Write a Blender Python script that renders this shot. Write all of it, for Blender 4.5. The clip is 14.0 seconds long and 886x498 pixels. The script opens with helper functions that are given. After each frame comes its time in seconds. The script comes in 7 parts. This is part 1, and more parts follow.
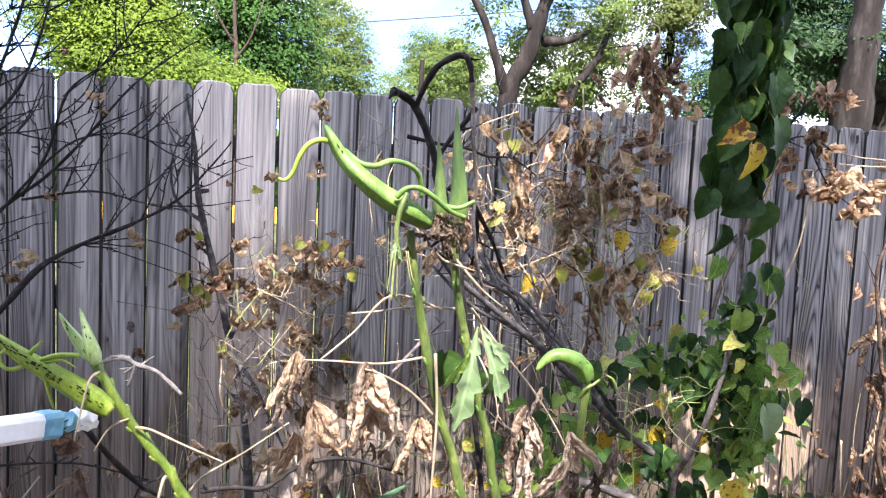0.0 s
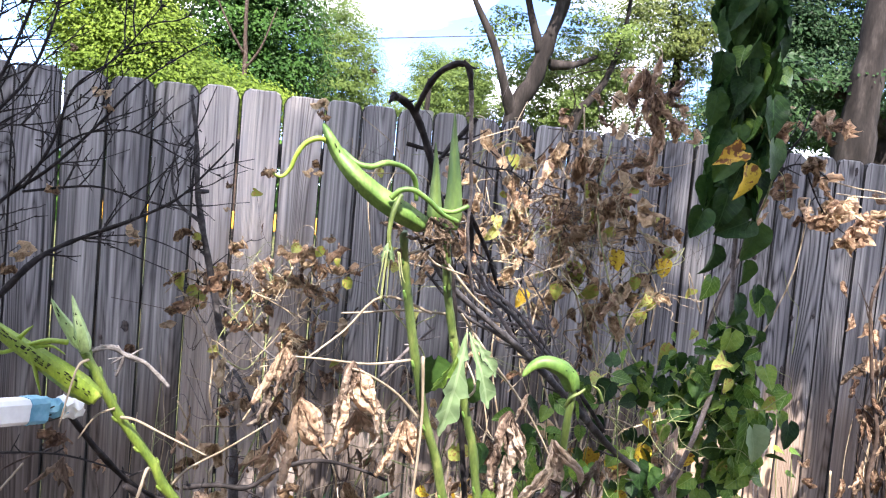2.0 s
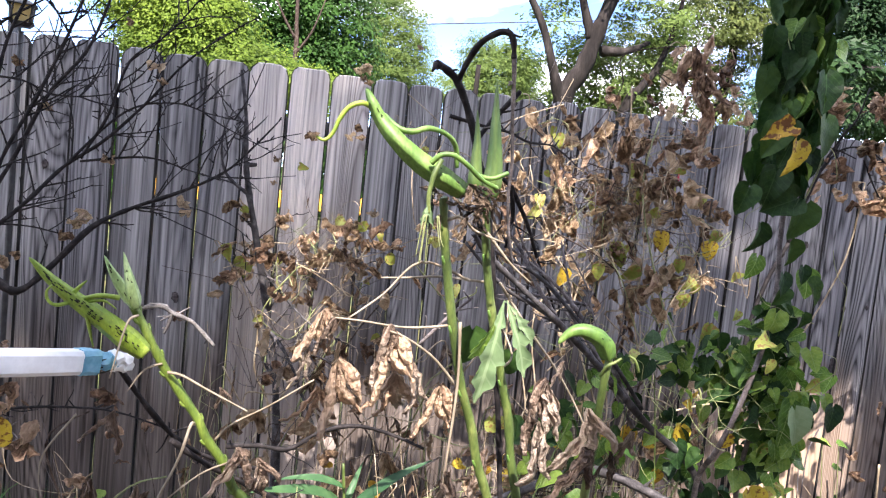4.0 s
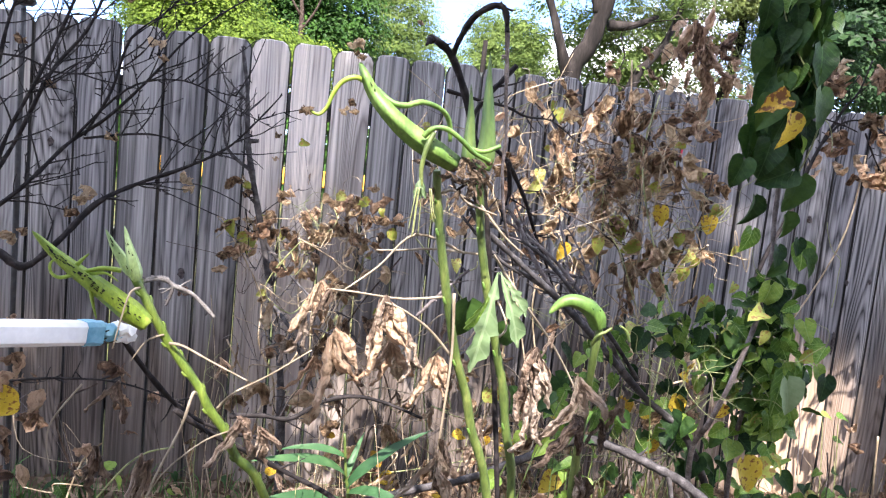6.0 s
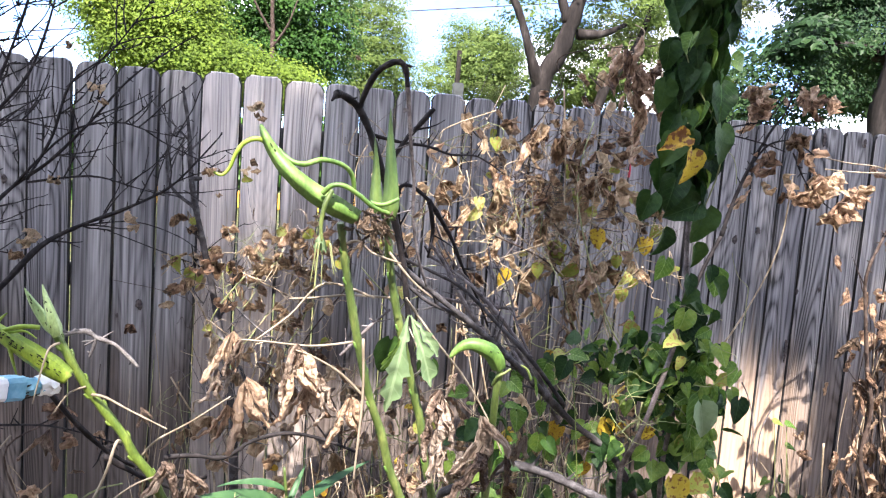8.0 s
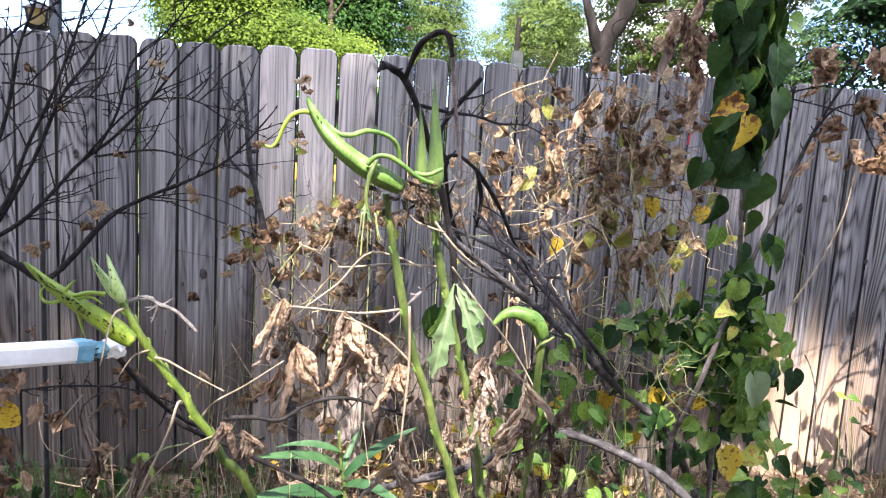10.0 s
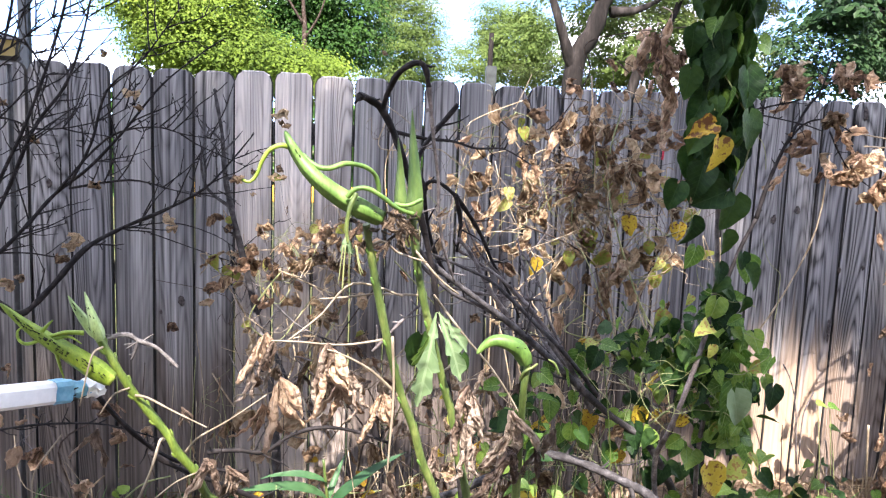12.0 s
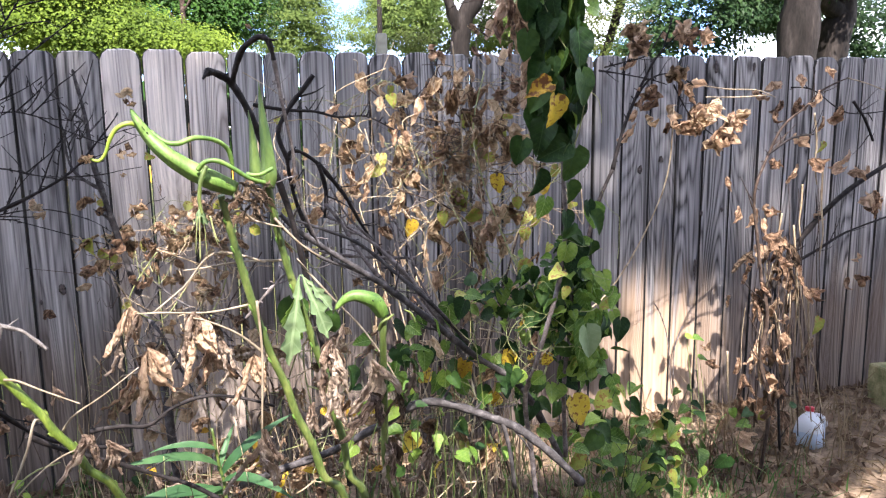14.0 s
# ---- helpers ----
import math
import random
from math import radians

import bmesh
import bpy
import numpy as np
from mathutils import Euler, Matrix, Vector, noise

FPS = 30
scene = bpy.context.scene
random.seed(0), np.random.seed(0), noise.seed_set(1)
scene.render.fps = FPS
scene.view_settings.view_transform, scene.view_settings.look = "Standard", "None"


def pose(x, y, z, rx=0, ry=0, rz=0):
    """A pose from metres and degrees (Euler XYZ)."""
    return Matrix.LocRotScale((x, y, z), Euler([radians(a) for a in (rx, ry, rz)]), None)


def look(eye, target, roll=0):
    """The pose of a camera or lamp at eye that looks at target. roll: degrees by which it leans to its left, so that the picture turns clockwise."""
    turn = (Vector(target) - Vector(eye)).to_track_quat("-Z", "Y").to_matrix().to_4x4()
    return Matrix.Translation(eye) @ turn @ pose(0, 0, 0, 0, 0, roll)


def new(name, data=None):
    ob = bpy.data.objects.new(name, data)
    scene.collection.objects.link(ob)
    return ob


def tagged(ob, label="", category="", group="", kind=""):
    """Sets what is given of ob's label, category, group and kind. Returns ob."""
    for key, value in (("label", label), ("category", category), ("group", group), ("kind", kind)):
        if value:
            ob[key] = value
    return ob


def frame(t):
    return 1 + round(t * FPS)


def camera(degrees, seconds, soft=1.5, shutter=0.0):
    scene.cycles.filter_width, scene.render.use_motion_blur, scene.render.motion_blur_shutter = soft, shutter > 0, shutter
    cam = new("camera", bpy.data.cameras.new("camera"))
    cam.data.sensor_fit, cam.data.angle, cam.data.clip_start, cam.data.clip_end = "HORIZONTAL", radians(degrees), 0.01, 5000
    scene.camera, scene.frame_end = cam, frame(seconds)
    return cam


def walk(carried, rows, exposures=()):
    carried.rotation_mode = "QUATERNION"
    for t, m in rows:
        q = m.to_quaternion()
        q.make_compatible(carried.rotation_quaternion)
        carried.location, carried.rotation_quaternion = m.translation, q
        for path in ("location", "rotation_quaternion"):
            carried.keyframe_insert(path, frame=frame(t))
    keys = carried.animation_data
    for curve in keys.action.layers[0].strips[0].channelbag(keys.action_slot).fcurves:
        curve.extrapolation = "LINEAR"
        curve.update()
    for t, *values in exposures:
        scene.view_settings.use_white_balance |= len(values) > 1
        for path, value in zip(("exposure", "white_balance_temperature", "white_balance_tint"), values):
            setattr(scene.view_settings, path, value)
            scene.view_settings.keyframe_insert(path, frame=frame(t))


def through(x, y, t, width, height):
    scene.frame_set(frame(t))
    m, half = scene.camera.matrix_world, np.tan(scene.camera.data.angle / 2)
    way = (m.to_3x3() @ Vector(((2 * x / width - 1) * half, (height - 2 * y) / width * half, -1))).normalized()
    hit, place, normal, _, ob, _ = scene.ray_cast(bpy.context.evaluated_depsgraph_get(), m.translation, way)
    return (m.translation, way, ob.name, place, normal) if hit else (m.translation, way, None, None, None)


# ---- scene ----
cam = camera(62.0, 14.0, 1.2)
PATH = [
    (0, (-0.309, 0.261, 1.292), (0.134, 2.204, 1.123), 2.6),
    (0.5, (-0.299, 0.258, 1.275), (0.138, 2.202, 1.11), 3.7),
    (1, (-0.293, 0.255, 1.27), (0.152, 2.199, 1.112), 4.4),
    (1.5, (-0.3, 0.252, 1.272), (0.148, 2.196, 1.13), 4.9),
    (2, (-0.299, 0.248, 1.272), (0.141, 2.195, 1.154), 5.1),
    (2.5, (-0.293, 0.258, 1.281), (0.122, 2.212, 1.18), 5.1),
    (3, (-0.298, 0.248, 1.297), (0.08, 2.209, 1.191), 5.3),
    (3.5, (-0.303, 0.237, 1.27), (0.04, 2.203, 1.143), 5.5),
    (4, (-0.289, 0.234, 1.242), (0.033, 2.202, 1.081), 6.1),
    (4.2, (-0.281, 0.227, 1.231), (0.034, 2.193, 1.049), 6.5),
    (6.3, (-0.27, 0.209, 1.243), (0.037, 2.172, 1.019), 5.7),
    (6.5, (-0.274, 0.205, 1.262), (0.045, 2.168, 1.048), 5.5),
    (7, (-0.237, 0.172, 1.312), (0.108, 2.132, 1.118), 4.6),
    (7.2, (-0.219, 0.159, 1.315), (0.135, 2.118, 1.125), 4.3),
    (9.3, (-0.118, 0.148, 1.319), (0.123, 2.116, 1.054), 3.8),
    (9.5, (-0.122, 0.146, 1.321), (0.096, 2.115, 1.045), 3.7),
    (10, (-0.137, 0.135, 1.317), (0.042, 2.105, 1.024), 3.5),
    (10.5, (-0.145, 0.132, 1.315), (0.032, 2.101, 1.015), 3.3),
    (11, (-0.145, 0.128, 1.316), (0.045, 2.097, 1.023), 3.2),
    (11.5, (-0.146, 0.132, 1.331), (0.064, 2.101, 1.055), 2.9),
    (12, (-0.142, 0.136, 1.341), (0.093, 2.106, 1.088), 2.2),
    (12.5, (-0.154, 0.127, 1.356), (0.128, 2.092, 1.109), 1.1),
    (13, (-0.162, 0.104, 1.357), (0.179, 2.058, 1.101), 0.0),
    (13.5, (-0.169, 0.069, 1.352), (0.259, 2.002, 1.065), -1.1),
    (14, (-0.068, 0.04, 1.338), (0.408, 1.953, 1.005), -0.8),
]
walk(cam, [(t, look(eye, target, roll)) for t, eye, target, roll in PATH], [(0, 2.5, 6250, 17), (2.5, 2.4, 6250, 17), (4, 2.29, 6300, 18), (6.5, 2.5, 6250, 17), (9.5, 2.46, 6300, 17), (12, 2.48, 6300, 17), (14, 2.36, 6350, 17)])

# ---- light ----
SUN = Vector((-0.1, -0.72, 0.92)).normalized()
world = bpy.data.worlds.new("sky")
scene.world = world
world.use_nodes = True
wn, wl = world.node_tree.nodes, world.node_tree.links
sky = wn.new("ShaderNodeTexSky")
sky.sky_type, sky.sun_disc = "NISHITA", False
sky.air_density, sky.dust_density, sky.ozone_density = 0.45, 0.15, 2.5
sky.sun_elevation = math.asin(SUN.z)
sky.sun_rotation = math.atan2(SUN.x, SUN.y)
tc = wn.new("ShaderNodeTexCoord")
mp = wn.new("ShaderNodeMapping")
mp.inputs["Scale"].default_value = (1.0, 1.0, 2.6)
mp.inputs["Location"].default_value = (2.8, 0.7, 2.2)
cn = wn.new("ShaderNodeTexNoise")
cn.inputs["Scale"].default_value, cn.inputs["Detail"].default_value = 3.2, 7
cr = wn.new("ShaderNodeValToRGB")
cr.color_ramp.elements[0].position, cr.color_ramp.elements[1].position = 0.45, 0.61
cm = wn.new("ShaderNodeMixRGB")
cm.inputs[2].default_value = (9.0, 9.0, 9.0, 1)
bg = wn["Background"]
bg.inputs["Strength"].default_value = 0.14
for a, b in ((tc.outputs["Generated"], mp.inputs[0]), (mp.outputs[0], cn.inputs["Vector"]), (cn.outputs[0], cr.inputs[0]), (cr.outputs[0], cm.inputs[0]),
             (sky.outputs[0], cm.inputs[1]), (cm.outputs[0], bg.inputs["Color"])):
    wl.new(a, b)
sun_lamp = bpy.data.lights.new("sun", "SUN")
sun_lamp.energy, sun_lamp.angle, sun_lamp.color = 4.1, radians(0.6), (1.0, 0.93, 0.82)
new("sun", sun_lamp).matrix_world = look(SUN * 30, (0, 0, 0))


# ---- materials ----
def material(name, rough=0.7):
    m = bpy.data.materials.new(name)
    m.use_nodes = True
    b = m.node_tree.nodes["Principled BSDF"]
    b.inputs["Roughness"].default_value = rough
    return m, m.node_tree.nodes, m.node_tree.links, b


def ramp(n, *stops):
    r = n.new("ShaderNodeValToRGB")
    e = r.color_ramp.elements
    while len(e) < len(stops):
        e.new(0.5)
    for k, (p, c) in enumerate(stops):
        e[k].position, e[k].color = p, (*c, 1)
    return r


def noise_tex(n, l, scale, detail=3, stretch=(1, 1, 1), shift=None, coord="Object"):
    c = n.new("ShaderNodeTexCoord")
    p = n.new("ShaderNodeMapping")
    p.inputs["Scale"].default_value = stretch
    t = n.new("ShaderNodeTexNoise")
    t.inputs["Scale"].default_value, t.inputs["Detail"].default_value = scale, detail
    l.new(c.outputs[coord], p.inputs[0])
    l.new(p.outputs[0], t.inputs["Vector"])
    if shift:
        l.new(shift, p.inputs["Location"])
    return t.outputs[0]


def maths(n, l, op, a, b=None):
    q = n.new("ShaderNodeMath")
    q.operation = op
    for k, v in enumerate((a, b)):
        if v is None:
            continue
        if hasattr(v, "links"):
            l.new(v, q.inputs[k])
        else:
            q.inputs[k].default_value = v
    return q.outputs[0]


def mixed(n, l, fac, a, b, blend="MIX"):
    q = n.new("ShaderNodeMixRGB")
    q.blend_type = blend
    for k, v in enumerate((fac, a, b)):
        if hasattr(v, "links"):
            l.new(v, q.inputs[k])
        else:
            q.inputs[k].default_value = v if k == 0 else (*v, 1)
    return q.outputs[0]


def bumped(n, l, b, height, strength, distance):
    q = n.new("ShaderNodeBump")
    q.inputs["Strength"].default_value, q.inputs["Distance"].default_value = strength, distance
    l.new(height, q.inputs["Height"])
    l.new(q.outputs[0], b.inputs["Normal"])


def wood_material(name="weathered_wood", tones=((0.038, 0.0375, 0.039), (0.177, 0.174, 0.178), (0.305, 0.3, 0.302), (0.43, 0.422, 0.42)), cloudy=0.62, shade_stain_to=(0.52, 1.05), shade_stain_tint=(0.3, 0.235, 0.185)):
    """Weathered softwood: flowing rings, fine fibre, long dark streaks, knots and a tone for each board."""
    m, n, l, b = material(name, 0.85)
    b.inputs["Specular IOR Level"].default_value = 0.25
    rnd = n.new("ShaderNodeObjectInfo").outputs["Random"]
    off = n.new("ShaderNodeCombineXYZ")
    for k, f in enumerate((37.0, 11.0, 53.0)):
        l.new(maths(n, l, "MULTIPLY", rnd, f), off.inputs[k])
    flow = noise_tex(n, l, 1.0, 1.5, (5.5, 3.0, 0.5), off.outputs[0])
    rings = maths(n, l, "SINE", maths(n, l, "MULTIPLY", flow, 250.0))
    rings = maths(n, l, "ADD", maths(n, l, "MULTIPLY", rings, 0.5), 0.5)
    fibre = noise_tex(n, l, 1.0, 4, (125.0, 40.0, 1.6), off.outputs[0])
    cloud = noise_tex(n, l, 1.0, 3, (11.0, 4.0, 1.3), off.outputs[0])
    streak = noise_tex(n, l, 1.0, 3, (80.0, 9.0, 0.4), off.outputs[0])
    lines = maths(n, l, "POWER", rings, 0.5)
    grain = ramp(n, *zip((0.40, 0.53, 0.65, 0.8), tones))
    # some boards are cut across the rings, others along them
    cut = maths(n, l, "POWER", maths(n, l, "FRACT", maths(n, l, "MULTIPLY", rnd, 7.3)), 1.5)
    figure = maths(n, l, "MULTIPLY", maths(n, l, "SUBTRACT", lines, 0.7), maths(n, l, "ADD", 0.03, maths(n, l, "MULTIPLY", cut, 0.24)))
    runs = maths(n, l, "MULTIPLY", maths(n, l, "SUBTRACT", streak, 0.5), maths(n, l, "SUBTRACT", 0.58, maths(n, l, "MULTIPLY", cut, 0.3)))
    l.new(maths(n, l, "ADD", maths(n, l, "ADD", figure, 0.35), maths(n, l, "ADD", maths(n, l, "MULTIPLY", fibre, 0.44), runs)), grain.inputs[0])
    tint = ramp(n, (0.32, (cloudy, cloudy, cloudy * 1.04)), (0.68, (1.3, 1.28, 1.26)))
    l.new(cloud, tint.inputs[0])
    col = mixed(n, l, 1.0, grain.outputs[0], tint.outputs[0], "MULTIPLY")
    tone = ramp(n, (0.0, (0.76, 0.76, 0.79)), (0.5, (1.0, 0.99, 0.98)), (1.0, (1.22, 1.19, 1.16)))
    l.new(rnd, tone.inputs[0])
    col = mixed(n, l, 1.0, col, tone.outputs[0], "MULTIPLY")
    if shade_stain_to:
        # the foot of the boards is less weathered: warm tan below a dripping edge
        height = n.new("ShaderNodeSeparateXYZ")
        l.new(n.new("ShaderNodeTexCoord").outputs["Object"], height.inputs[0])
        drip = noise_tex(n, l, 1.0, 3, (20.0, 3.0, 1.0), off.outputs[0])
        edge = ramp(n, (0.50, (1, 1, 1)), (0.78, (0, 0, 0)))
        l.new(maths(n, l, "ADD", height.outputs[2], maths(n, l, "MULTIPLY", maths(n, l, "SUBTRACT", drip, 0.5), 0.9)), edge.inputs[0])
        tan = mixed(n, l, 0.28, (0.44, 0.315, 0.21), mixed(n, l, 1.0, col, (2.1, 1.5, 1.05), "MULTIPLY"))
        place = n.new("ShaderNodeSeparateXYZ")
        l.new(n.new("ShaderNodeObjectInfo").outputs["Location"], place.inputs[0])
        fresh = maths(n, l, "MINIMUM", maths(n, l, "MAXIMUM", maths(n, l, "MULTIPLY", maths(n, l, "SUBTRACT", place.outputs[0], 1.0), 1.4), 0.12), 0.9)
        fresh = maths(n, l, "MINIMUM", fresh, maths(n, l, "MAXIMUM", maths(n, l, "MULTIPLY", maths(n, l, "SUBTRACT", 2.15, place.outputs[0]), 2.5), 0.3))
        col = mixed(n, l, maths(n, l, "MULTIPLY", edge.outputs[0], fresh), col, tan)
        # lower boards darkened: brown stain and the shade behind the plants, put into colour
        shade_stain = ramp(n, (shade_stain_to[0] / 2, (1, 1, 1)), (shade_stain_to[1] / 2, (0, 0, 0)))
        l.new(maths(n, l, "MULTIPLY", maths(n, l, "ADD", height.outputs[2], maths(n, l, "MULTIPLY", maths(n, l, "SUBTRACT", cloud, 0.5), 0.9)), 0.5), shade_stain.inputs[0])
        shade_stain_mix = maths(n, l, "MULTIPLY", shade_stain.outputs[0], maths(n, l, "SUBTRACT", 1.0, fresh))
        col = mixed(n, l, maths(n, l, "MULTIPLY", shade_stain_mix, 0.9), col, mixed(n, l, 1.0, col, shade_stain_tint, "MULTIPLY"))
    # knots: sparse, stretched along the board, with a paler halo
    c = n.new("ShaderNodeTexCoord")
    p = n.new("ShaderNodeMapping")
    p.inputs["Scale"].default_value = (7.0, 0.01, 2.8)
    v = n.new("ShaderNodeTexVoronoi")
    v.inputs["Scale"].default_value = 1.0
    l.new(c.outputs["Object"], p.inputs[0])
    l.new(off.outputs[0], p.inputs["Location"])
    l.new(p.outputs[0], v.inputs["Vector"])
    knot = ramp(n, (0.045, (0.7, 0.7, 0.7)), (0.12, (0, 0, 0)))
    l.new(v.outputs["Distance"], knot.inputs[0])
    col = mixed(n, l, knot.outputs[0], col, (0.06, 0.053, 0.052))
    l.new(col, b.inputs["Base Color"])
    bumped(n, l, b, maths(n, l, "ADD", rings, maths(n, l, "ADD", maths(n, l, "MULTIPLY", fibre, 1.2), maths(n, l, "MULTIPLY", streak, 1.2))), 0.5, 0.0022)
    return m


def leaf_material(name, dark, mid, light, through=0.35, rough=0.5, spots=None, island=False, vein=None, spot_at=0.6, gloss=0.3):
    m, n, l, b = material(name, rough)
    if island:
        rnd = n.new("ShaderNodeNewGeometry").outputs["Random Per Island"]
    else:
        rnd = n.new("ShaderNodeObjectInfo").outputs["Random"]
    blot = noise_tex(n, l, 6.0 if not island else 1.6, 5)
    f = maths(n, l, "ADD", maths(n, l, "MULTIPLY", rnd, 0.65 if not island else 0.26), maths(n, l, "MULTIPLY", maths(n, l, "SUBTRACT", blot, 0.3), 0.9 if not island else 1.25))
    r = ramp(n, (0.1, dark), (0.5, mid), (0.95, light))
    l.new(f, r.inputs[0])
    col = r.outputs[0]
    if spots:
        s = ramp(n, (spot_at, (0, 0, 0)), (spot_at + 0.08, (1, 1, 1)))
        l.new(noise_tex(n, l, 6, 4), s.inputs[0])
        col = mixed(n, l, s.outputs[0], col, spots)
    if vein:
        xyz = n.new("ShaderNodeSeparateXYZ")
        l.new(n.new("ShaderNodeTexCoord").outputs["Object"], xyz.inputs[0])
        ay = maths(n, l, "ABSOLUTE", xyz.outputs[1])
        side = maths(n, l, "SINE", maths(n, l, "MULTIPLY", maths(n, l, "SUBTRACT", xyz.outputs[0], maths(n, l, "MULTIPLY", ay, 0.9)), 38.0))
        side = maths(n, l, "MULTIPLY", maths(n, l, "GREATER_THAN", side, 0.93), 0.55)
        mid = maths(n, l, "LESS_THAN", ay, 0.013)
        col = mixed(n, l, maths(n, l, "MULTIPLY", maths(n, l, "MAXIMUM", side, mid), 0.6), col, vein)
    l.new(col, b.inputs["Base Color"])
    b.inputs["Specular IOR Level"].default_value = gloss
    tr = n.new("ShaderNodeBsdfTranslucent")
    l.new(col, tr.inputs["Color"])
    mx = n.new("ShaderNodeMixShader")
    mx.inputs[0].default_value = through
    l.new(b.outputs[0], mx.inputs[1])
    l.new(tr.outputs[0], mx.inputs[2])
    l.new(mx.outputs[0], n["Material Output"].inputs["Surface"])
    if not island:
        bumped(n, l, b, noise_tex(n, l, 14, 3), 0.3, 0.004)
    return m


def withered_material(name, dark, mid, light, through=0.2, rough=0.75, streaks=13.0):
    """Dead leaf skin: streaks that run along the leaf, blotches, and a tone for each leaf."""
    m, n, l, b = material(name, rough)
    rnd = n.new("ShaderNodeObjectInfo").outputs["Random"]
    run = noise_tex(n, l, 1.0, 4, (1.6, streaks, 1.0), coord="UV")
    blot = noise_tex(n, l, 4.0, 4)
    f = maths(n, l, "ADD", maths(n, l, "MULTIPLY", maths(n, l, "SUBTRACT", rnd, 0.15), 0.42), maths(n, l, "ADD", maths(n, l, "MULTIPLY", maths(n, l, "SUBTRACT", run, 0.25), 0.85), maths(n, l, "MULTIPLY", maths(n, l, "SUBTRACT", blot, 0.35), 0.7)))
    r = ramp(n, (0.2, dark), (0.43, mid), (0.64, light))
    l.new(f, r.inputs[0])
    l.new(r.outputs[0], b.inputs["Base Color"])
    tr = n.new("ShaderNodeBsdfTranslucent")
    l.new(r.outputs[0], tr.inputs["Color"])
    mx = n.new("ShaderNodeMixShader")
    mx.inputs[0].default_value = through
    l.new(b.outputs[0], mx.inputs[1])
    l.new(tr.outputs[0], mx.inputs[2])
    l.new(mx.outputs[0], n["Material Output"].inputs["Surface"])
    bumped(n, l, b, maths(n, l, "ADD", run, maths(n, l, "MULTIPLY", noise_tex(n, l, 16.0, 4), 0.6)), 1.0, 0.03)
    return m


def mottled(name, a, b_, c, scale=40, rough=0.8, stretch=(1, 1, 1), bump=0.4, depth=0.003, fine=0.0):
    m, n, l, b = material(name, rough)
    b.inputs["Specular IOR Level"].default_value = 0.5 if rough < 0.7 else 0.2
    t = noise_tex(n, l, scale, 5, stretch)
    r = ramp(n, (0.3, a), (0.52, b_), (0.75, c))
    l.new(t, r.inputs[0])
    col = r.outputs[0]
    if fine:
        g = ramp(n, (0.3, (1 - fine,) * 3), (0.7, (1 + fine,) * 3))
        l.new(noise_tex(n, l, scale * 7, 2, stretch), g.inputs[0])
        col = mixed(n, l, 1.0, col, g.outputs[0], "MULTIPLY")
    l.new(col, b.inputs["Base Color"])
    if bump:
        bumped(n, l, b, t, bump, depth)
    return m


WOOD = wood_material()
# paler boards, with the painted low shade reaching higher up
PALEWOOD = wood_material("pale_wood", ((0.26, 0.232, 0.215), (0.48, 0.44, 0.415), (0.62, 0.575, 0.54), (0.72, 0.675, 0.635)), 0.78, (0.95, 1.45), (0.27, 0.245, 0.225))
# weathered board edge, with the shade of the gaps put into its colour
SHADEDEDGE = mottled("shaded_board_edge", (0.018, 0.017, 0.017), (0.034, 0.032, 0.032), (0.06, 0.057, 0.056), 25, 0.9, (1, 1, 0.2), 0.4, 0.002)
SOIL = mottled("dry_soil", (0.05, 0.036, 0.025), (0.135, 0.097, 0.067), (0.27, 0.205, 0.145), 9, 0.95, (1, 1, 1), 0.8, 0.02, 0.35)
LAWN = mottled("dry_lawn", (0.028, 0.042, 0.012), (0.065, 0.072, 0.024), (0.15, 0.125, 0.05), 3, 0.9, (1, 1, 1), 0.5, 0.03, 0.3)
BARK = mottled("dead_bark", (0.006, 0.005, 0.0053), (0.0135, 0.011, 0.0114), (0.038, 0.032, 0.032), 60, 0.75, (1, 1, 1), 0.6, 0.003, 0.3)
ASHBARK = mottled("ashen_bark", (0.02, 0.018, 0.019), (0.05, 0.046, 0.048), (0.12, 0.112, 0.115), 50, 0.8, (1, 1, 1), 0.6, 0.003, 0.3)
GREYBARK = mottled("grey_bark", (0.048, 0.041, 0.041), (0.115, 0.099, 0.098), (0.23, 0.205, 0.203), 55, 0.85, (1, 1, 1), 0.6, 0.003, 0.3)
TREEBARK = mottled("tree_bark", (0.007, 0.0056, 0.005), (0.018, 0.0146, 0.013), (0.05, 0.042, 0.038), 7, 0.9, (1, 1, 0.25), 0.9, 0.03, 0.3)
STALK = mottled("dry_stalk", (0.13, 0.095, 0.055), (0.31, 0.245, 0.165), (0.52, 0.44, 0.33), 70, 0.75, (1, 1, 0.3), 0.3, 0.001, 0.2)
PALESTALK = mottled("pale_petiole", (0.12, 0.092, 0.058), (0.21, 0.17, 0.12), (0.33, 0.285, 0.215), 60, 0.65, (1, 1, 0.3), 0.2, 0.001)
TENDRIL = mottled("tendril", (0.1, 0.12, 0.04), (0.2, 0.22, 0.085), (0.36, 0.36, 0.18), 40, 0.6, bump=0)
OKRASTEM = mottled("okra_stem", (0.025, 0.045, 0.008), (0.062, 0.094, 0.018), (0.155, 0.185, 0.05), 45, 0.55, (1, 1, 0.35), 0.4, 0.003, 0.25)
PODSKIN = mottled("okra_pod_skin", (0.038, 0.092, 0.014), (0.083, 0.16, 0.026), (0.16, 0.25, 0.06), 34, 0.55, (1, 1, 0.5), 0.3, 0.002, 0.25)
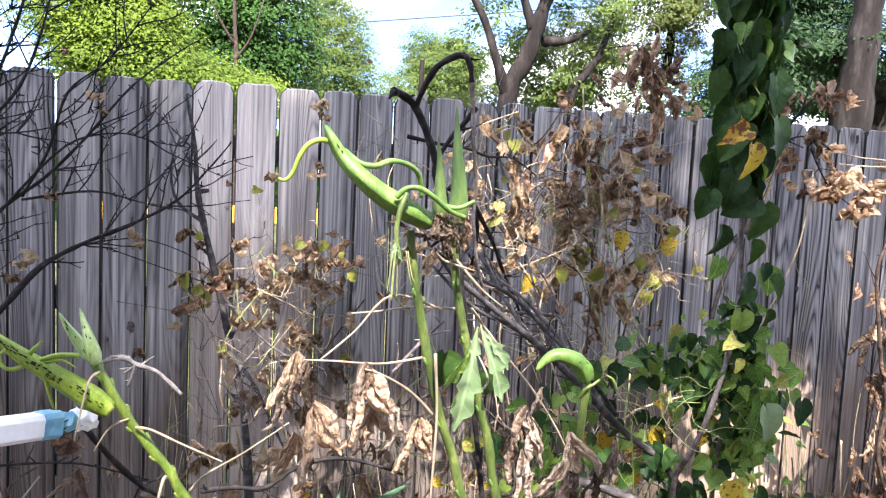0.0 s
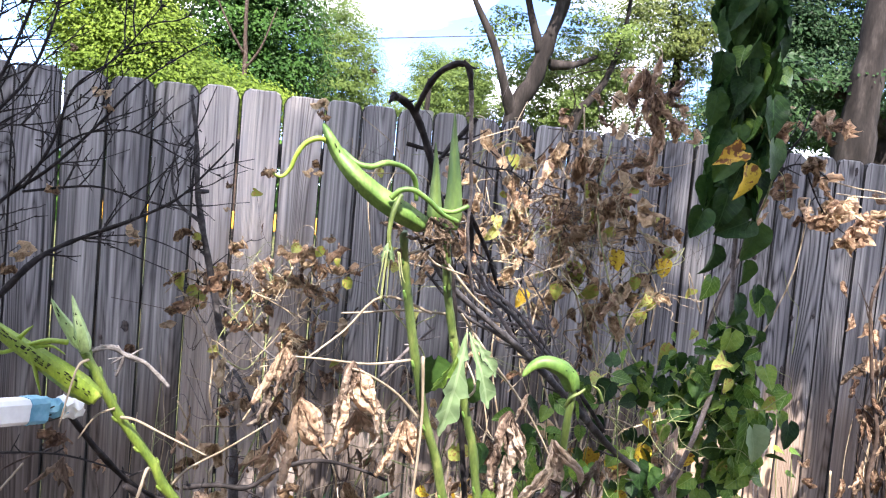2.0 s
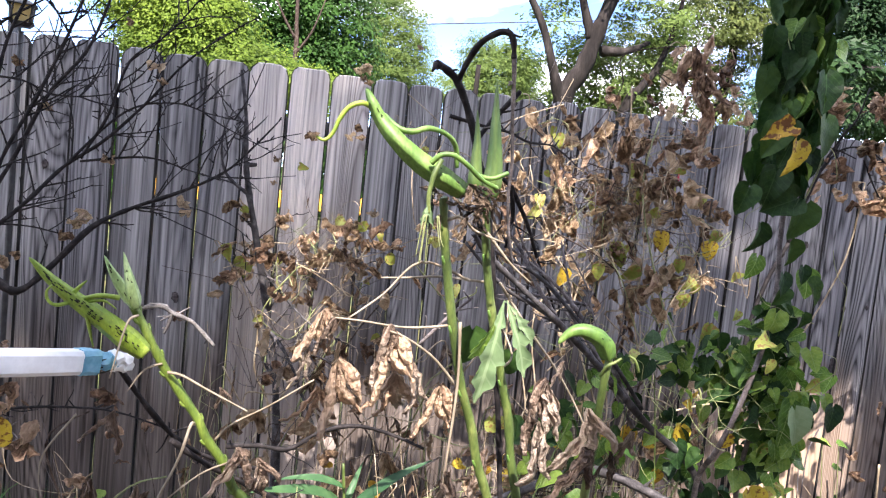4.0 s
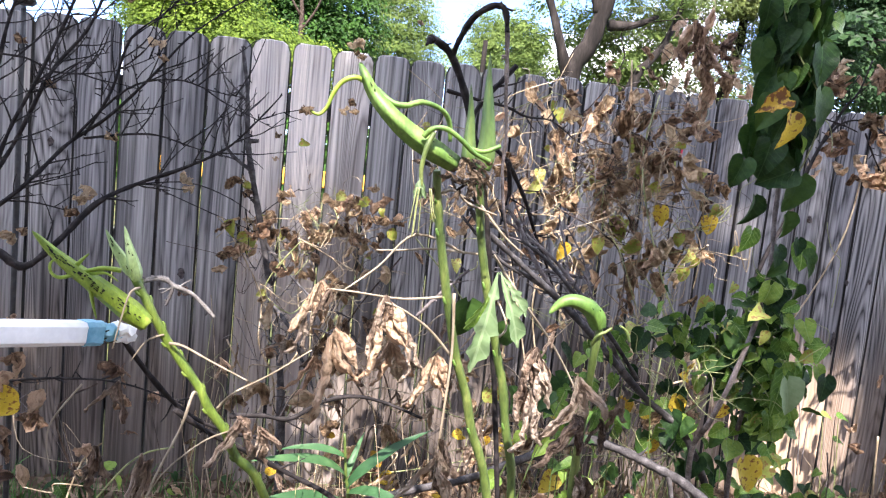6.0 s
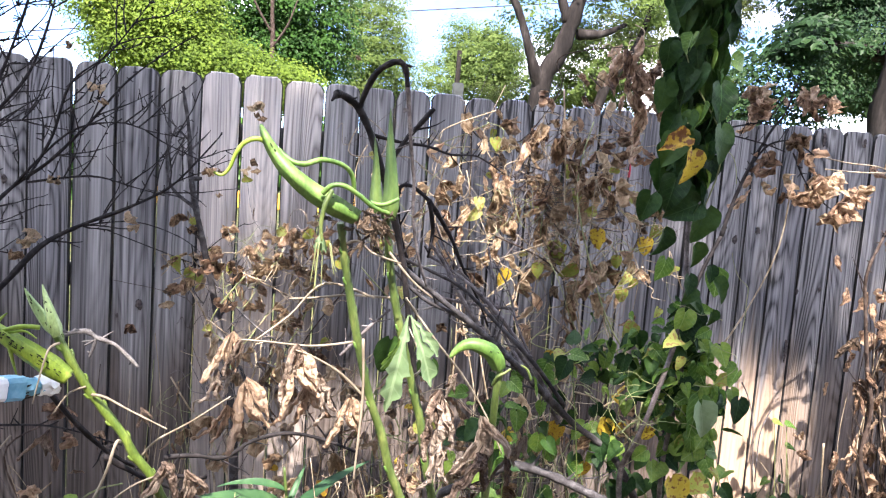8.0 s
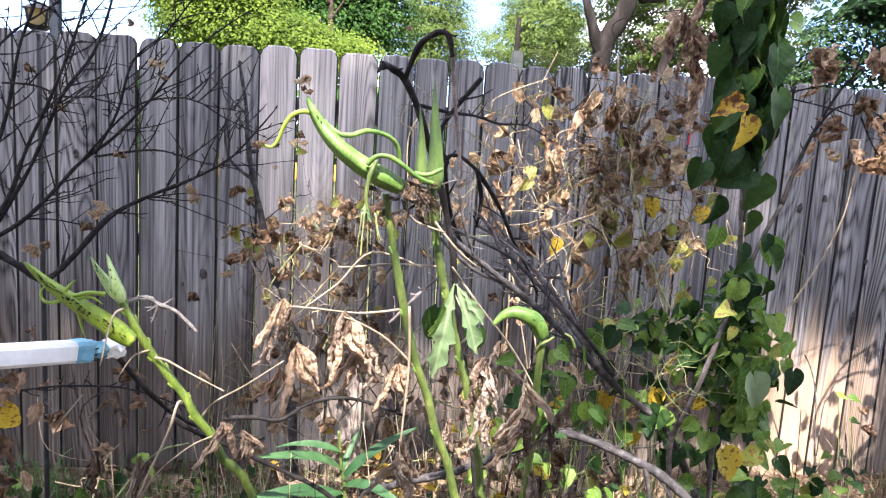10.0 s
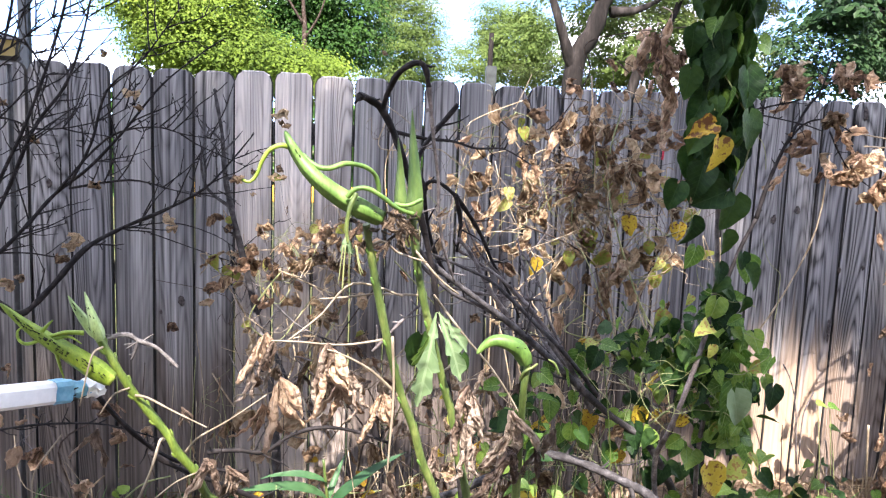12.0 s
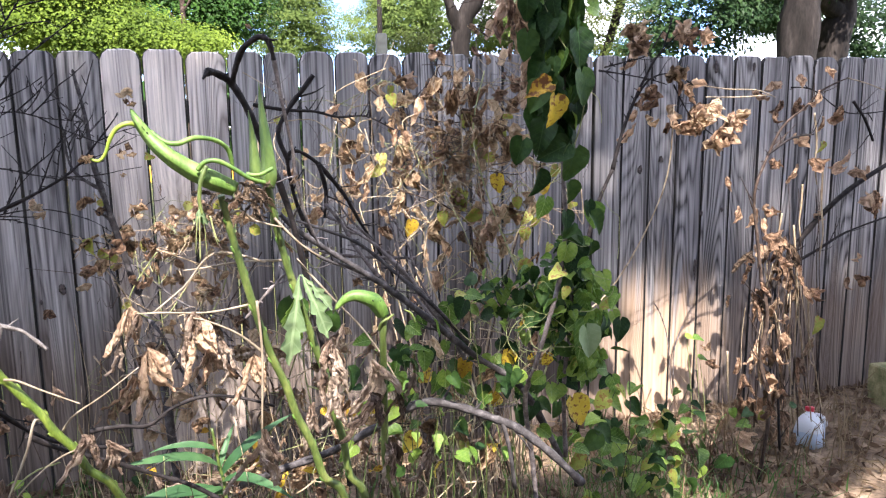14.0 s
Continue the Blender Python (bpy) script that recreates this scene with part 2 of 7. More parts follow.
LIMESTEM = mottled("lime_okra_stem", (0.042, 0.076, 0.01), (0.088, 0.135, 0.017), (0.165, 0.21, 0.038), 45, 0.5, (1, 1, 0.35), 0.4, 0.003, 0.25)
DEEPPOD = mottled("deep_pod_skin", (0.028, 0.06, 0.011), (0.06, 0.105, 0.021), (0.115, 0.17, 0.042), 30, 0.45, (1, 1, 0.5), 0.15, 0.002, 0.12)
PALEPOD = mottled("pale_pod_skin", (0.11, 0.175, 0.013), (0.18, 0.265, 0.025), (0.28, 0.36, 0.06), 45, 0.5, (1, 1, 0.5), 0.35, 0.003, 0.22)
BUDSKIN = mottled("bud_skin", (0.2, 0.3, 0.1), (0.3, 0.41, 0.18), (0.44, 0.54, 0.32), 40, 0.6, (1, 1, 0.5), 0.25, 0.002, 0.2)
SCAR = mottled("black_scar", (0.01, 0.012, 0.008), (0.02, 0.02, 0.012), (0.05, 0.05, 0.03), 60)
DARKHUSK = withered_material("dark_husk", (0.03, 0.02, 0.014), (0.13, 0.085, 0.052), (0.33, 0.23, 0.15), 0.15, 0.8, 7.0)
DRYLEAF = withered_material("dry_leaf", (0.105, 0.055, 0.028), (0.41, 0.272, 0.155), (0.69, 0.53, 0.35), 0.3, 0.65, 7.0)
RUSTLEAF = withered_material("rust_leaf", (0.085, 0.043, 0.025), (0.345, 0.208, 0.125), (0.66, 0.465, 0.315), 0.25, 0.7, 7.0)
TANLEAF = withered_material("withered_okra_leaf", (0.042, 0.022, 0.015), (0.28, 0.192, 0.137), (0.54, 0.425, 0.335), 0.2, 0.65, 8.0)
PALEBARK = mottled("pale_bark", (0.06, 0.053, 0.053), (0.12, 0.11, 0.108), (0.21, 0.2, 0.195), 60, 0.85, (1, 1, 1), 0.6, 0.003, 0.3)
BROWNBARK = mottled("brown_bark", (0.022, 0.015, 0.012), (0.055, 0.038, 0.03), (0.13, 0.1, 0.085), 50, 0.85, (1, 1, 1), 0.6, 0.003, 0.3)
YELLOWLEAF = leaf_material("yellow_leaf", (0.30, 0.18, 0.02), (0.55, 0.40, 0.04), (0.66, 0.56, 0.10), 0.4, 0.5, (0.2, 0.09, 0.025), spot_at=0.54)
LIMELEAF = leaf_material("lime_leaf", (0.17, 0.2, 0.035), (0.3, 0.34, 0.07), (0.45, 0.46, 0.16), 0.35, 0.5, (0.25, 0.15, 0.05), spot_at=0.54)
ORANGELEAF = leaf_material("orange_leaf", (0.22, 0.08, 0.02), (0.38, 0.2, 0.03), (0.62, 0.45, 0.06), 0.3, 0.5, (0.17, 0.075, 0.03), spot_at=0.47)
GREENLEAF = leaf_material("vine_leaf", (0.005, 0.017, 0.006), (0.017, 0.046, 0.011), (0.043, 0.09, 0.018), 0.15, 0.55, vein=(0.04, 0.085, 0.03), gloss=0.18)
YOUNGLEAF = leaf_material("young_leaf", (0.035, 0.085, 0.014), (0.1, 0.19, 0.028), (0.23, 0.33, 0.06), 0.4, 0.42, vein=(0.3, 0.42, 0.15))
WILTLEAF = leaf_material("wilted_leaf", (0.105, 0.17, 0.075), (0.16, 0.24, 0.115), (0.23, 0.31, 0.17), 0.28, 0.6, vein=(0.27, 0.36, 0.2))
BLADE = leaf_material("grass_blade", (0.04, 0.10, 0.025), (0.09, 0.19, 0.05), (0.2, 0.3, 0.09), 0.35, 0.5, island=True)
STRAW = leaf_material("straw", (0.08, 0.055, 0.03), (0.2, 0.15, 0.09), (0.4, 0.32, 0.22), 0.2, 0.8, island=True)
LITTER = leaf_material("leaf_litter", (0.045, 0.027, 0.018), (0.15, 0.1, 0.066), (0.33, 0.25, 0.175), 0.15, 0.8, island=True)
CROWN_BRIGHT = leaf_material("bright_crown", (0.05, 0.09, 0.014), (0.18, 0.26, 0.036), (0.36, 0.43, 0.085), 0.42, 0.5, gloss=0.12, island=True)
CROWN_DEEP = leaf_material("deep_crown", (0.02, 0.055, 0.011), (0.042, 0.1, 0.018), (0.11, 0.21, 0.036), 0.22, 0.45, gloss=0.12, island=True)
CROWN_OLIVE = leaf_material("olive_crown", (0.07, 0.115, 0.03), (0.15, 0.21, 0.055), (0.27, 0.34, 0.1), 0.4, 0.5, gloss=0.12, island=True)
CROWN_AUTUMN = leaf_material("yellowing_crown", (0.05, 0.075, 0.02), (0.125, 0.155, 0.045), (0.27, 0.28, 0.085), 0.4, 0.5, gloss=0.12, island=True)
CROWN_DARK = leaf_material("dark_crown", (0.014, 0.034, 0.014), (0.032, 0.068, 0.024), (0.08, 0.13, 0.04), 0.3, 0.45, gloss=0.12, island=True)
BLADELEAF = leaf_material("blade_leaf", (0.022, 0.065, 0.026), (0.042, 0.105, 0.04), (0.08, 0.16, 0.06), 0.3, 0.45)
WHITEPAINT = mottled("white_paint", (0.68, 0.68, 0.68), (0.78, 0.78, 0.78), (0.84, 0.84, 0.83), 18, 0.5, (1, 1, 1), 0.15, 0.001, 0.04)
BLUETAPE = mottled("blue_tape", (0.09, 0.27, 0.42), (0.16, 0.4, 0.56), (0.3, 0.54, 0.68), 50, 0.5, (1, 1, 1), 0.5, 0.002)
BLACKMETAL = mottled("black_metal", (0.01, 0.01, 0.011), (0.02, 0.02, 0.022), (0.04, 0.04, 0.042), 60, 0.5)
AMBERGLASS = leaf_material("amber_glass", (0.62, 0.5, 0.22), (0.72, 0.6, 0.32), (0.8, 0.7, 0.42), 0.55, 0.3)
JUGPLASTIC = leaf_material("jug_plastic", (0.62, 0.68, 0.74), (0.7, 0.75, 0.8), (0.8, 0.84, 0.88), 0.4, 0.35)
JUGWATER = leaf_material("filled_jug_plastic", (0.42, 0.54, 0.68), (0.5, 0.61, 0.74), (0.58, 0.67, 0.78), 0.35, 0.3)
REDCAP = mottled("red_cap", (0.35, 0.012, 0.03), (0.5, 0.02, 0.05), (0.6, 0.04, 0.07), 40, 0.4, bump=0)
GREYMETAL = mottled("grey_metal", (0.02, 0.025, 0.026), (0.032, 0.038, 0.039), (0.046, 0.052, 0.053), 9, 0.6)
SIDING = mottled("blue_grey_siding", (0.012, 0.016, 0.024), (0.017, 0.022, 0.031), (0.023, 0.029, 0.038), 5, 0.7)
MOSSBLOCK = mottled("mossy_block", (0.11, 0.12, 0.055), (0.2, 0.19, 0.1), (0.3, 0.28, 0.17), 22, 0.9, fine=0.2)
YELLOWPAINT = mottled("yellow_paint", (0.7, 0.34, 0.03), (0.78, 0.42, 0.05), (0.82, 0.48, 0.09), 12, 0.5)
CABLE = mottled("black_cable", (0.012, 0.012, 0.013), (0.02, 0.02, 0.022), (0.03, 0.03, 0.03), 10, 0.6, bump=0)


# ---- mesh helpers ----
def ground_z(x, y):
    return -0.04 + 0.012 * x + 0.018 * noise.noise((x * 1.7, y * 1.7, 3.1)) + 0.008 * noise.noise((x * 7, y * 7, 8.0))


def smooth_line(pts, per=5):
    """A Catmull-Rom line through the points."""
    p = [Vector(q) for q in pts]
    if len(p) < 3:
        return [p[0].lerp(p[-1], k / per) for k in range(per + 1)]
    out = []
    for i in range(len(p) - 1):
        a, b, c, d = p[max(i - 1, 0)], p[i], p[i + 1], p[min(i + 2, len(p) - 1)]
        for k in range(per):
            t = k / per
            out.append(0.5 * (2 * b + (c - a) * t + (2 * a - 5 * b + 4 * c - d) * t * t + (3 * b - a - 3 * c + d) * t ** 3))
    return out + [p[-1]]


def tube(bm, pts, r0, r1, sides=7, per=5, wobble=0.0, swell=None, ribs=0.0):
    """A tapered, slightly knobbly tube along a smooth line; swell(t) scales the radius, ribs makes flutes."""
    line = smooth_line(pts, per) if per > 1 else [Vector(q) for q in pts]
    n = len(line)
    side = Vector((0.31, 0.87, 0.12))
    rings = []
    for i, q in enumerate(line):
        t = i / (n - 1)
        d = (line[min(i + 1, n - 1)] - line[max(i - 1, 0)]).normalized()
        u = (side - d * side.dot(d)).normalized()
        side = u
        w = d.cross(u)
        r = (r0 + (r1 - r0) * t) * (swell(t) if swell else 1.0)
        r *= 1 + wobble * noise.noise(q * 60)
        ring = []
        for k in range(sides):
            a = 2 * math.pi * k / sides
            rr = r * (1 + (ribs if k % 2 else -ribs))
            ring.append(bm.verts.new(q + u * rr * math.cos(a) + w * rr * math.sin(a)))
        rings.append(ring)
    for a, b in zip(rings, rings[1:]):
        for k in range(sides):
            bm.faces.new((a[k], a[(k + 1) % sides], b[(k + 1) % sides], b[k])).smooth = True
    bm.faces.new(rings[0][::-1])
    bm.faces.new(rings[-1])
    return line


def finish(bm, name, mat):
    me = bpy.data.meshes.new(name)
    bm.normal_update()
    bm.to_mesh(me)
    bm.free()
    me.materials.append(mat)
    return me


def part(name, bm, mat, parent, label=""):
    """One mesh object under a thing or a part; bm may be a mesh that is shared."""
    me = bm if isinstance(bm, bpy.types.Mesh) else finish(bm, name, mat)
    ob = new(name, me)
    ob.parent = parent
    return tagged(ob, label)


def thing(name, at, label, category, group="", kind=""):
    ob = new(name)
    ob.location = at
    ob.empty_display_size = 0.05
    return tagged(ob, label, category, group, kind)


def hang(name, me, parent, at, direction, up, size, label=""):
    """A leaf mesh (length along +x, face +z) placed in the world under a parent that only moves."""
    d = Vector(direction).normalized()
    u = Vector(up)
    u = u - d * u.dot(d)
    if u.length < 1e-4:
        u = d.orthogonal()
    u.normalize()
    w = u.cross(d)
    m = Matrix(((d.x, w.x, u.x, 0), (d.y, w.y, u.y, 0), (d.z, w.z, u.z, 0), (0, 0, 0, 1)))
    ob = new(name, me)
    ob.parent = parent
    ob.matrix_basis = Matrix.Translation(Vector(at) - parent.location) @ m @ Matrix.Scale(size, 4)
    return tagged(ob, label)


def stems(name, bm, mat, parent, label=""):
    """Tubes made in world places, shifted under their thing."""
    bmesh.ops.translate(bm, verts=bm.verts, vec=-parent.location)
    return part(name, bm, mat, parent, label)


def leaf_mesh(name, mat, seed, profile, nx=8, ny=6, cup=0.2, droop=0.5, crumple=0.03, fold=0.2, notch=0.0, waves=0.0):
    """A leaf 1 long along +x, its width given by profile(t), cupped, drooping and crumpled."""
    rng = random.Random(seed)
    bm = bmesh.new()
    o = Vector((rng.uniform(0, 50), rng.uniform(0, 50), rng.uniform(0, 50)))
    grid = []
    for i in range(nx + 1):
        t = (i / nx) ** 1.3
        row = []
        for j in range(ny + 1):
            s = 2 * j / ny - 1
            w = profile(t)
            x, y = t - notch * (1 - t) ** 2 * abs(s) ** 1.5, s * w
            ang = s * cup * 3.0
            yy = y * (math.sin(ang) / ang if abs(ang) > 1e-3 else 1.0)
            z = abs(y) * fold + (abs(y) * (1 - math.cos(ang)) / ang * (1 if s > 0 else -1) if abs(ang) > 1e-3 else 0.0)
            b = droop * t
            px = x * (math.sin(b) / b if b > 1e-3 else 1.0)
            pz = z - x * ((1 - math.cos(b)) / b if b > 1e-3 else 0.0)
            z2 = waves * math.sin(t * 14 + s * 2) * abs(s)
            v = Vector((px, yy, pz + z2 * w))
            v += crumple * noise.noise_vector(v * 3.5 + o) + 0.55 * crumple * noise.noise_vector(v * 9 + o)
            row.append(bm.verts.new(v))
        grid.append(row)
    for i in range(nx):
        for j in range(ny):
            bm.faces.new((grid[i][j], grid[i + 1][j], grid[i + 1][j + 1], grid[i][j + 1])).smooth = True
    return finish(bm, name, mat)


def heart(t):
    return 0.47 * max(0.0, math.sin(math.pi * min(1.0, (t + 0.002) ** 0.58))) ** 0.72 * (1 - 0.22 * t)


def lance(t):
    return 0.06 * math.sin(math.pi * (0.03 + 0.96 * t) ** 0.7) + 0.002


def sheet(bm, grid, uv):
    """Quads over a grid of places, with the leaf's own length and width as its UV."""
    rows = [[bm.verts.new(v) for v in row] for row in grid]
    n, m = len(rows) - 1, len(rows[0]) - 1
    o = random.Random(len(bm.verts)).uniform(0, 9)
    for i in range(n):
        for j in range(m):
            f = bm.faces.new((rows[i][j], rows[i + 1][j], rows[i + 1][j + 1], rows[i][j + 1]))
            f.smooth = True
            for c, (a, b) in zip(f.loops, ((i, j), (i + 1, j), (i + 1, j + 1), (i, j + 1))):
                c[uv].uv = (a / n + o, b / m)


def dead_lobes(name, mat, seed, lobes=3):
    """A withered leaf: pleated blades, rolled in from both edges and twisted, that hang from one stalk, 1 long along +x."""
    rng = random.Random(seed)
    bm = bmesh.new()
    uv = bm.loops.layers.uv.new("UVMap")
    o = Vector((rng.uniform(0, 50), rng.uniform(0, 50), 0))
    for k in range(lobes):
        fan = (k - (lobes - 1) / 2) * rng.uniform(0.15, 0.5)
        long = 0.95 if k == 0 else rng.uniform(0.5, 0.85)
        wide = rng.uniform(0.13, 0.24)
        turn, roll, twist = rng.uniform(-1.2, 1.2), rng.uniform(2.6, 4.6), rng.uniform(-1.9, 1.9)
        bend, hook = rng.uniform(-0.8, 0.8), rng.uniform(-3.0, 3.0)
        lap, tip = rng.uniform(-0.45, 0.45), rng.uniform(0.08, 0.3)
        c, a, grid = Vector((0, 0, 0)), fan, []
        pleat = rng.uniform(0, 6)
        for i in range(29):
            t = i / 28
            w = wide * (0.1 + 0.9 * math.sin(math.pi * (0.04 + 0.93 * t) ** 0.85) ** 0.75) * (1 - tip * t)
            tilt = turn + twist * t
            row = []
            for j in range(17):
                s = 2 * j / 16 - 1
                ang = (s + lap) * roll * (0.6 + 0.5 * t)
                rr = w / roll * 1.25 * (1 - 0.22 * abs(s))
                y = rr * math.sin(ang)
                z = rr * (1 - math.cos(ang))
                ridge = 0.02 * math.sin(s * 13 + pleat + 2.5 * t) + 0.015 * math.sin(t * 17 + pleat + s * 3) * abs(s)
                z += ridge * min(1.0, 5 * t)
                v = Vector((0, y * math.cos(tilt) - z * math.sin(tilt), y * math.sin(tilt) + z * math.cos(tilt)))
                v = Euler((0, -0.3 * hook * t * t, a)).to_matrix() @ v + c
                v += 0.07 * noise.noise_vector(v * 3.5 + o) + 0.042 * noise.noise_vector(v * 8 + o) + 0.014 * noise.noise_vector(v * 20 + o)
                row.append(v)
            grid.append(row)
            a += (bend + 1.2 * hook * t ** 3) / 28
            c = c + Vector((math.cos(a), math.sin(a), -0.25 * math.sin(hook * t * 1.5))) * long / 28
        sheet(bm, grid, uv)
    return finish(bm, name, mat)


def crumpled(name, mat, seed):
    """A dried leaf drawn up into a ragged shell: ribs fan out from the stalk and curl over, 1 across."""
    rng = random.Random(seed)
    bm = bmesh.new()
    uv = bm.loops.layers.uv.new("UVMap")
    o = Vector((rng.uniform(0, 50), rng.uniform(0, 50), rng.uniform(0, 50)))
    span, curl, folds = rng.uniform(2.2, 4.4), rng.uniform(2.4, 5.2), rng.uniform(3.0, 6.0)
    grid = []
    for i in range(15):
        f = (2 * i / 14 - 1) * span * 0.5
        long = 0.62 * (1 + 0.25 * math.cos(f)) * (1 + 0.2 * math.sin(folds * f + seed) + 0.12 * noise.noise((f * 3, seed * 1.7, 0)))
        k = curl * (0.7 + 0.6 * noise.noise((f * 1.6, seed * 2.3, 4.0)))
        r, z, a, row = 0.0, 0.0, rng.uniform(-0.1, 0.1), []
        for j in range(9):
            t = j / 8
            ridge = 0.16 * math.sin(folds * f * 1.6 + seed) * t
            v = Vector((r * math.cos(f), r * math.sin(f), z + ridge))
            v += 0.16 * t * noise.noise_vector(v * 4 + o) + 0.085 * noise.noise_vector(v * 10 + o)
            row.append(v)
            a += k / 8 * (0.3 + 1.4 * t)
            r, z = r + math.cos(a) * long / 8, z + math.sin(a) * long / 8
        grid.append(row)
    sheet(bm, [list(q) for q in zip(*grid)], uv)
    return finish(bm, name, mat)


def curled(name, mat, seed):
    """A dried leaf that hangs limp: blade rolled in along the midrib, ruffled edges, tip hooked, 1 long along +x."""
    rng = random.Random(seed)
    bm = bmesh.new()
    uv = bm.loops.layers.uv.new("UVMap")
    o = Vector((rng.uniform(0, 50), rng.uniform(0, 50), rng.uniform(0, 50)))
    wide, roll = rng.uniform(0.28, 0.44), rng.uniform(1.4, 3.0)
    hook, twist, lean = rng.uniform(-1.9, 1.9), rng.uniform(-1.6, 1.6), rng.uniform(-0.35, 0.35)
    ruffle, phase = rng.uniform(0.05, 0.13), rng.uniform(0, 6)
    c, a, grid = Vector((0, 0, 0)), rng.uniform(-0.3, 0.3), []
    for i in range(19):
        t = i / 18
        w = wide * (math.sin(math.pi * (0.05 + 0.93 * t) ** 0.72) ** 0.8 + 0.03)
        row = []
        for j in range(13):
            v_ = 2 * j / 12 - 1
            ang = v_ * roll * (0.7 + 0.5 * t)
            y = w * math.sin(ang) / roll
            z = w * (1 - math.cos(ang)) / roll + ruffle * abs(v_) ** 1.5 * math.sin(9 * t + phase + 1.7 * (v_ > 0)) * min(1.0, 5 * t)
            q = twist * t + lean
            p = Vector((0, y * math.cos(q) - z * math.sin(q), y * math.sin(q) + z * math.cos(q)))
            p = Euler((0, a, 0)).to_matrix() @ p + c
            row.append(p + 0.09 * noise.noise_vector(p * 3.2 + o) + 0.06 * noise.noise_vector(p * 8 + o) + 0.022 * noise.noise_vector(p * 19 + o))
        grid.append(row)
        a += hook * (0.25 + 1.5 * t) / 18
        c = c + Vector((math.cos(a), 0, -math.sin(a))) * 0.95 / 18
    sheet(bm, grid, uv)
    return finish(bm, name, mat)


HEARTS = [leaf_mesh("heart_leaf", GREENLEAF, s, heart, 12, 8, 0.08 + 0.09 * (s % 4), 0.3 + 0.3 * (s % 4), 0.03, 0.1 + 0.13 * (s % 3), 0.16, 0.06) for s in range(11)]
YOUNG_HEARTS = [leaf_mesh("young_heart_leaf", YOUNGLEAF, s + 20, heart, 12, 8, 0.1 + 0.08 * (s % 3), 0.3 + 0.3 * (s % 4), 0.032, 0.1 + 0.12 * (s % 3), 0.16, 0.06) for s in range(8)]
YELLOW_HEARTS = [leaf_mesh("yellow_leaf", YELLOWLEAF, s + 40, heart, 10, 8, 0.2, 0.5 + 0.3 * s, 0.06, 0.1, 0.14) for s in range(4)]
LIME_HEARTS = [leaf_mesh("lime_leaf", LIMELEAF, s + 50, heart, 10, 8, 0.25, 0.6 + 0.3 * s, 0.06, 0.15, 0.14) for s in range(4)]
ORANGE_HEARTS = [leaf_mesh("orange_leaf", ORANGELEAF, s + 60, heart, 12, 10, 0.42, 0.9, 0.1, 0.15, 0.14, 0.2) for s in range(2)]
DRY = [crumpled("dry_leaf", DRYLEAF, s + 80) for s in range(16)]
RUST = [crumpled("rust_leaf", RUSTLEAF, s + 180) for s in range(10)]
CURL = [curled("dry_leaf", DRYLEAF, s + 300) for s in range(14)]
CURL_RUST = [curled("rust_leaf", RUSTLEAF, s + 340) for s in range(10)]
DRYLONG = [dead_lobes("dry_leaf", DRYLEAF, s + 60, 1 + s % 2) for s in range(8)]
DEAD = [dead_lobes("withered_leaf", TANLEAF, s + 5, 2 + s % 2) for s in range(8)]
DEAD_BROWN = [dead_lobes("withered_leaf", RUSTLEAF, s + 35, 2 + s % 2) for s in range(5)]
HUSKS = [dead_lobes("husk", DARKHUSK, s + 400, 2) for s in range(6)]
BLADES = [leaf_mesh("long_blade", BLADELEAF, s + 120, lance, 10, 2, 0.1, 0.7 + 0.4 * s, 0.01, 0.3) for s in range(3)]


def leaf_cloud(name, mat, points, sizes, rng, parent, label="", kind="", stretch=1.7, faces_to=None):
    """Many small folded leaves as one mesh, from places and sizes; faces_to gives the way each blade looks."""
    n = len(points)
    p, s = np.array(points, float), np.array(sizes, float)[:, None]
    d = rng.normal(size=(n, 3))
    d[:, 2] -= 0.35
    u = rng.normal(size=(n, 3))
    u[:, 2] += 0.8
    if faces_to is not None:
        u = np.array(faces_to, float)
        u /= np.linalg.norm(u, axis=1)[:, None] + 1e-9
        d -= u * (d * u).sum(1)[:, None]
    d /= np.linalg.norm(d, axis=1)[:, None]
    w = np.cross(d, u)
    w /= np.linalg.norm(w, axis=1)[:, None] + 1e-9
    u = np.cross(w, d)
    a, b = p - d * s * 0.5, p + d * s * 0.5 - u * s * 0.08
    lift = u * s * 0.10
    half = w * s * 0.5 / stretch
    c1, c2 = p - d * s * 0.2 + half + lift, p - d * s * 0.2 - half + lift
    e1, e2 = p + d * s * 0.18 + half * 0.8 + lift * 0.7, p + d * s * 0.18 - half * 0.8 + lift * 0.7
    verts = np.stack((a, c1, e1, b, e2, c2), 1).reshape(-1, 3)
    k = np.arange(n) * 6
    faces = np.concatenate((np.stack((k, k + 1, k + 2, k + 3), 1), np.stack((k, k + 3, k + 4, k + 5), 1)))
    me = bpy.data.meshes.new(name)
    me.from_pydata(verts.tolist(), [], faces.tolist())
    me.materials.append(mat)
    ob = new(name, me)
    if parent:
        ob.parent = parent
    return tagged(ob, label, kind=kind)


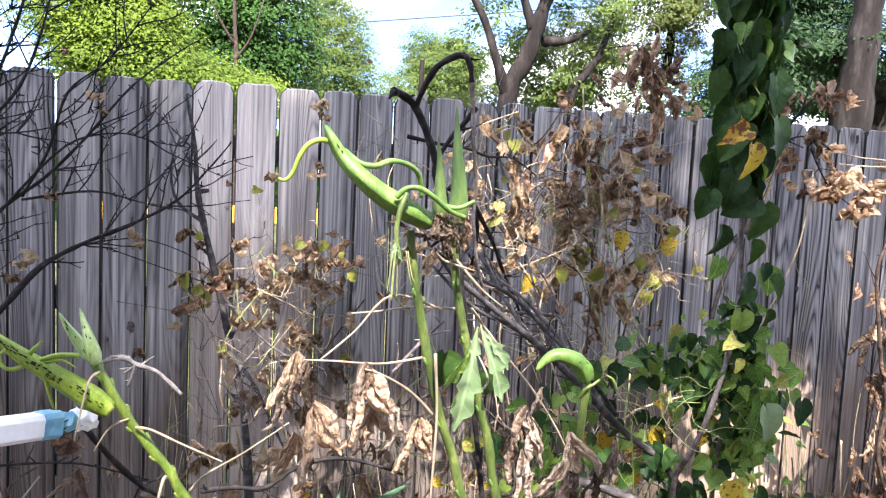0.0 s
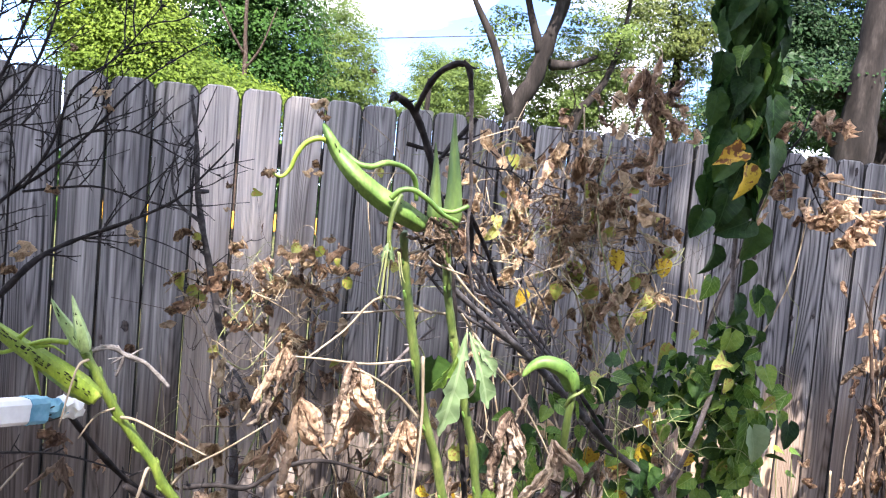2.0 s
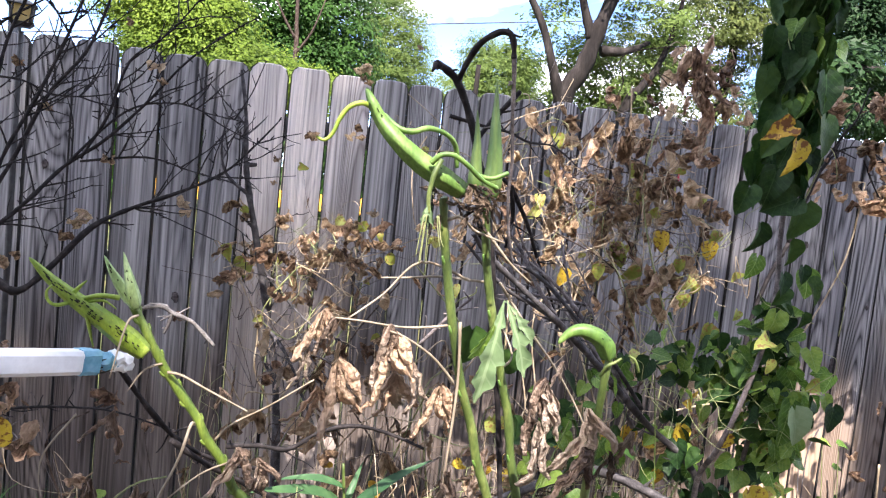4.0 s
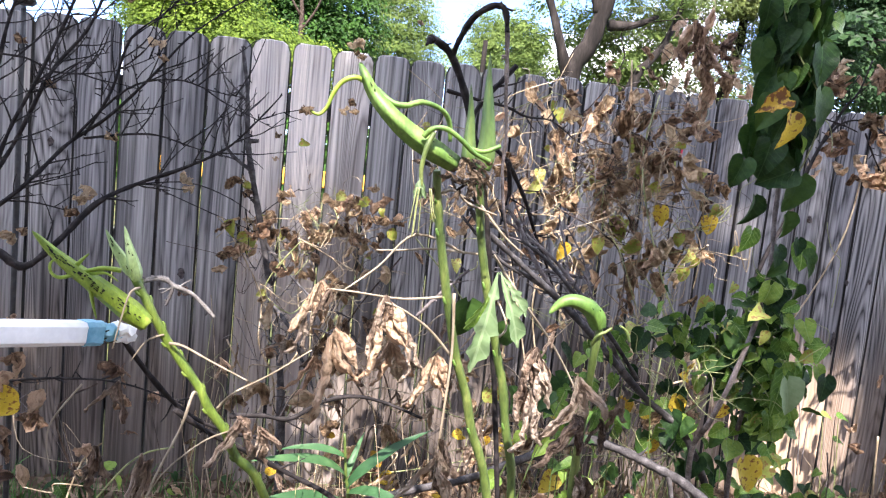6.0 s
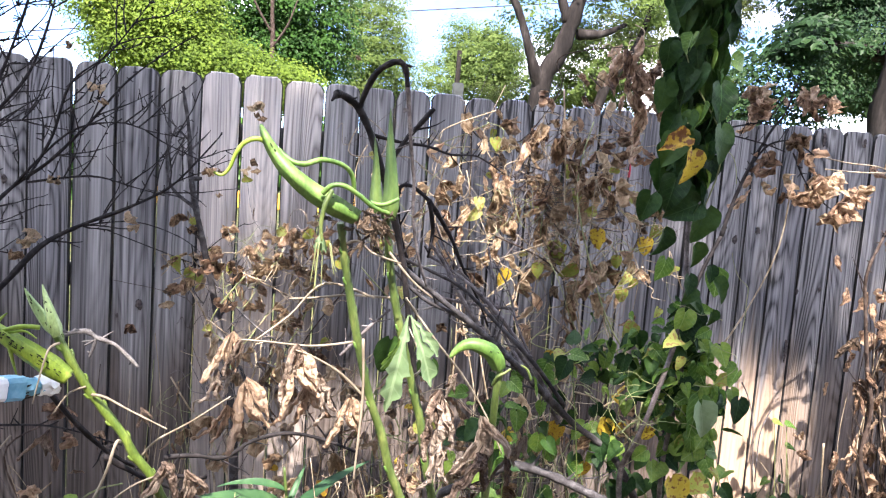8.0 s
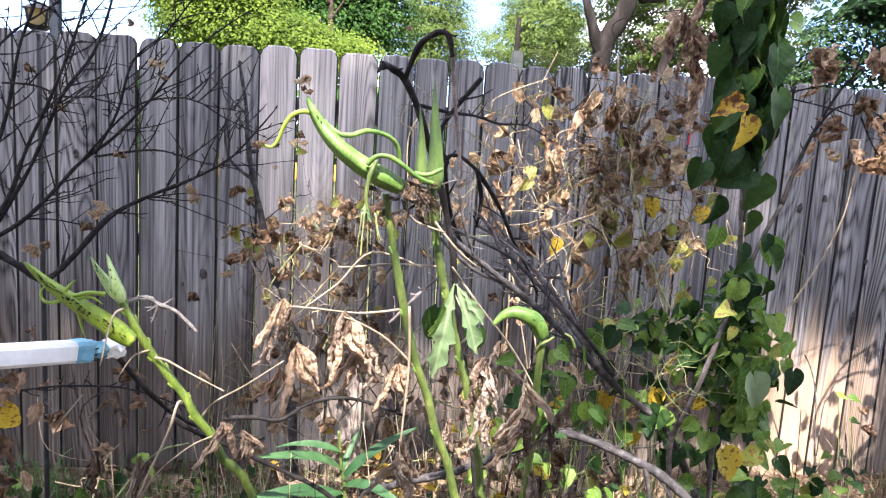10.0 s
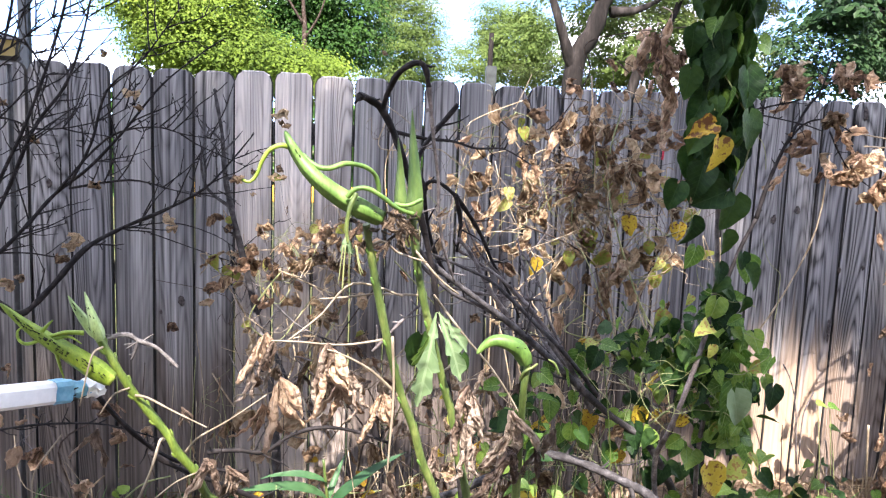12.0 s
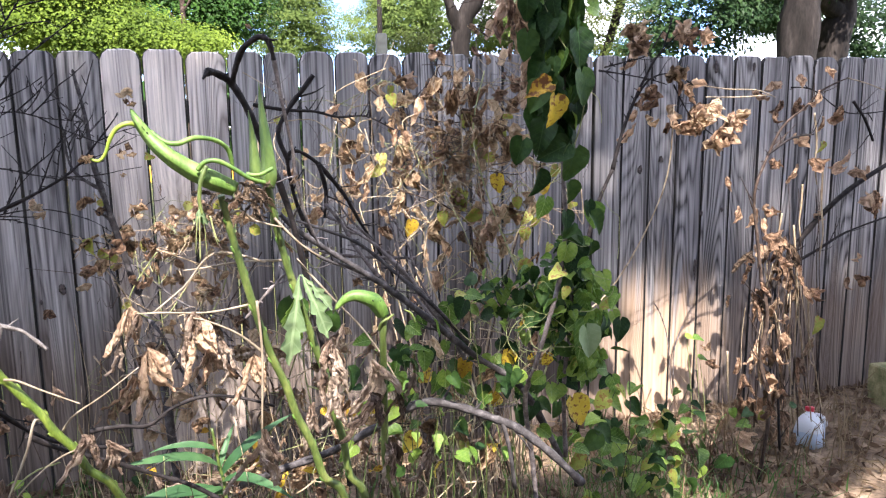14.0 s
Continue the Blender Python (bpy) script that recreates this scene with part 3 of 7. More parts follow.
# ---- ground ----
def build_ground():
    bm = bmesh.new()
    xs = [-3000, -300, -60, -20, -9, -6] + [-4 + 0.1 * k for k in range(91)] + [7, 10, 20, 60, 300, 3000]
    ys = [-3000, -300, -60, -20, -8, -4, -2, -1] + [0.1 * k for k in range(36)] + [4, 6, 9, 15, 30, 80, 300, 3000]
    grid = [[bm.verts.new((x, y, ground_z(max(-5, min(6, x)), max(-2, min(5, y))) - (0.1 if y > 3.3 else 0.0))) for y in ys] for x in xs]
    for i in range(len(xs) - 1):
        for j in range(len(ys) - 1):
            f = bm.faces.new((grid[i][j], grid[i + 1][j], grid[i + 1][j + 1], grid[i][j + 1]))
            f.smooth = True
            f.material_index = 1 if ys[j] > 3.25 or ys[j + 1] < -1.5 else 0
    me = finish(bm, "ground", SOIL)
    me.materials.append(LAWN)
    tagged(new("ground", me), "dry brown garden soil running on into sunlit lawn beyond the fence", "ground", kind="structure")


build_ground()


# ---- trees beyond the fence ----
def crown_points(rng, lumps, count, spread):
    """Leaf places in flat sprays that fill a few uneven ellipsoids (x, y, z, rx, ry, rz), and the way the leaves face."""
    pts, ways = [], []
    weights = np.array([l[3] * l[4] * l[5] for l in lumps])
    for k in rng.choice(len(lumps), size=count // 60, p=weights / weights.sum()):
        x, y, z, rx, ry, rz = lumps[k]
        v = rng.normal(size=3)
        v *= rng.uniform(0.3, 1.0) ** 0.5 / np.linalg.norm(v)
        c = np.array((x, y, z)) + v * (rx, ry, rz)
        o = rng.normal(size=(60, 3))
        o *= np.minimum(1.0, 1.5 / np.linalg.norm(o, axis=1))[:, None] * np.array((1, 1, 0.34))
        o[:, 2] -= 0.12 * (o[:, 0] ** 2 + o[:, 1] ** 2)
        pts.append(c + o * spread * rng.uniform(0.45, 1.15))
        ways.append(0.45 * o + 0.5 * v + (0, -0.25, 0.75) + 0.24 * rng.normal(size=(60, 3)))
    return np.concatenate(pts), np.concatenate(ways)


def tree(name, base, trunk_r, limbs, lumps, count, leaf, mat, label, seed, spread=0.28, bark=None):
    rng = np.random.default_rng(seed)
    ob = thing(name, base, label, "tree")
    for k, pts in enumerate(limbs):
        bm = bmesh.new()
        tube(bm, pts, trunk_r * (1 if k == 0 else 0.55), trunk_r * (0.45 if k == 0 else 0.15), 9, 5, 0.25)
        stems("trunk" if k == 0 else "limb", bm, bark or TREEBARK, ob)
    p, ways = crown_points(rng, lumps, count, spread)
    leaf_cloud("crown", mat, p - np.array(base), leaf * rng.uniform(0.6, 1.3, len(p)), rng, ob, faces_to=ways)
    return ob


def lump(c, rx, ry, rz):
    return (*c, rx, ry, rz)


tree("broadleaf_tree", (-2.1, 8.6, -0.1), 0.06, [[(-2.1, 8.6, -0.1), (-2.220, 8.600, 2.299), (-2.253, 8.600, 3.001), (-2.201, 8.600, 4.362)], [(-2.221, 8.600, 2.418), (-1.987, 8.600, 3.021)]],
     [lump((-2.25, 8.0, 2.8), 0.34, 0.6, 0.36), lump((-2.0, 8.0, 2.4), 0.42, 0.6, 0.34), lump((-1.65, 8.0, 2.62), 0.4, 0.6, 0.42), lump((-1.45, 8.0, 2.25), 0.5, 0.7, 0.34), lump((-1.0, 8.0, 2.16), 0.4, 0.6, 0.28), lump((-0.6, 8.0, 2.1), 0.34, 0.5, 0.24), lump((-1.9, 8.0, 3.4), 0.6, 0.7, 0.5)],
     115000, 0.033, CROWN_BRIGHT, "bright sunlit green broadleaf tree behind the wooden fence", 11, 0.2)
tree("tall_tree", (-0.85, 9.8, -0.1), 0.036, [[(-0.85, 9.8, -0.1), (-0.84, 9.8, 2.6), (-0.86, 9.8, 3.1), (-0.87, 9.8, 3.7), (-0.83, 9.8, 5.4)], [(-0.86, 9.8, 2.9), (-1.05, 9.7, 3.2), (-1.3, 9.7, 3.7)], [(-0.86, 9.8, 2.7), (-0.66, 9.7, 3.0), (-0.5, 9.7, 3.5)], [(-0.86, 9.8, 2.55), (-1.0, 9.7, 2.72)]],
     [lump((-1.35, 11.0, 3.5), 0.8, 1.0, 0.6), lump((-0.5, 11.0, 3.45), 0.6, 1.0, 0.6), lump((-0.25, 11.0, 2.95), 0.42, 0.8, 0.5), lump((-1.0, 11.0, 2.85), 1.0, 1.0, 0.5), lump((-0.9, 11.0, 4.4), 1.0, 1.2, 0.8), lump((-1.5, 11.0, 5.0), 1.4, 1.2, 0.9)],
     100000, 0.052, CROWN_DEEP, "tall dense dark green tree with a slender brown trunk", 12, 0.3, BROWNBARK)
tree("pale_tree", (-0.7, 14.5, -0.1), 0.08, [[(-0.7, 14.5, -0.1), (-0.6, 14.5, 2.5), (-0.6, 14.5, 4.6)]],
     [lump((0.751, 14.500, 3.384), 0.75, 0.8, 1.0), lump((0.709, 14.500, 3.963), 0.65, 0.8, 1.1), lump((0.287, 14.800, 4.719), 0.6, 0.8, 0.7), lump((0.729, 14.500, 3.110), 0.9, 0.8, 0.7)],
     46000, 0.042, CROWN_OLIVE, "airy pale olive green tree against the sky", 13, 0.22)
tree("far_tree", (1.4, 17, -0.1), 0.1, [[(1.4, 17, -0.1), (1.4, 17, 3.4)]],
     [lump((3.266, 17.000, 4.026), 0.9, 0.8, 0.75), lump((2.763, 17.000, 4.414), 0.35, 0.5, 0.6), lump((3.884, 17.000, 3.905), 0.5, 0.6, 0.6), lump((3.456, 17.000, 3.794), 0.9, 0.9, 0.9), lump((2.447, 17.000, 3.480), 0.6, 0.8, 0.6)],
     44000, 0.048, CROWN_OLIVE, "small light green tree standing far beyond the fence", 14, 0.22)
tree("leaning_tree", (2.5, 9.5, -0.1), 0.145,
     [[(2.6, 9.5, -0.1), (2.546, 9.500, 2.326), (2.786, 9.500, 2.974), (2.939, 9.500, 3.503), (3.122, 9.500, 4.181), (3.157, 9.600, 5.304)],
      [(2.576, 9.500, 2.403), (2.386, 9.400, 2.840), (2.180, 9.400, 3.385), (1.912, 9.400, 3.842), (1.698, 9.400, 4.300)],
      [(2.862, 9.500, 3.348), (2.703, 9.500, 3.761), (2.508, 9.500, 4.379)],
      [(2.9, 9.7, -0.1), (3.45, 9.700, 2.405), (3.69, 9.700, 2.87), (3.9, 9.700, 3.2), (4.1, 9.700, 3.91), (4.15, 9.7, 4.8)],
      [(2.992, 9.500, 3.219), (3.340, 9.500, 3.262), (3.683, 9.600, 3.433)]],
     [lump((3.8, 9.8, 3.8), 0.6, 0.6, 0.4), lump((2.44, 10.0, 3.7), 0.3, 0.5, 0.35), lump((3.0, 10.5, 3.35), 0.45, 0.6, 0.3), lump((3.37, 10.5, 2.75), 0.8, 0.8, 0.28), lump((2.15, 10.5, 3.1), 0.3, 0.5, 0.4), lump((3.9, 10.3, 3.1), 0.5, 0.6, 0.4), lump((3.11, 9.7, 4.67), 1.2, 0.9, 0.5)],
     26000, 0.05, CROWN_OLIVE, "leaning many-stemmed tree with brown bark and thin foliage", 15, 0.17)
tree("yellowing_tree", (4.3, 11, -0.1), 0.1, [[(4.3, 11, -0.1), (5.579, 11.000, 3.171), (5.486, 11.000, 4.734)]],
     [lump((5.181, 11.000, 4.085), 1.0, 0.9, 0.9), lump((5.686, 11.000, 4.675), 0.9, 0.9, 0.9), lump((4.013, 11.000, 3.197), 0.7, 0.8, 0.7), lump((5.605, 11.000, 2.708), 0.8, 0.8, 0.7), lump((2.65, 11.5, 2.55), 0.5, 0.6, 0.35), lump((3.4, 11.5, 2.7), 0.6, 0.6, 0.45), lump((4.3, 11.5, 2.75), 0.6, 0.6, 0.5), lump((3.55, 11.5, 3.55), 0.5, 0.6, 0.35), lump((4.4, 11.5, 3.9), 0.5, 0.6, 0.4)],
     56000, 0.046, CROWN_AUTUMN, "yellow-green tree half hidden by the climbing vine", 16, 0.2)
tree("big_dark_tree", (7.2, 8.2, -0.1), 0.26, [[(7.0, 8.2, -0.1), (7.075, 8.200, 2.159), (7.216, 8.200, 2.681), (7.280, 8.200, 3.629)], [(7.205, 8.200, 2.612), (6.261, 8.000, 3.022), (5.412, 7.900, 3.100)]],
     [lump((5.252, 8.300, 2.652), 0.7, 0.6, 0.5), lump((4.75, 8.4, 2.3), 0.45, 0.5, 0.3), lump((7.212, 9.400, 3.008), 0.7, 0.5, 0.5), lump((6.665, 9.600, 3.772), 0.6, 0.5, 1.0), lump((7.295, 9.600, 4.803), 1.0, 0.5, 1.0), lump((6.511, 9.700, 4.481), 0.7, 0.5, 0.8), lump((7.189, 9.700, 3.534), 0.8, 0.5, 0.9), lump((7.625, 9.800, 3.026), 0.7, 0.5, 0.6), lump((9.554, 10.000, 2.822), 0.9, 0.5, 0.7), lump((6.735, 8.200, 3.208), 1.0, 0.7, 0.35)],
     74000, 0.055, CROWN_DARK, "large shadowed dark green tree with a broad grey trunk", 17, 0.25)
tree("slim_tree", (6.1, 7.6, -0.1), 0.26, [[(6.15, 7.6, -0.1), (6.08, 7.600, 2.060), (6.14, 7.600, 2.9), (6.22, 7.6, 3.9), (6.3, 7.6, 5.4)]], [lump((5.3, 7.900, 3.0), 0.4, 0.5, 0.4)], 600, 0.12, CROWN_DARK,
     "dark-barked tree trunk beside a larger one", 18)


def far_hedge():
    rng = np.random.default_rng(5)
    p = []
    for k in range(9000):
        x = rng.uniform(-16, 26)
        h = 2.3 + 1.0 * noise.noise((x * 0.35, 0, 1)) + 0.5 * noise.noise((x * 1.3, 4, 1))
        p.append((x, 24 + rng.normal() * 0.6, rng.uniform(0, max(0.8, h)) + rng.normal() * 0.15))
    leaf_cloud("hedge", CROWN_DEEP, p, 0.42 * rng.uniform(0.6, 1.3, len(p)), rng, None, "distant green hedge row closing off the lawn", "stuff")


far_hedge()

# ---- things beyond the fence ----
def utility_post():
    ob = thing("utility_post", (2.246, 14.0, -0.1), "dark slender utility post with a pale grey metal box", "post")
    bm = bmesh.new()
    tube(bm, [(0, 0, 0), (0, 0, 1.6), (0.02, 0, 3.71)], 0.06, 0.045, 8)
    part("pole", bm, TREEBARK, ob)
    z = 2.929
    bm = bmesh.new()
    bmesh.ops.create_cube(bm, size=1, matrix=Matrix.Translation((0.02, -0.1, z - 0.25)) @ Matrix.Diagonal((0.2, 0.14, 0.85, 1)))
    bmesh.ops.bevel(bm, geom=bm.edges, offset=0.02, segments=2, affect="EDGES")
    part("box", bm, GREYMETAL, ob)


utility_post()


def yellow_board():
    ob = thing("yellow_board", (-0.55, 4.2, -0.1), "bright yellow board on two legs behind the fence", "board")
    bm = bmesh.new()
    bmesh.ops.create_cube(bm, size=1, matrix=Matrix.Translation((0, 0, 1.2)) @ Matrix.Diagonal((1.3, 0.03, 0.09, 1)))
    bmesh.ops.bevel(bm, geom=bm.edges, offset=0.006, segments=2, affect="EDGES")
    part("board", bm, YELLOWPAINT, ob)
    for x in (-0.6, 0.6):
        bm = bmesh.new()
        bmesh.ops.create_cube(bm, size=1, matrix=Matrix.Translation((x, 0.045, 0.63)) @ Matrix.Diagonal((0.05, 0.05, 1.26, 1)))
        bmesh.ops.bevel(bm, geom=bm.edges, offset=0.005, segments=1, affect="EDGES")
        part("leg", bm, TREEBARK, ob)


yellow_board()


def square_post():
    ob = thing("square_post", (-2.581, 6.0, -0.1), "tall blue-grey square post behind the fence", "post")
    bm = bmesh.new()
    bmesh.ops.create_cube(bm, size=1, matrix=Matrix.Translation((0, 0, 1.6)) @ Matrix.Diagonal((0.07, 0.07, 3.2, 1)))
    bmesh.ops.bevel(bm, geom=bm.edges, offset=0.008, segments=1, affect="EDGES")
    part("post", bm, SIDING, ob)


square_post()


def cable(a, b, sag, r):
    bm = bmesh.new()
    a, b = Vector(a), Vector(b)
    tube(bm, [a.lerp(b, k / 10) - Vector((0, 0, sag * 4 * (k / 10) * (1 - k / 10))) for k in range(11)], r, r, 6, 3)
    tagged(new("overhead_cable", finish(bm, "overhead_cable", CABLE)), "thin black overhead cable crossing the sky", "cable")


CABLE_A, CABLE_B = Vector((-0.138, 14.5, 4.10)), Vector((10.5, 14.5, 5.78))
cable(CABLE_A + (CABLE_A - CABLE_B) * 1.6, CABLE_B + (CABLE_B - CABLE_A) * 0.8, 0.0, 0.011)


# ---- unseen shade caster added behind the camera ----
def shade_caster():
    rng = np.random.default_rng(77)
    ob = thing("shade_caster", (-4.0, -6.0, -0.1), "unseen shade tree added behind the garden, its crown shaped to place dapples", "tree")
    bm = bmesh.new()
    tube(bm, [(-4.0, -6.0, -0.1), (-3.9, -5.9, 3.0), (-3.4, -5.2, 5.5), (-2.6, -4.4, 7.5)], 0.3, 0.12, 10, 5, 0.2)
    stems("trunk", bm, TREEBARK, ob)
    pts = []
    s = np.array(SUN)
    while len(pts) < 17000:
        x, z = rng.normal(0.2, 2.7), 1.95 - abs(rng.normal(0, 3.0))
        if z < -6.5:
            continue
        jx, jz = x + rng.normal() * 0.02, z + rng.normal() * 0.03
        # gaps left in the crown, aimed at fence and ground spots to be sunlit
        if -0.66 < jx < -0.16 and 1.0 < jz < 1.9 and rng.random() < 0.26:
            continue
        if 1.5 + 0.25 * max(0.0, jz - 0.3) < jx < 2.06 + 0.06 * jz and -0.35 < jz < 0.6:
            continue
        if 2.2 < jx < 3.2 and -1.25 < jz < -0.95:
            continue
        # fewer leaves over the fence areas meant to be half lit
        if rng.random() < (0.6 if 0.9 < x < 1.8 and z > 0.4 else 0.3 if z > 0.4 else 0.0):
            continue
        # leaf density set area by area, to aim dapples at the plants and fence
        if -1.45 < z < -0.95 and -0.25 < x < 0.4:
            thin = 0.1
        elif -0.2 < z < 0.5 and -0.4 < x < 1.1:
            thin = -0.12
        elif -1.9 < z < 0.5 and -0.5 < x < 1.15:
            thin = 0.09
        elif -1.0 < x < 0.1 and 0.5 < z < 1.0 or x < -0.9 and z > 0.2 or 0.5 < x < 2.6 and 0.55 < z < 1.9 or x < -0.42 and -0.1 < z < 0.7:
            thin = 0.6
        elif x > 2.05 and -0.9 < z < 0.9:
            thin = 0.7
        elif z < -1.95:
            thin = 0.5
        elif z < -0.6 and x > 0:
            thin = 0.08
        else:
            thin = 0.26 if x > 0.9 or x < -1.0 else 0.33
        # noise phase picked so that sun reaches the okra pods and dead leaves
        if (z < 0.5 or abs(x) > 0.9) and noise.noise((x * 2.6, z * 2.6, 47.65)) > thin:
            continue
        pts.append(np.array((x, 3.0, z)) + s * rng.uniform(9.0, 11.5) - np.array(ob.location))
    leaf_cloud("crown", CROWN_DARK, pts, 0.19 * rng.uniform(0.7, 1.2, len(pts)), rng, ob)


shade_caster()


# ---- unseen house wall added behind the camera to block low sky ----
def sky_block_house():
    ob = thing("house", (0, -5.2, -0.1), "plain grey-tan wall added unseen behind the garden to block low sky", "house", kind="structure")
    bm = bmesh.new()
    bmesh.ops.create_cube(bm, size=1, matrix=Matrix.Translation((0, -0.1, 1.5)) @ Matrix.Diagonal((22, 0.2, 3.0, 1)))
    part("wall", bm, BLOCKWALL, ob)
    bm = bmesh.new()
    bmesh.ops.create_cube(bm, size=1, matrix=Matrix.Translation((0, -1.6, 3.55)) @ Euler((radians(20), 0, 0)).to_matrix().to_4x4() @ Matrix.Diagonal((23, 4.4, 0.14, 1)))
    part("roof", bm, TREEBARK, ob)


# warm pale tone, so the added wall bounces light back to the garden
BLOCKWALL = mottled("sky_block_wall", (0.3, 0.26, 0.21), (0.38, 0.335, 0.275), (0.45, 0.4, 0.335), 6, 0.9)
sky_block_house()


# ---- fence ----
def picket_mesh(w, h, seed, mat=WOOD):
    """A dog-eared board with worn edges, its foot at z = 0, face to -y."""
    rng = random.Random(seed)
    bm = bmesh.new()
    c = 0.026 + rng.uniform(-0.006, 0.006)
    outline = [(-w / 2, 0), (w / 2, 0), (w / 2, h * 0.35), (w / 2, h * 0.7), (w / 2, h - c * 1.3), (w / 2 - c * 0.35, h - c * 0.45), (w / 2 - c, h),
               (0, h + rng.uniform(-0.003, 0.003)), (-w / 2 + c, h), (-w / 2 + c * 0.35, h - c * 0.45), (-w / 2, h - c * 1.3), (-w / 2, h * 0.7), (-w / 2, h * 0.35)]
    outline = [(x + rng.uniform(-0.0012, 0.0012), z) for x, z in outline]
    f = bm.faces.new([bm.verts.new((x, 0, z)) for x, z in outline])
    ext = bmesh.ops.extrude_face_region(bm, geom=[f])
    bmesh.ops.translate(bm, verts=[v for v in ext["geom"] if isinstance(v, bmesh.types.BMVert)], vec=(0, 0.022, 0))
    bmesh.ops.recalc_face_normals(bm, faces=bm.faces)
    bmesh.ops.bevel(bm, geom=[e for e in bm.edges if all(abs(v.co.y) < 1e-5 for v in e.verts)], offset=0.0035, segments=1, affect="EDGES")
    bm.normal_update()
    # sideways and bevel faces take the darkened edge, so the seams read dark
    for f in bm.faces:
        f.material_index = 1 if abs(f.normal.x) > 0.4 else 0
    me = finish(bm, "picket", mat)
    me.materials.append(SHADEDEDGE)
    return me


def build_fence():
    ob = thing("fence", (0, 3.0, 0), "weathered grey dog-eared wooden picket fence", "fence", kind="structure")
    rng = random.Random(4)
    x = -0.163
    edges = [x]
    while edges[-1] < 6.2:
        edges.append(edges[-1] + 0.1375 + rng.uniform(-0.004, 0.004))
    while edges[0] > -4.5:
        edges.insert(0, edges[0] - 0.1462 + rng.uniform(-0.002, 0.002))
    shapes = [(w, picket_mesh(w, 1.74, k)) for k, w in enumerate((0.128, 0.130, 0.132, 0.1345, 0.136, 0.138, 0.140, 0.142, 0.1435))]
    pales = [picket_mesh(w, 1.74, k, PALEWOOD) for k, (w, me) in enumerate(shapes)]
    for a, b in zip(edges, edges[1:]):
        gap = rng.choice((0.003, 0.004, 0.005))
        if any(abs(b - e) < 0.02 for e in (-0.906, -0.463, -0.313)):
            gap = 0.0062
        w, me = min(shapes, key=lambda q: abs(q[0] - (b - a - gap)))
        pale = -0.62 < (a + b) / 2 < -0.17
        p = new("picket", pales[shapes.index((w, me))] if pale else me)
        p.parent = ob
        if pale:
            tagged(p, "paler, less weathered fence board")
        p.matrix_basis = Matrix.Translation(((a + b) / 2, rng.uniform(-0.003, 0.003), -0.12 + rng.uniform(-0.006, 0.006))) @ Euler((0, radians(rng.uniform(-0.12, 0.12)), radians(rng.uniform(-0.8, 0.8)))).to_matrix().to_4x4()
    for z in (0.25, 0.85, 1.4):
        bm = bmesh.new()
        bmesh.ops.create_cube(bm, size=1, matrix=Matrix.Translation((0.8, 0.028 + 0.02, z)) @ Matrix.Diagonal((10.8, 0.038, 0.086, 1)))
        part("rail", bm, WOOD, ob)
    for k in range(5):
        bm = bmesh.new()
        bmesh.ops.create_cube(bm, size=1, matrix=Matrix.Translation((-4.2 + 2.44 * k, 0.11, 0.7)) @ Matrix.Diagonal((0.09, 0.09, 1.6, 1)))
        part("post", bm, WOOD, ob)


build_fence()


def fence_knots():
    """Dark knots and one torn sliver on the boards."""
    ob = bpy.data.objects["fence"]
    for at, w, h in (((-0.797, 2.996, 0.749), 0.016, 0.022), ((-0.875, 2.996, 0.706), 0.008, 0.009), ((1.864, 2.996, 0.670), 0.012, 0.055), ((1.568, 2.996, 1.130), 0.016, 0.018), ((1.669, 2.996, 1.172), 0.014, 0.016), ((1.927, 2.996, 1.574), 0.014, 0.03),
                     ((1.884, 2.996, 0.923), 0.012, 0.013), ((1.991, 2.996, 0.935), 0.012, 0.012), ((-1.264, 2.996, 1.183), 0.013, 0.017), ((2.119, 2.996, 1.575), 0.01, 0.022)):
        bm = bmesh.new()
        bmesh.ops.create_uvsphere(bm, u_segments=14, v_segments=7, radius=1.0)
        for v in bm.verts:
            v.co = Vector((v.co.x * w * 0.75, v.co.y * 0.0012, v.co.z * h * 0.9)) * (1 + 0.6 * noise.noise(v.co * 1.6 + Vector(at) * 9))
        bmesh.ops.translate(bm, verts=bm.verts, vec=Vector(at) - ob.location)
        for f in bm.faces:
            f.smooth = True
        part("knot", bm, KNOT, ob, "dark knot in the board")


KNOT = mottled("knot_wood", (0.025, 0.02, 0.02), (0.07, 0.058, 0.056), (0.13, 0.11, 0.107), 120, 0.85)
fence_knots()


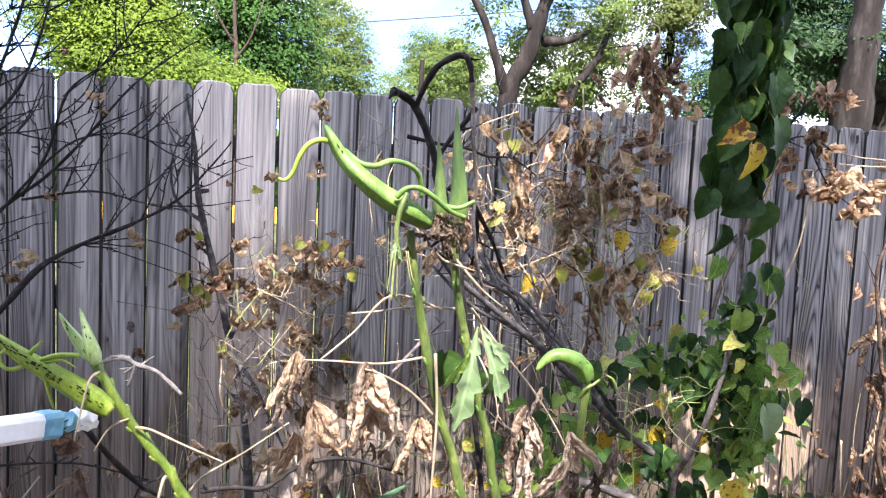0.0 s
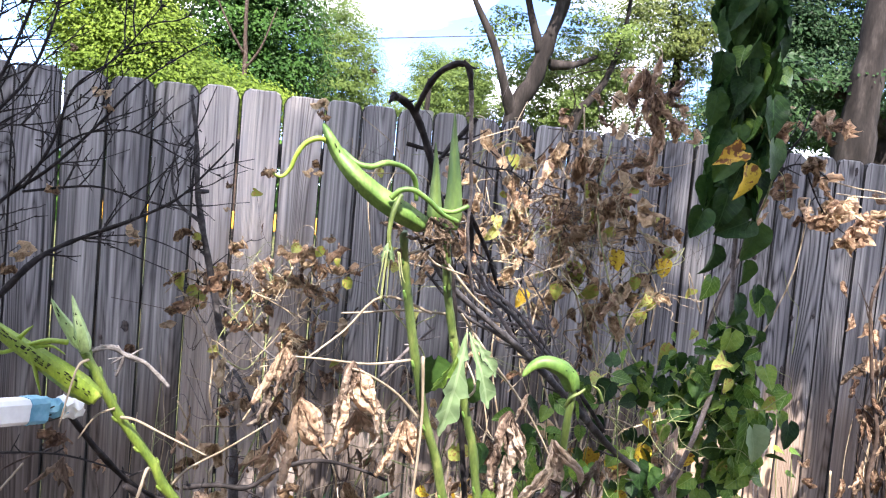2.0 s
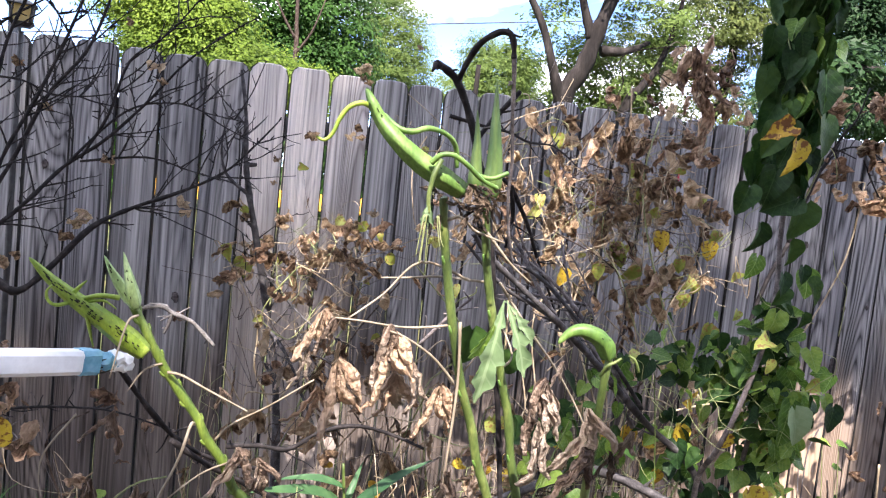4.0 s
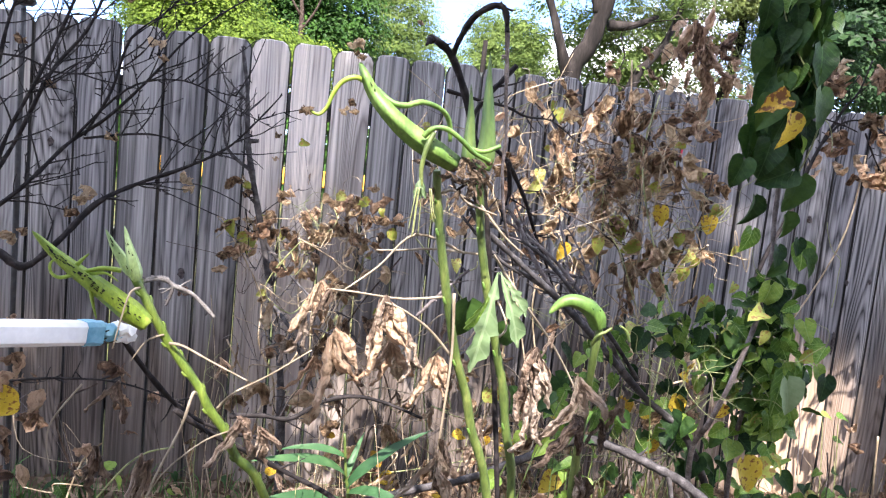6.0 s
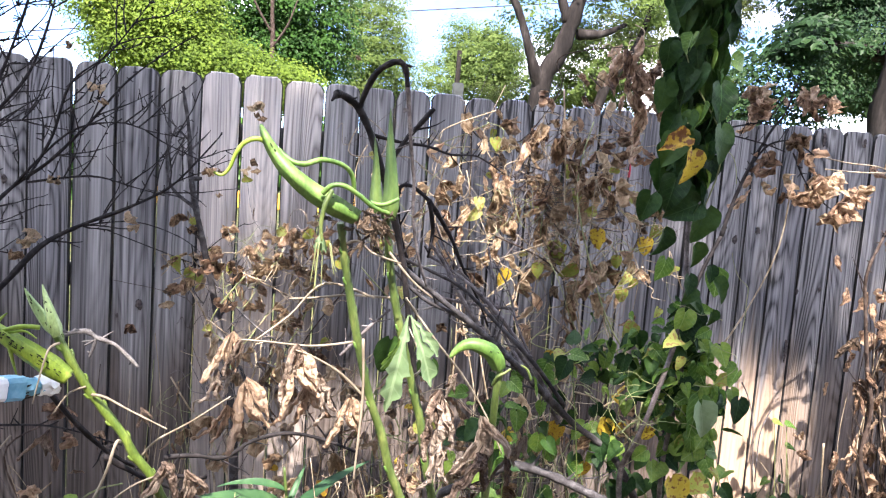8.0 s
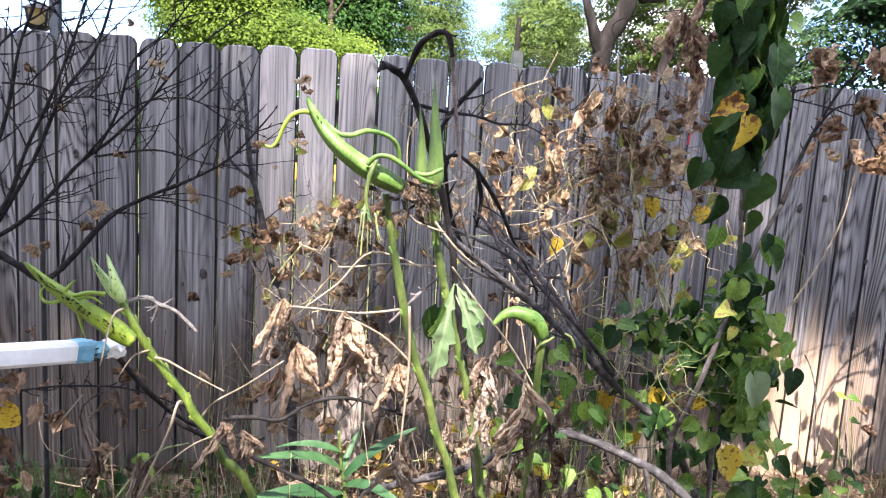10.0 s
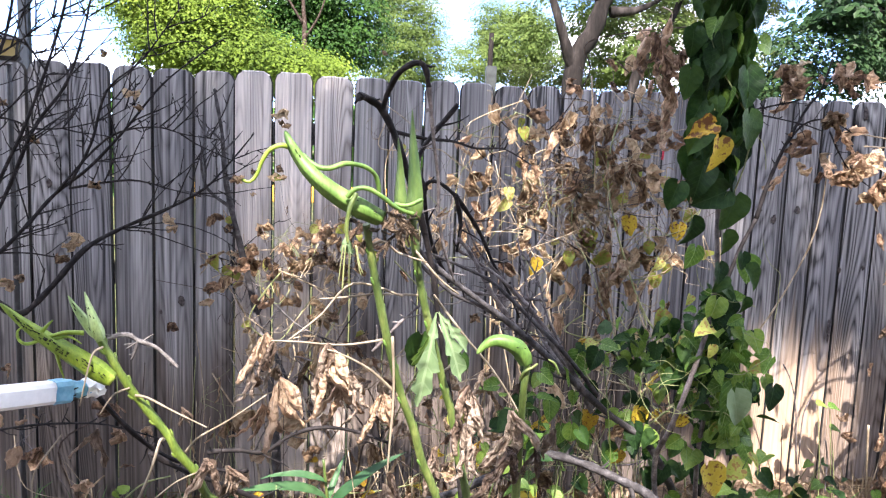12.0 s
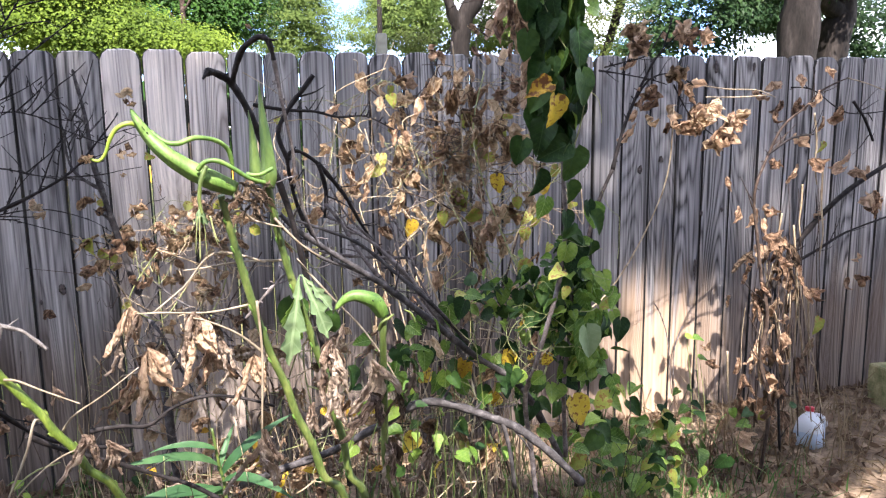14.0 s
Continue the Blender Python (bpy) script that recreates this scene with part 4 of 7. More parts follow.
# ---- dead shrub beside the fence ----
def twiggy(bm, pts, r0, r1, rng, count, reach, depth=1, flat=0.35):
    """A branch with short crooked side twigs."""
    line = tube(bm, pts, r0, r1, 6, 5, 0.42)
    n = len(line)
    for k in range(count):
        i = rng.randint(max(1, n // 6), n - 2)
        d = (line[i + 1] - line[i - 1]).normalized()
        side = Vector((d.z, rng.uniform(-flat, flat), -d.x)) * rng.choice((-1, 1))
        go = (d * rng.uniform(0.4, 1.0) + side * rng.uniform(0.5, 1.0) + Vector((0, 0, 0.3))).normalized()
        q = [line[i]]
        s = reach * rng.uniform(0.4, 1.2)
        for j in range(4):
            q.append(q[-1] + go * s / 4)
            go = (go + Vector((rng.uniform(-0.22, 0.22), rng.uniform(-0.2, 0.2), rng.uniform(-0.15, 0.25)))).normalized()
        r = (r0 + (r1 - r0) * i / n) * 0.5
        if depth > 0:
            twiggy(bm, q, max(r, 0.0021), 0.001, rng, 1, reach * 0.4, depth - 1, flat)
        else:
            tube(bm, q, max(r, 0.0015), 0.0008, 5, 3)
    # short spurs and buds
    for k in range(count * 2):
        i = rng.randint(1, n - 2)
        g = Vector((rng.uniform(-1, 1), rng.uniform(-0.5, 0.5), rng.uniform(-0.6, 1))).normalized() * rng.uniform(0.006, 0.02)
        tube(bm, [line[i], line[i] + g], 0.0019, 0.0014, 4, 1)
    return line


def limb(ob, rng, mat, reach, depth, pts, r0, r1, count):
    """One branch with its twigs, as a part of a shrub or a fallen branch."""
    bm = bmesh.new()
    twiggy(bm, pts, r0, r1, rng, count, reach, depth)
    stems("branch", bm, mat, ob)


def dead_shrub():
    rng = random.Random(8)
    base = Vector((-1.414, 2.150, 0.231))
    base.z = -0.05
    ob = thing("dead_shrub", base, "leafless dead shrub with dark tangled twigs against the fence", "shrub")
    trunk = [base, (-1.364, 2.150, 0.651), (-1.228, 2.100, 0.882), (-1.156, 2.100, 0.974), (-1.101, 2.100, 0.954)]
    limb(ob, rng, BARK, 0.17, 1, trunk, 0.015, 0.0105, 0)
    limb(ob, rng, BARK, 0.17, 1, [(-1.101, 2.100, 0.954), (-1.046, 2.100, 0.922), (-0.991, 2.100, 0.895), (-0.927, 2.120, 0.958), (-0.850, 2.150, 1.058), (-0.770, 2.200, 1.112), (-0.658, 2.200, 1.164), (-0.553, 2.200, 1.226), (-0.479, 2.200, 1.307), (-0.423, 2.200, 1.378)], 0.0113, 0.0014, 11)
    limb(ob, rng, BARK, 0.17, 1, [(-1.156, 2.100, 0.974), (-1.066, 2.120, 1.034), (-1.000, 2.150, 1.108), (-0.939, 2.200, 1.198), (-0.851, 2.200, 1.271), (-0.759, 2.200, 1.373), (-0.660, 2.200, 1.498), (-0.567, 2.250, 1.591), (-0.508, 2.250, 1.633)], 0.0064, 0.0014, 14)
    limb(ob, rng, BARK, 0.17, 1, [(-1.185, 2.100, 0.928), (-1.083, 2.100, 1.094), (-1.031, 2.100, 1.233), (-0.974, 2.100, 1.356), (-0.923, 2.100, 1.484), (-0.881, 2.100, 1.609), (-0.852, 2.100, 1.719)], 0.0064, 0.0024, 12)
    limb(ob, rng, BARK, 0.17, 1, [(-1.152, 2.150, 0.996), (-1.070, 2.200, 1.176), (-0.987, 2.200, 1.367), (-0.906, 2.200, 1.482), (-0.862, 2.200, 1.600), (-0.832, 2.200, 1.729)], 0.0061, 0.0024, 12)
    limb(ob, rng, BARK, 0.17, 1, [(-0.902, 2.200, 1.223), (-0.843, 2.200, 1.338), (-0.802, 2.200, 1.474), (-0.718, 2.200, 1.552), (-0.660, 2.200, 1.628), (-0.610, 2.200, 1.704)], 0.0042, 0.0012, 10)
    limb(ob, rng, BARK, 0.17, 1, [(-0.902, 2.200, 1.215), (-0.748, 2.200, 1.242), (-0.643, 2.200, 1.221), (-0.561, 2.200, 1.203)], 0.0034, 0.0009, 5)
    limb(ob, rng, BARK, 0.17, 1, [(-0.939, 2.200, 1.198), (-0.806, 2.200, 1.348), (-0.689, 2.200, 1.385), (-0.600, 2.200, 1.368), (-0.510, 2.200, 1.358)], 0.0034, 0.0009, 8)
    limb(ob, rng, BARK, 0.17, 1, [(-1.087, 2.100, 1.391), (-1.007, 2.100, 1.389), (-0.945, 2.150, 1.367), (-0.835, 2.200, 1.391), (-0.718, 2.200, 1.450)], 0.0032, 0.0009, 8)
    limb(ob, rng, BARK, 0.17, 1, [(-1.136, 2.100, 1.134), (-1.076, 2.100, 1.322), (-1.045, 2.100, 1.476), (-1.001, 2.100, 1.601), (-0.979, 2.100, 1.709)], 0.0053, 0.0024, 10)
    limb(ob, rng, BARK, 0.17, 1, [(-1.140, 2.100, 1.429), (-1.057, 2.100, 1.516), (-0.975, 2.100, 1.576), (-0.880, 2.100, 1.650)], 0.0032, 0.0016, 9)
    limb(ob, rng, BARK, 0.17, 1, [(-1.026, 2.100, 1.597), (-0.954, 2.100, 1.569), (-0.888, 2.100, 1.461)], 0.0032, 0.0012, 7)
    limb(ob, rng, BARK, 0.17, 1, [(-0.770, 2.200, 1.112), (-0.647, 2.250, 1.125), (-0.539, 2.300, 1.085), (-0.474, 2.300, 1.038)], 0.0022, 0.0008, 3)
    limb(ob, rng, BARK, 0.17, 1, [(-0.717, 2.250, 1.098), (-0.587, 2.300, 1.042), (-0.457, 2.300, 0.998)], 0.0020, 0.0008, 2)
    for at, s in (((-0.897, 2.200, 1.070), 0.05), ((-0.915, 2.200, 1.034), 0.06), ((-0.879, 2.200, 1.094), 0.045), ((-0.655, 2.250, 1.140), 0.045), ((-0.649, 2.250, 1.117), 0.035), ((-0.733, 2.200, 1.478), 0.05), ((-0.718, 2.200, 1.435), 0.04),
                  ((-1.016, 2.100, 1.434), 0.035), ((-0.833, 2.200, 1.231), 0.04), ((-0.980, 2.200, 1.345), 0.03), ((-0.802, 2.200, 1.575), 0.03), ((-1.098, 2.300, 0.946), 0.05), ((-1.074, 2.300, 0.963), 0.04)):
        hang("dead_leaf", rng.choice(DRY), ob, at, (rng.uniform(-0.6, 0.3), rng.uniform(-0.4, 0.4), -1), (0, -1, 0.2), s)


dead_shrub()


def grey_sapling():
    rng = random.Random(18)
    base = Vector((-0.344, 2.300, 0.290))
    base.z = -0.04
    ob = thing("bare_sapling", base, "bare grey sapling stem with a few dead twigs", "sapling")
    for pts, a, b, k in (([base, (-0.371, 2.280, 0.551), (-0.413, 2.270, 0.812), (-0.456, 2.270, 1.010), (-0.494, 2.270, 1.171), (-0.511, 2.270, 1.262), (-0.519, 2.270, 1.375), (-0.540, 2.270, 1.497)], 0.013, 0.004, 7),
                         ([(-0.510, 2.270, 1.250), (-0.481, 2.270, 1.254)], 0.008, 0.006, 0),
                         ([(-0.413, 2.270, 0.812), (-0.359, 2.200, 0.764), (-0.312, 2.150, 0.681), (-0.267, 2.100, 0.600)], 0.006, 0.003, 3),
                         ([(-0.494, 2.270, 1.171), (-0.559, 2.270, 1.223), (-0.576, 2.270, 1.309), (-0.554, 2.270, 1.389)], 0.005, 0.002, 4),
                         ([(-0.453, 2.270, 0.994), (-0.403, 2.270, 0.930), (-0.301, 2.250, 0.837), (-0.200, 2.200, 0.802)], 0.005, 0.0015, 5)):
        bm = bmesh.new()
        twiggy(bm, pts, a, b, rng, k, 0.12)
        stems("branch", bm, ASHBARK, ob)
    for at, s in (((-0.543, 2.270, 1.152), 0.05), ((-0.503, 2.270, 1.122), 0.045), ((-0.430, 2.270, 1.069), 0.05), ((-0.551, 2.270, 0.948), 0.05), ((-0.563, 2.270, 0.907), 0.06), ((-0.500, 2.270, 0.975), 0.045), ((-0.430, 2.270, 1.278), 0.03), ((-0.433, 2.270, 1.214), 0.035)):
        hang("dead_leaf", rng.choice(DRY), ob, at, (rng.uniform(-0.5, 0.5), rng.uniform(-0.4, 0.4), -1), (0, -1, 0.2), s)


grey_sapling()


def dead_branch(name, label, base, seed):
    return thing(name, base, label, "branch"), random.Random(seed)


branch, grain = dead_branch("arched_branch", "black arched dead branch leaning among the okra stems", (0.086, 1.500, 0.589), 21)
limb(branch, grain, BARK, 0.06, 0, [(0.086, 1.500, 0.589), (0.054, 1.500, 0.825), (0.023, 1.480, 0.988), (0.000, 1.460, 1.120), (-0.025, 1.440, 1.219), (-0.051, 1.420, 1.293), (-0.075, 1.410, 1.359), (-0.103, 1.400, 1.412), (-0.129, 1.390, 1.430), (-0.142, 1.380, 1.431)], 0.0058, 0.0062, 2)
limb(branch, grain, BARK, 0.06, 0, [(-0.103, 1.400, 1.412), (-0.094, 1.380, 1.442), (-0.081, 1.360, 1.468), (-0.062, 1.340, 1.482), (-0.046, 1.330, 1.484), (-0.037, 1.330, 1.472), (-0.032, 1.335, 1.448)], 0.0052, 0.0042, 1)
limb(branch, grain, GREYBARK, 0.06, 0, [(-0.032, 1.335, 1.450), (-0.027, 1.340, 1.414), (-0.018, 1.360, 1.361), (-0.006, 1.380, 1.296), (-0.001, 1.400, 1.238), (0.017, 1.430, 1.166), (0.040, 1.460, 1.111)], 0.0036, 0.0024, 3)
limb(branch, grain, BARK, 0.06, 0, [(-0.142, 1.380, 1.431), (-0.149, 1.370, 1.419)], 0.005, 0.002, 0)
limb(branch, grain, BARK, 0.06, 0, [(-0.135, 1.380, 1.428), (-0.144, 1.380, 1.437)], 0.005, 0.002, 0)
branch, grain = dead_branch("forked_branch", "dark forked dead branch with thin side twigs", (0.065, 1.700, 1.061), 22)
limb(branch, grain, BARK, 0.06, 0, [(0.065, 1.700, 1.061), (0.018, 1.660, 1.150), (-0.003, 1.630, 1.234), (-0.004, 1.620, 1.280), (0.020, 1.620, 1.286), (0.057, 1.620, 1.260)], 0.005, 0.004, 1)
limb(branch, grain, BARK, 0.06, 0, [(-0.004, 1.620, 1.268), (-0.023, 1.620, 1.324), (0.002, 1.620, 1.376), (0.029, 1.620, 1.410), (0.054, 1.620, 1.442)], 0.0052, 0.0055, 1)
limb(branch, grain, BARK, 0.06, 0, [(-0.070, 1.660, 1.384), (-0.006, 1.660, 1.373), (0.058, 1.700, 1.370), (0.114, 1.740, 1.358), (0.188, 1.800, 1.359), (0.264, 1.860, 1.327)], 0.0045, 0.0015, 6)
limb(branch, grain, BARK, 0.06, 0, [(0.057, 1.620, 1.260), (0.072, 1.640, 1.202), (0.069, 1.660, 1.140)], 0.0055, 0.003, 1)
limb(branch, grain, BARK, 0.06, 0, [(0.057, 1.620, 1.260), (0.115, 1.680, 1.188), (0.158, 1.720, 1.112), (0.203, 1.760, 1.043), (0.243, 1.800, 0.970)], 0.005, 0.0025, 5)
branch, grain = dead_branch("tangled_branch", "grey-brown tangled dead branches leaning low between the plants", (0.633, 1.660, 0.509), 23)
limb(branch, grain, ASHBARK, 0.06, 0, [(0.633, 1.660, 0.509), (0.523, 1.640, 0.707), (0.404, 1.620, 0.803), (0.329, 1.600, 0.870), (0.258, 1.580, 0.935), (0.165, 1.560, 1.013), (0.078, 1.540, 1.077), (0.005, 1.520, 1.133), (-0.031, 1.500, 1.171)], 0.0085, 0.005, 9)
limb(branch, grain, ASHBARK, 0.06, 0, [(0.258, 1.580, 0.935), (0.192, 1.570, 0.995), (0.117, 1.560, 1.041), (0.044, 1.540, 1.076), (-0.039, 1.520, 1.152)], 0.006, 0.003, 6)
limb(branch, grain, GREYBARK, 0.06, 0, [(0.343, 1.600, 0.858), (0.278, 1.620, 0.962), (0.190, 1.640, 1.064), (0.117, 1.660, 1.118), (0.067, 1.660, 1.146)], 0.006, 0.0025, 7)
limb(branch, grain, GREYBARK, 0.06, 0, [(0.275, 1.680, 1.035), (0.183, 1.660, 1.045), (0.093, 1.640, 1.060), (0.034, 1.600, 1.082)], 0.0045, 0.0025, 4)
limb(branch, grain, GREYBARK, 0.06, 0, [(0.329, 1.600, 0.870), (0.260, 1.700, 0.967), (0.239, 1.760, 1.084), (0.229, 1.800, 1.157)], 0.004, 0.002, 5)
limb(branch, grain, GREYBARK, 0.06, 0, [(0.213, 1.600, 0.964), (0.138, 1.620, 1.065), (0.101, 1.640, 1.132), (0.068, 1.640, 1.172)], 0.0055, 0.003, 4)
limb(branch, grain, GREYBARK, 0.06, 0, [(-0.106, 1.500, 0.967), (-0.055, 1.500, 1.024), (-0.019, 1.500, 1.058)], 0.004, 0.003, 2)
limb(branch, grain, ASHBARK, 0.06, 0, [(0.382, 1.620, 0.840), (0.299, 1.600, 0.937), (0.214, 1.600, 1.018), (0.138, 1.600, 1.086), (0.069, 1.580, 1.121), (0.003, 1.560, 1.149)], 0.0052, 0.0025, 6)
limb(branch, grain, GREYBARK, 0.06, 0, [(0.386, 1.660, 0.788), (0.283, 1.680, 0.947), (0.183, 1.700, 1.072), (0.122, 1.700, 1.138), (0.086, 1.700, 1.210)], 0.0045, 0.002, 6)
limb(branch, grain, GREYBARK, 0.06, 0, [(0.314, 1.600, 0.907), (0.268, 1.640, 1.006), (0.253, 1.680, 1.078), (0.215, 1.700, 1.142)], 0.0035, 0.0015, 5)
branch, grain = dead_branch("fallen_branch", "thick dark fallen branch lying low among dry leaves", (-0.147, 1.750, 0.496), 24)
limb(branch, grain, ASHBARK, 0.06, 0, [(-0.147, 1.750, 0.496), (-0.045, 1.720, 0.540), (0.068, 1.700, 0.579), (0.174, 1.660, 0.646), (0.238, 1.620, 0.697), (0.281, 1.600, 0.716), (0.350, 1.580, 0.703), (0.420, 1.560, 0.677), (0.476, 1.540, 0.653), (0.538, 1.500, 0.605), (0.610, 1.480, 0.530)], 0.0095, 0.009, 3)
limb(branch, grain, ASHBARK, 0.06, 0, [(0.442, 1.550, 0.667), (0.458, 1.550, 0.604), (0.473, 1.550, 0.501)], 0.006, 0.005, 0)
branch, grain = dead_branch("low_branch", "dark thin dead branch drooping behind the okra", (-0.584, 1.420, 0.916), 25)
limb(branch, grain, BARK, 0.06, 0, [(-0.584, 1.420, 0.916), (-0.539, 1.450, 0.840), (-0.488, 1.500, 0.765), (-0.419, 1.550, 0.716), (-0.349, 1.600, 0.688)], 0.0048, 0.0035, 3)
limb(branch, grain, BARK, 0.06, 0, [(-0.506, 1.470, 0.784), (-0.462, 1.500, 0.740), (-0.396, 1.550, 0.685), (-0.313, 1.600, 0.620), (-0.230, 1.600, 0.578), (-0.144, 1.600, 0.508)], 0.0055, 0.005, 3)
limb(branch, grain, BARK, 0.06, 0, [(-0.429, 1.600, 0.729), (-0.372, 1.600, 0.733), (-0.317, 1.600, 0.729), (-0.264, 1.600, 0.763), (-0.201, 1.600, 0.780), (-0.131, 1.620, 0.762), (-0.058, 1.620, 0.735)], 0.005, 0.003, 4)
limb(branch, grain, BARK, 0.06, 0, [(-0.916, 1.700, 0.730), (-0.825, 1.700, 0.747), (-0.744, 1.700, 0.753), (-0.651, 1.700, 0.749), (-0.532, 1.700, 0.713)], 0.003, 0.0015, 5)
branch, grain = dead_branch("pale_twig", "pale grey dead twig beside the okra stem", (-0.558, 1.420, 1.009), 26)
limb(branch, grain, PALEBARK, 0.02, 0, [(-0.558, 1.420, 1.009), (-0.529, 1.420, 1.016), (-0.507, 1.420, 1.005), (-0.481, 1.420, 0.995), (-0.462, 1.420, 0.978), (-0.443, 1.420, 0.958)], 0.0052, 0.0034, 2)
limb(branch, grain, PALEBARK, 0.02, 0, [(-0.510, 1.420, 1.005), (-0.514, 1.420, 0.988), (-0.520, 1.420, 0.972)], 0.0036, 0.0022, 1)


# ---- okra plants ----
def pod(name, pts, r, mat, parent, label="", scars=0, seed=1, taper=0.8, flutes=0.21):
    """A fluted pod that tapers to a beak; pts run from its stalk to its tip."""
    rng = random.Random(seed)
    bm = bmesh.new()

    def shape(t):
        return 0.72 + 0.28 * t / 0.14 if t < 0.14 else max(0.03, ((1 - t) / 0.86) ** taper)
    line = tube(bm, pts, r, r, 10, 6, 0.05, shape, flutes)
    ob = stems(name, bm, mat, parent, label)
    for k in range(scars):
        i = rng.randint(3, len(line) - 6)
        t = i / (len(line) - 1)
        d = (line[i + 1] - line[i]).normalized()
        out = Vector((rng.uniform(-0.7, 0.7), -1, rng.uniform(-0.3, 1.0)))
        out = (out - d * out.dot(d)).normalized()
        c = line[i] + out * r * shape(t) * 0.99
        s = rng.uniform(0.001, 0.0038)
        bm = bmesh.new()
        tube(bm, [c - d * s, c + d * s], rng.uniform(0.0007, 0.0013), 0.0006, 5, 2)
        bmesh.ops.translate(bm, verts=bm.verts, vec=-parent.location)
        part("scar", bm, SCAR, ob)
    return ob


def stalk(name, pts, r0, r1, mat, parent, label="", sides=8, wobble=0.15):
    bm = bmesh.new()
    tube(bm, pts, r0, r1, sides, 5, wobble)
    return stems(name, bm, mat, parent, label)


def kinked(pts, a, seed):
    """Stem points set off a little to each side in turn."""
    rng = random.Random(seed)
    return [Vector(q) + (Vector((a * (1 if k % 2 else -1), rng.uniform(-a, a), 0)) if 0 < k < len(pts) - 1 else Vector()) for k, q in enumerate(smooth_line(pts, 2))]


def node_rings(pts, r, parent, mat, every=5):
    """Swollen leaf nodes along a stem."""
    line = smooth_line(pts, 5)
    for i in range(every, len(line) - 2, every):
        d = (line[i + 1] - line[i - 1]).normalized()
        side = d.orthogonal().normalized() * (1 if i % 2 else -1)
        stalk("node", [line[i] - d * 0.006 + side * r * 0.5, line[i] + side * r * 1.15, line[i] + d * 0.007 + side * r * 1.3], r * 0.55, r * 0.25, mat, parent)


def main_okra():
    rng = random.Random(31)
    base = Vector((0.055, 1.350, -0.029))
    base.z = -0.04
    ob = thing("okra_plant", base, "tall okra plant with green pods and withered brown leaves", "plant", "okra plants")
    s1 = [base, (0.071, 1.340, 0.566), (0.023, 1.330, 0.700), (-0.021, 1.320, 0.828), (-0.060, 1.310, 0.940), (-0.087, 1.300, 1.038), (-0.110, 1.290, 1.141), (-0.120, 1.280, 1.191), (-0.127, 1.270, 1.231)]
    s2 = [base + Vector((0.03, 0.02, 0)), (0.108, 1.370, 0.547), (0.074, 1.370, 0.680), (0.047, 1.370, 0.819), (0.016, 1.370, 0.943), (-0.016, 1.360, 1.056), (-0.037, 1.350, 1.144), (-0.050, 1.330, 1.221), (-0.055, 1.320, 1.259)]
    s1, s2 = kinked(s1, 0.0022, 1), kinked(s2, 0.0022, 2)
    stalk("stem", s1, 0.0082, 0.006, OKRASTEM, ob)
    stalk("stem", s2, 0.0082, 0.0064, OKRASTEM, ob)
    node_rings(s1, 0.0062, ob, PODSKIN, 5)
    node_rings(s2, 0.0062, ob, PODSKIN, 5)
    pod("pod", [(-0.104, 1.250, 1.243), (-0.139, 1.240, 1.260), (-0.173, 1.240, 1.279), (-0.203, 1.240, 1.302), (-0.226, 1.250, 1.327), (-0.240, 1.250, 1.349), (-0.250, 1.260, 1.368)], 0.0146, PODSKIN, ob, "long curved green okra pod", 4, 1, 0.55)
    pod("pod", [(-0.051, 1.310, 1.237), (-0.049, 1.310, 1.277), (-0.052, 1.310, 1.322), (-0.056, 1.310, 1.366), (-0.059, 1.310, 1.411)], 0.0128, DEEPPOD, ob, "upright slender green okra pod", 0, 2, 0.85)
    pod("pod", [(-0.068, 1.340, 1.243), (-0.071, 1.340, 1.280), (-0.073, 1.340, 1.321), (-0.078, 1.340, 1.366)], 0.0105, DEEPPOD, ob, "upright slender green okra pod", 0, 3, 0.85)
    stalk("flower_stalk", [(-0.235, 1.260, 1.340), (-0.253, 1.250, 1.346), (-0.271, 1.250, 1.338), (-0.282, 1.250, 1.321), (-0.289, 1.250, 1.302), (-0.299, 1.250, 1.291), (-0.311, 1.250, 1.294)], 0.0038, 0.0024, PALEPOD, ob)
    stalk("flower_stalk", [(-0.223, 1.250, 1.333), (-0.203, 1.240, 1.318), (-0.183, 1.240, 1.315), (-0.159, 1.250, 1.323), (-0.130, 1.270, 1.318), (-0.113, 1.290, 1.303), (-0.107, 1.300, 1.275)], 0.0044, 0.0034, PODSKIN, ob)
    stalk("flower_stalk", [(-0.156, 1.220, 1.275), (-0.144, 1.215, 1.287), (-0.126, 1.215, 1.288), (-0.104, 1.220, 1.276), (-0.082, 1.230, 1.260), (-0.057, 1.240, 1.251)], 0.004, 0.0032, PODSKIN, ob)
    stalk("flower_stalk", [(-0.086, 1.240, 1.265), (-0.065, 1.240, 1.264), (-0.044, 1.240, 1.274)], 0.004, 0.003, PODSKIN, ob)
    stalk("flower_stalk", [(-0.143, 1.215, 1.281), (-0.152, 1.210, 1.259), (-0.156, 1.210, 1.230), (-0.153, 1.210, 1.208)], 0.004, 0.0026, OKRASTEM, ob)
    # spent flower: papery skirt with hanging threads
    for k in range(5):
        hang("sepal", WILT[k % 3], ob, (-0.154, 1.210, 1.226), (rng.uniform(-0.3, 0.3), rng.uniform(-0.3, 0.3), -1), (rng.uniform(-1, 1), -1, 0), 0.036)
    for k in range(6):
        x = rng.uniform(-0.012, 0.012)
        q = Vector((-0.153, 1.210, 1.206)) + Vector((x, rng.uniform(-0.01, 0.01), 0))
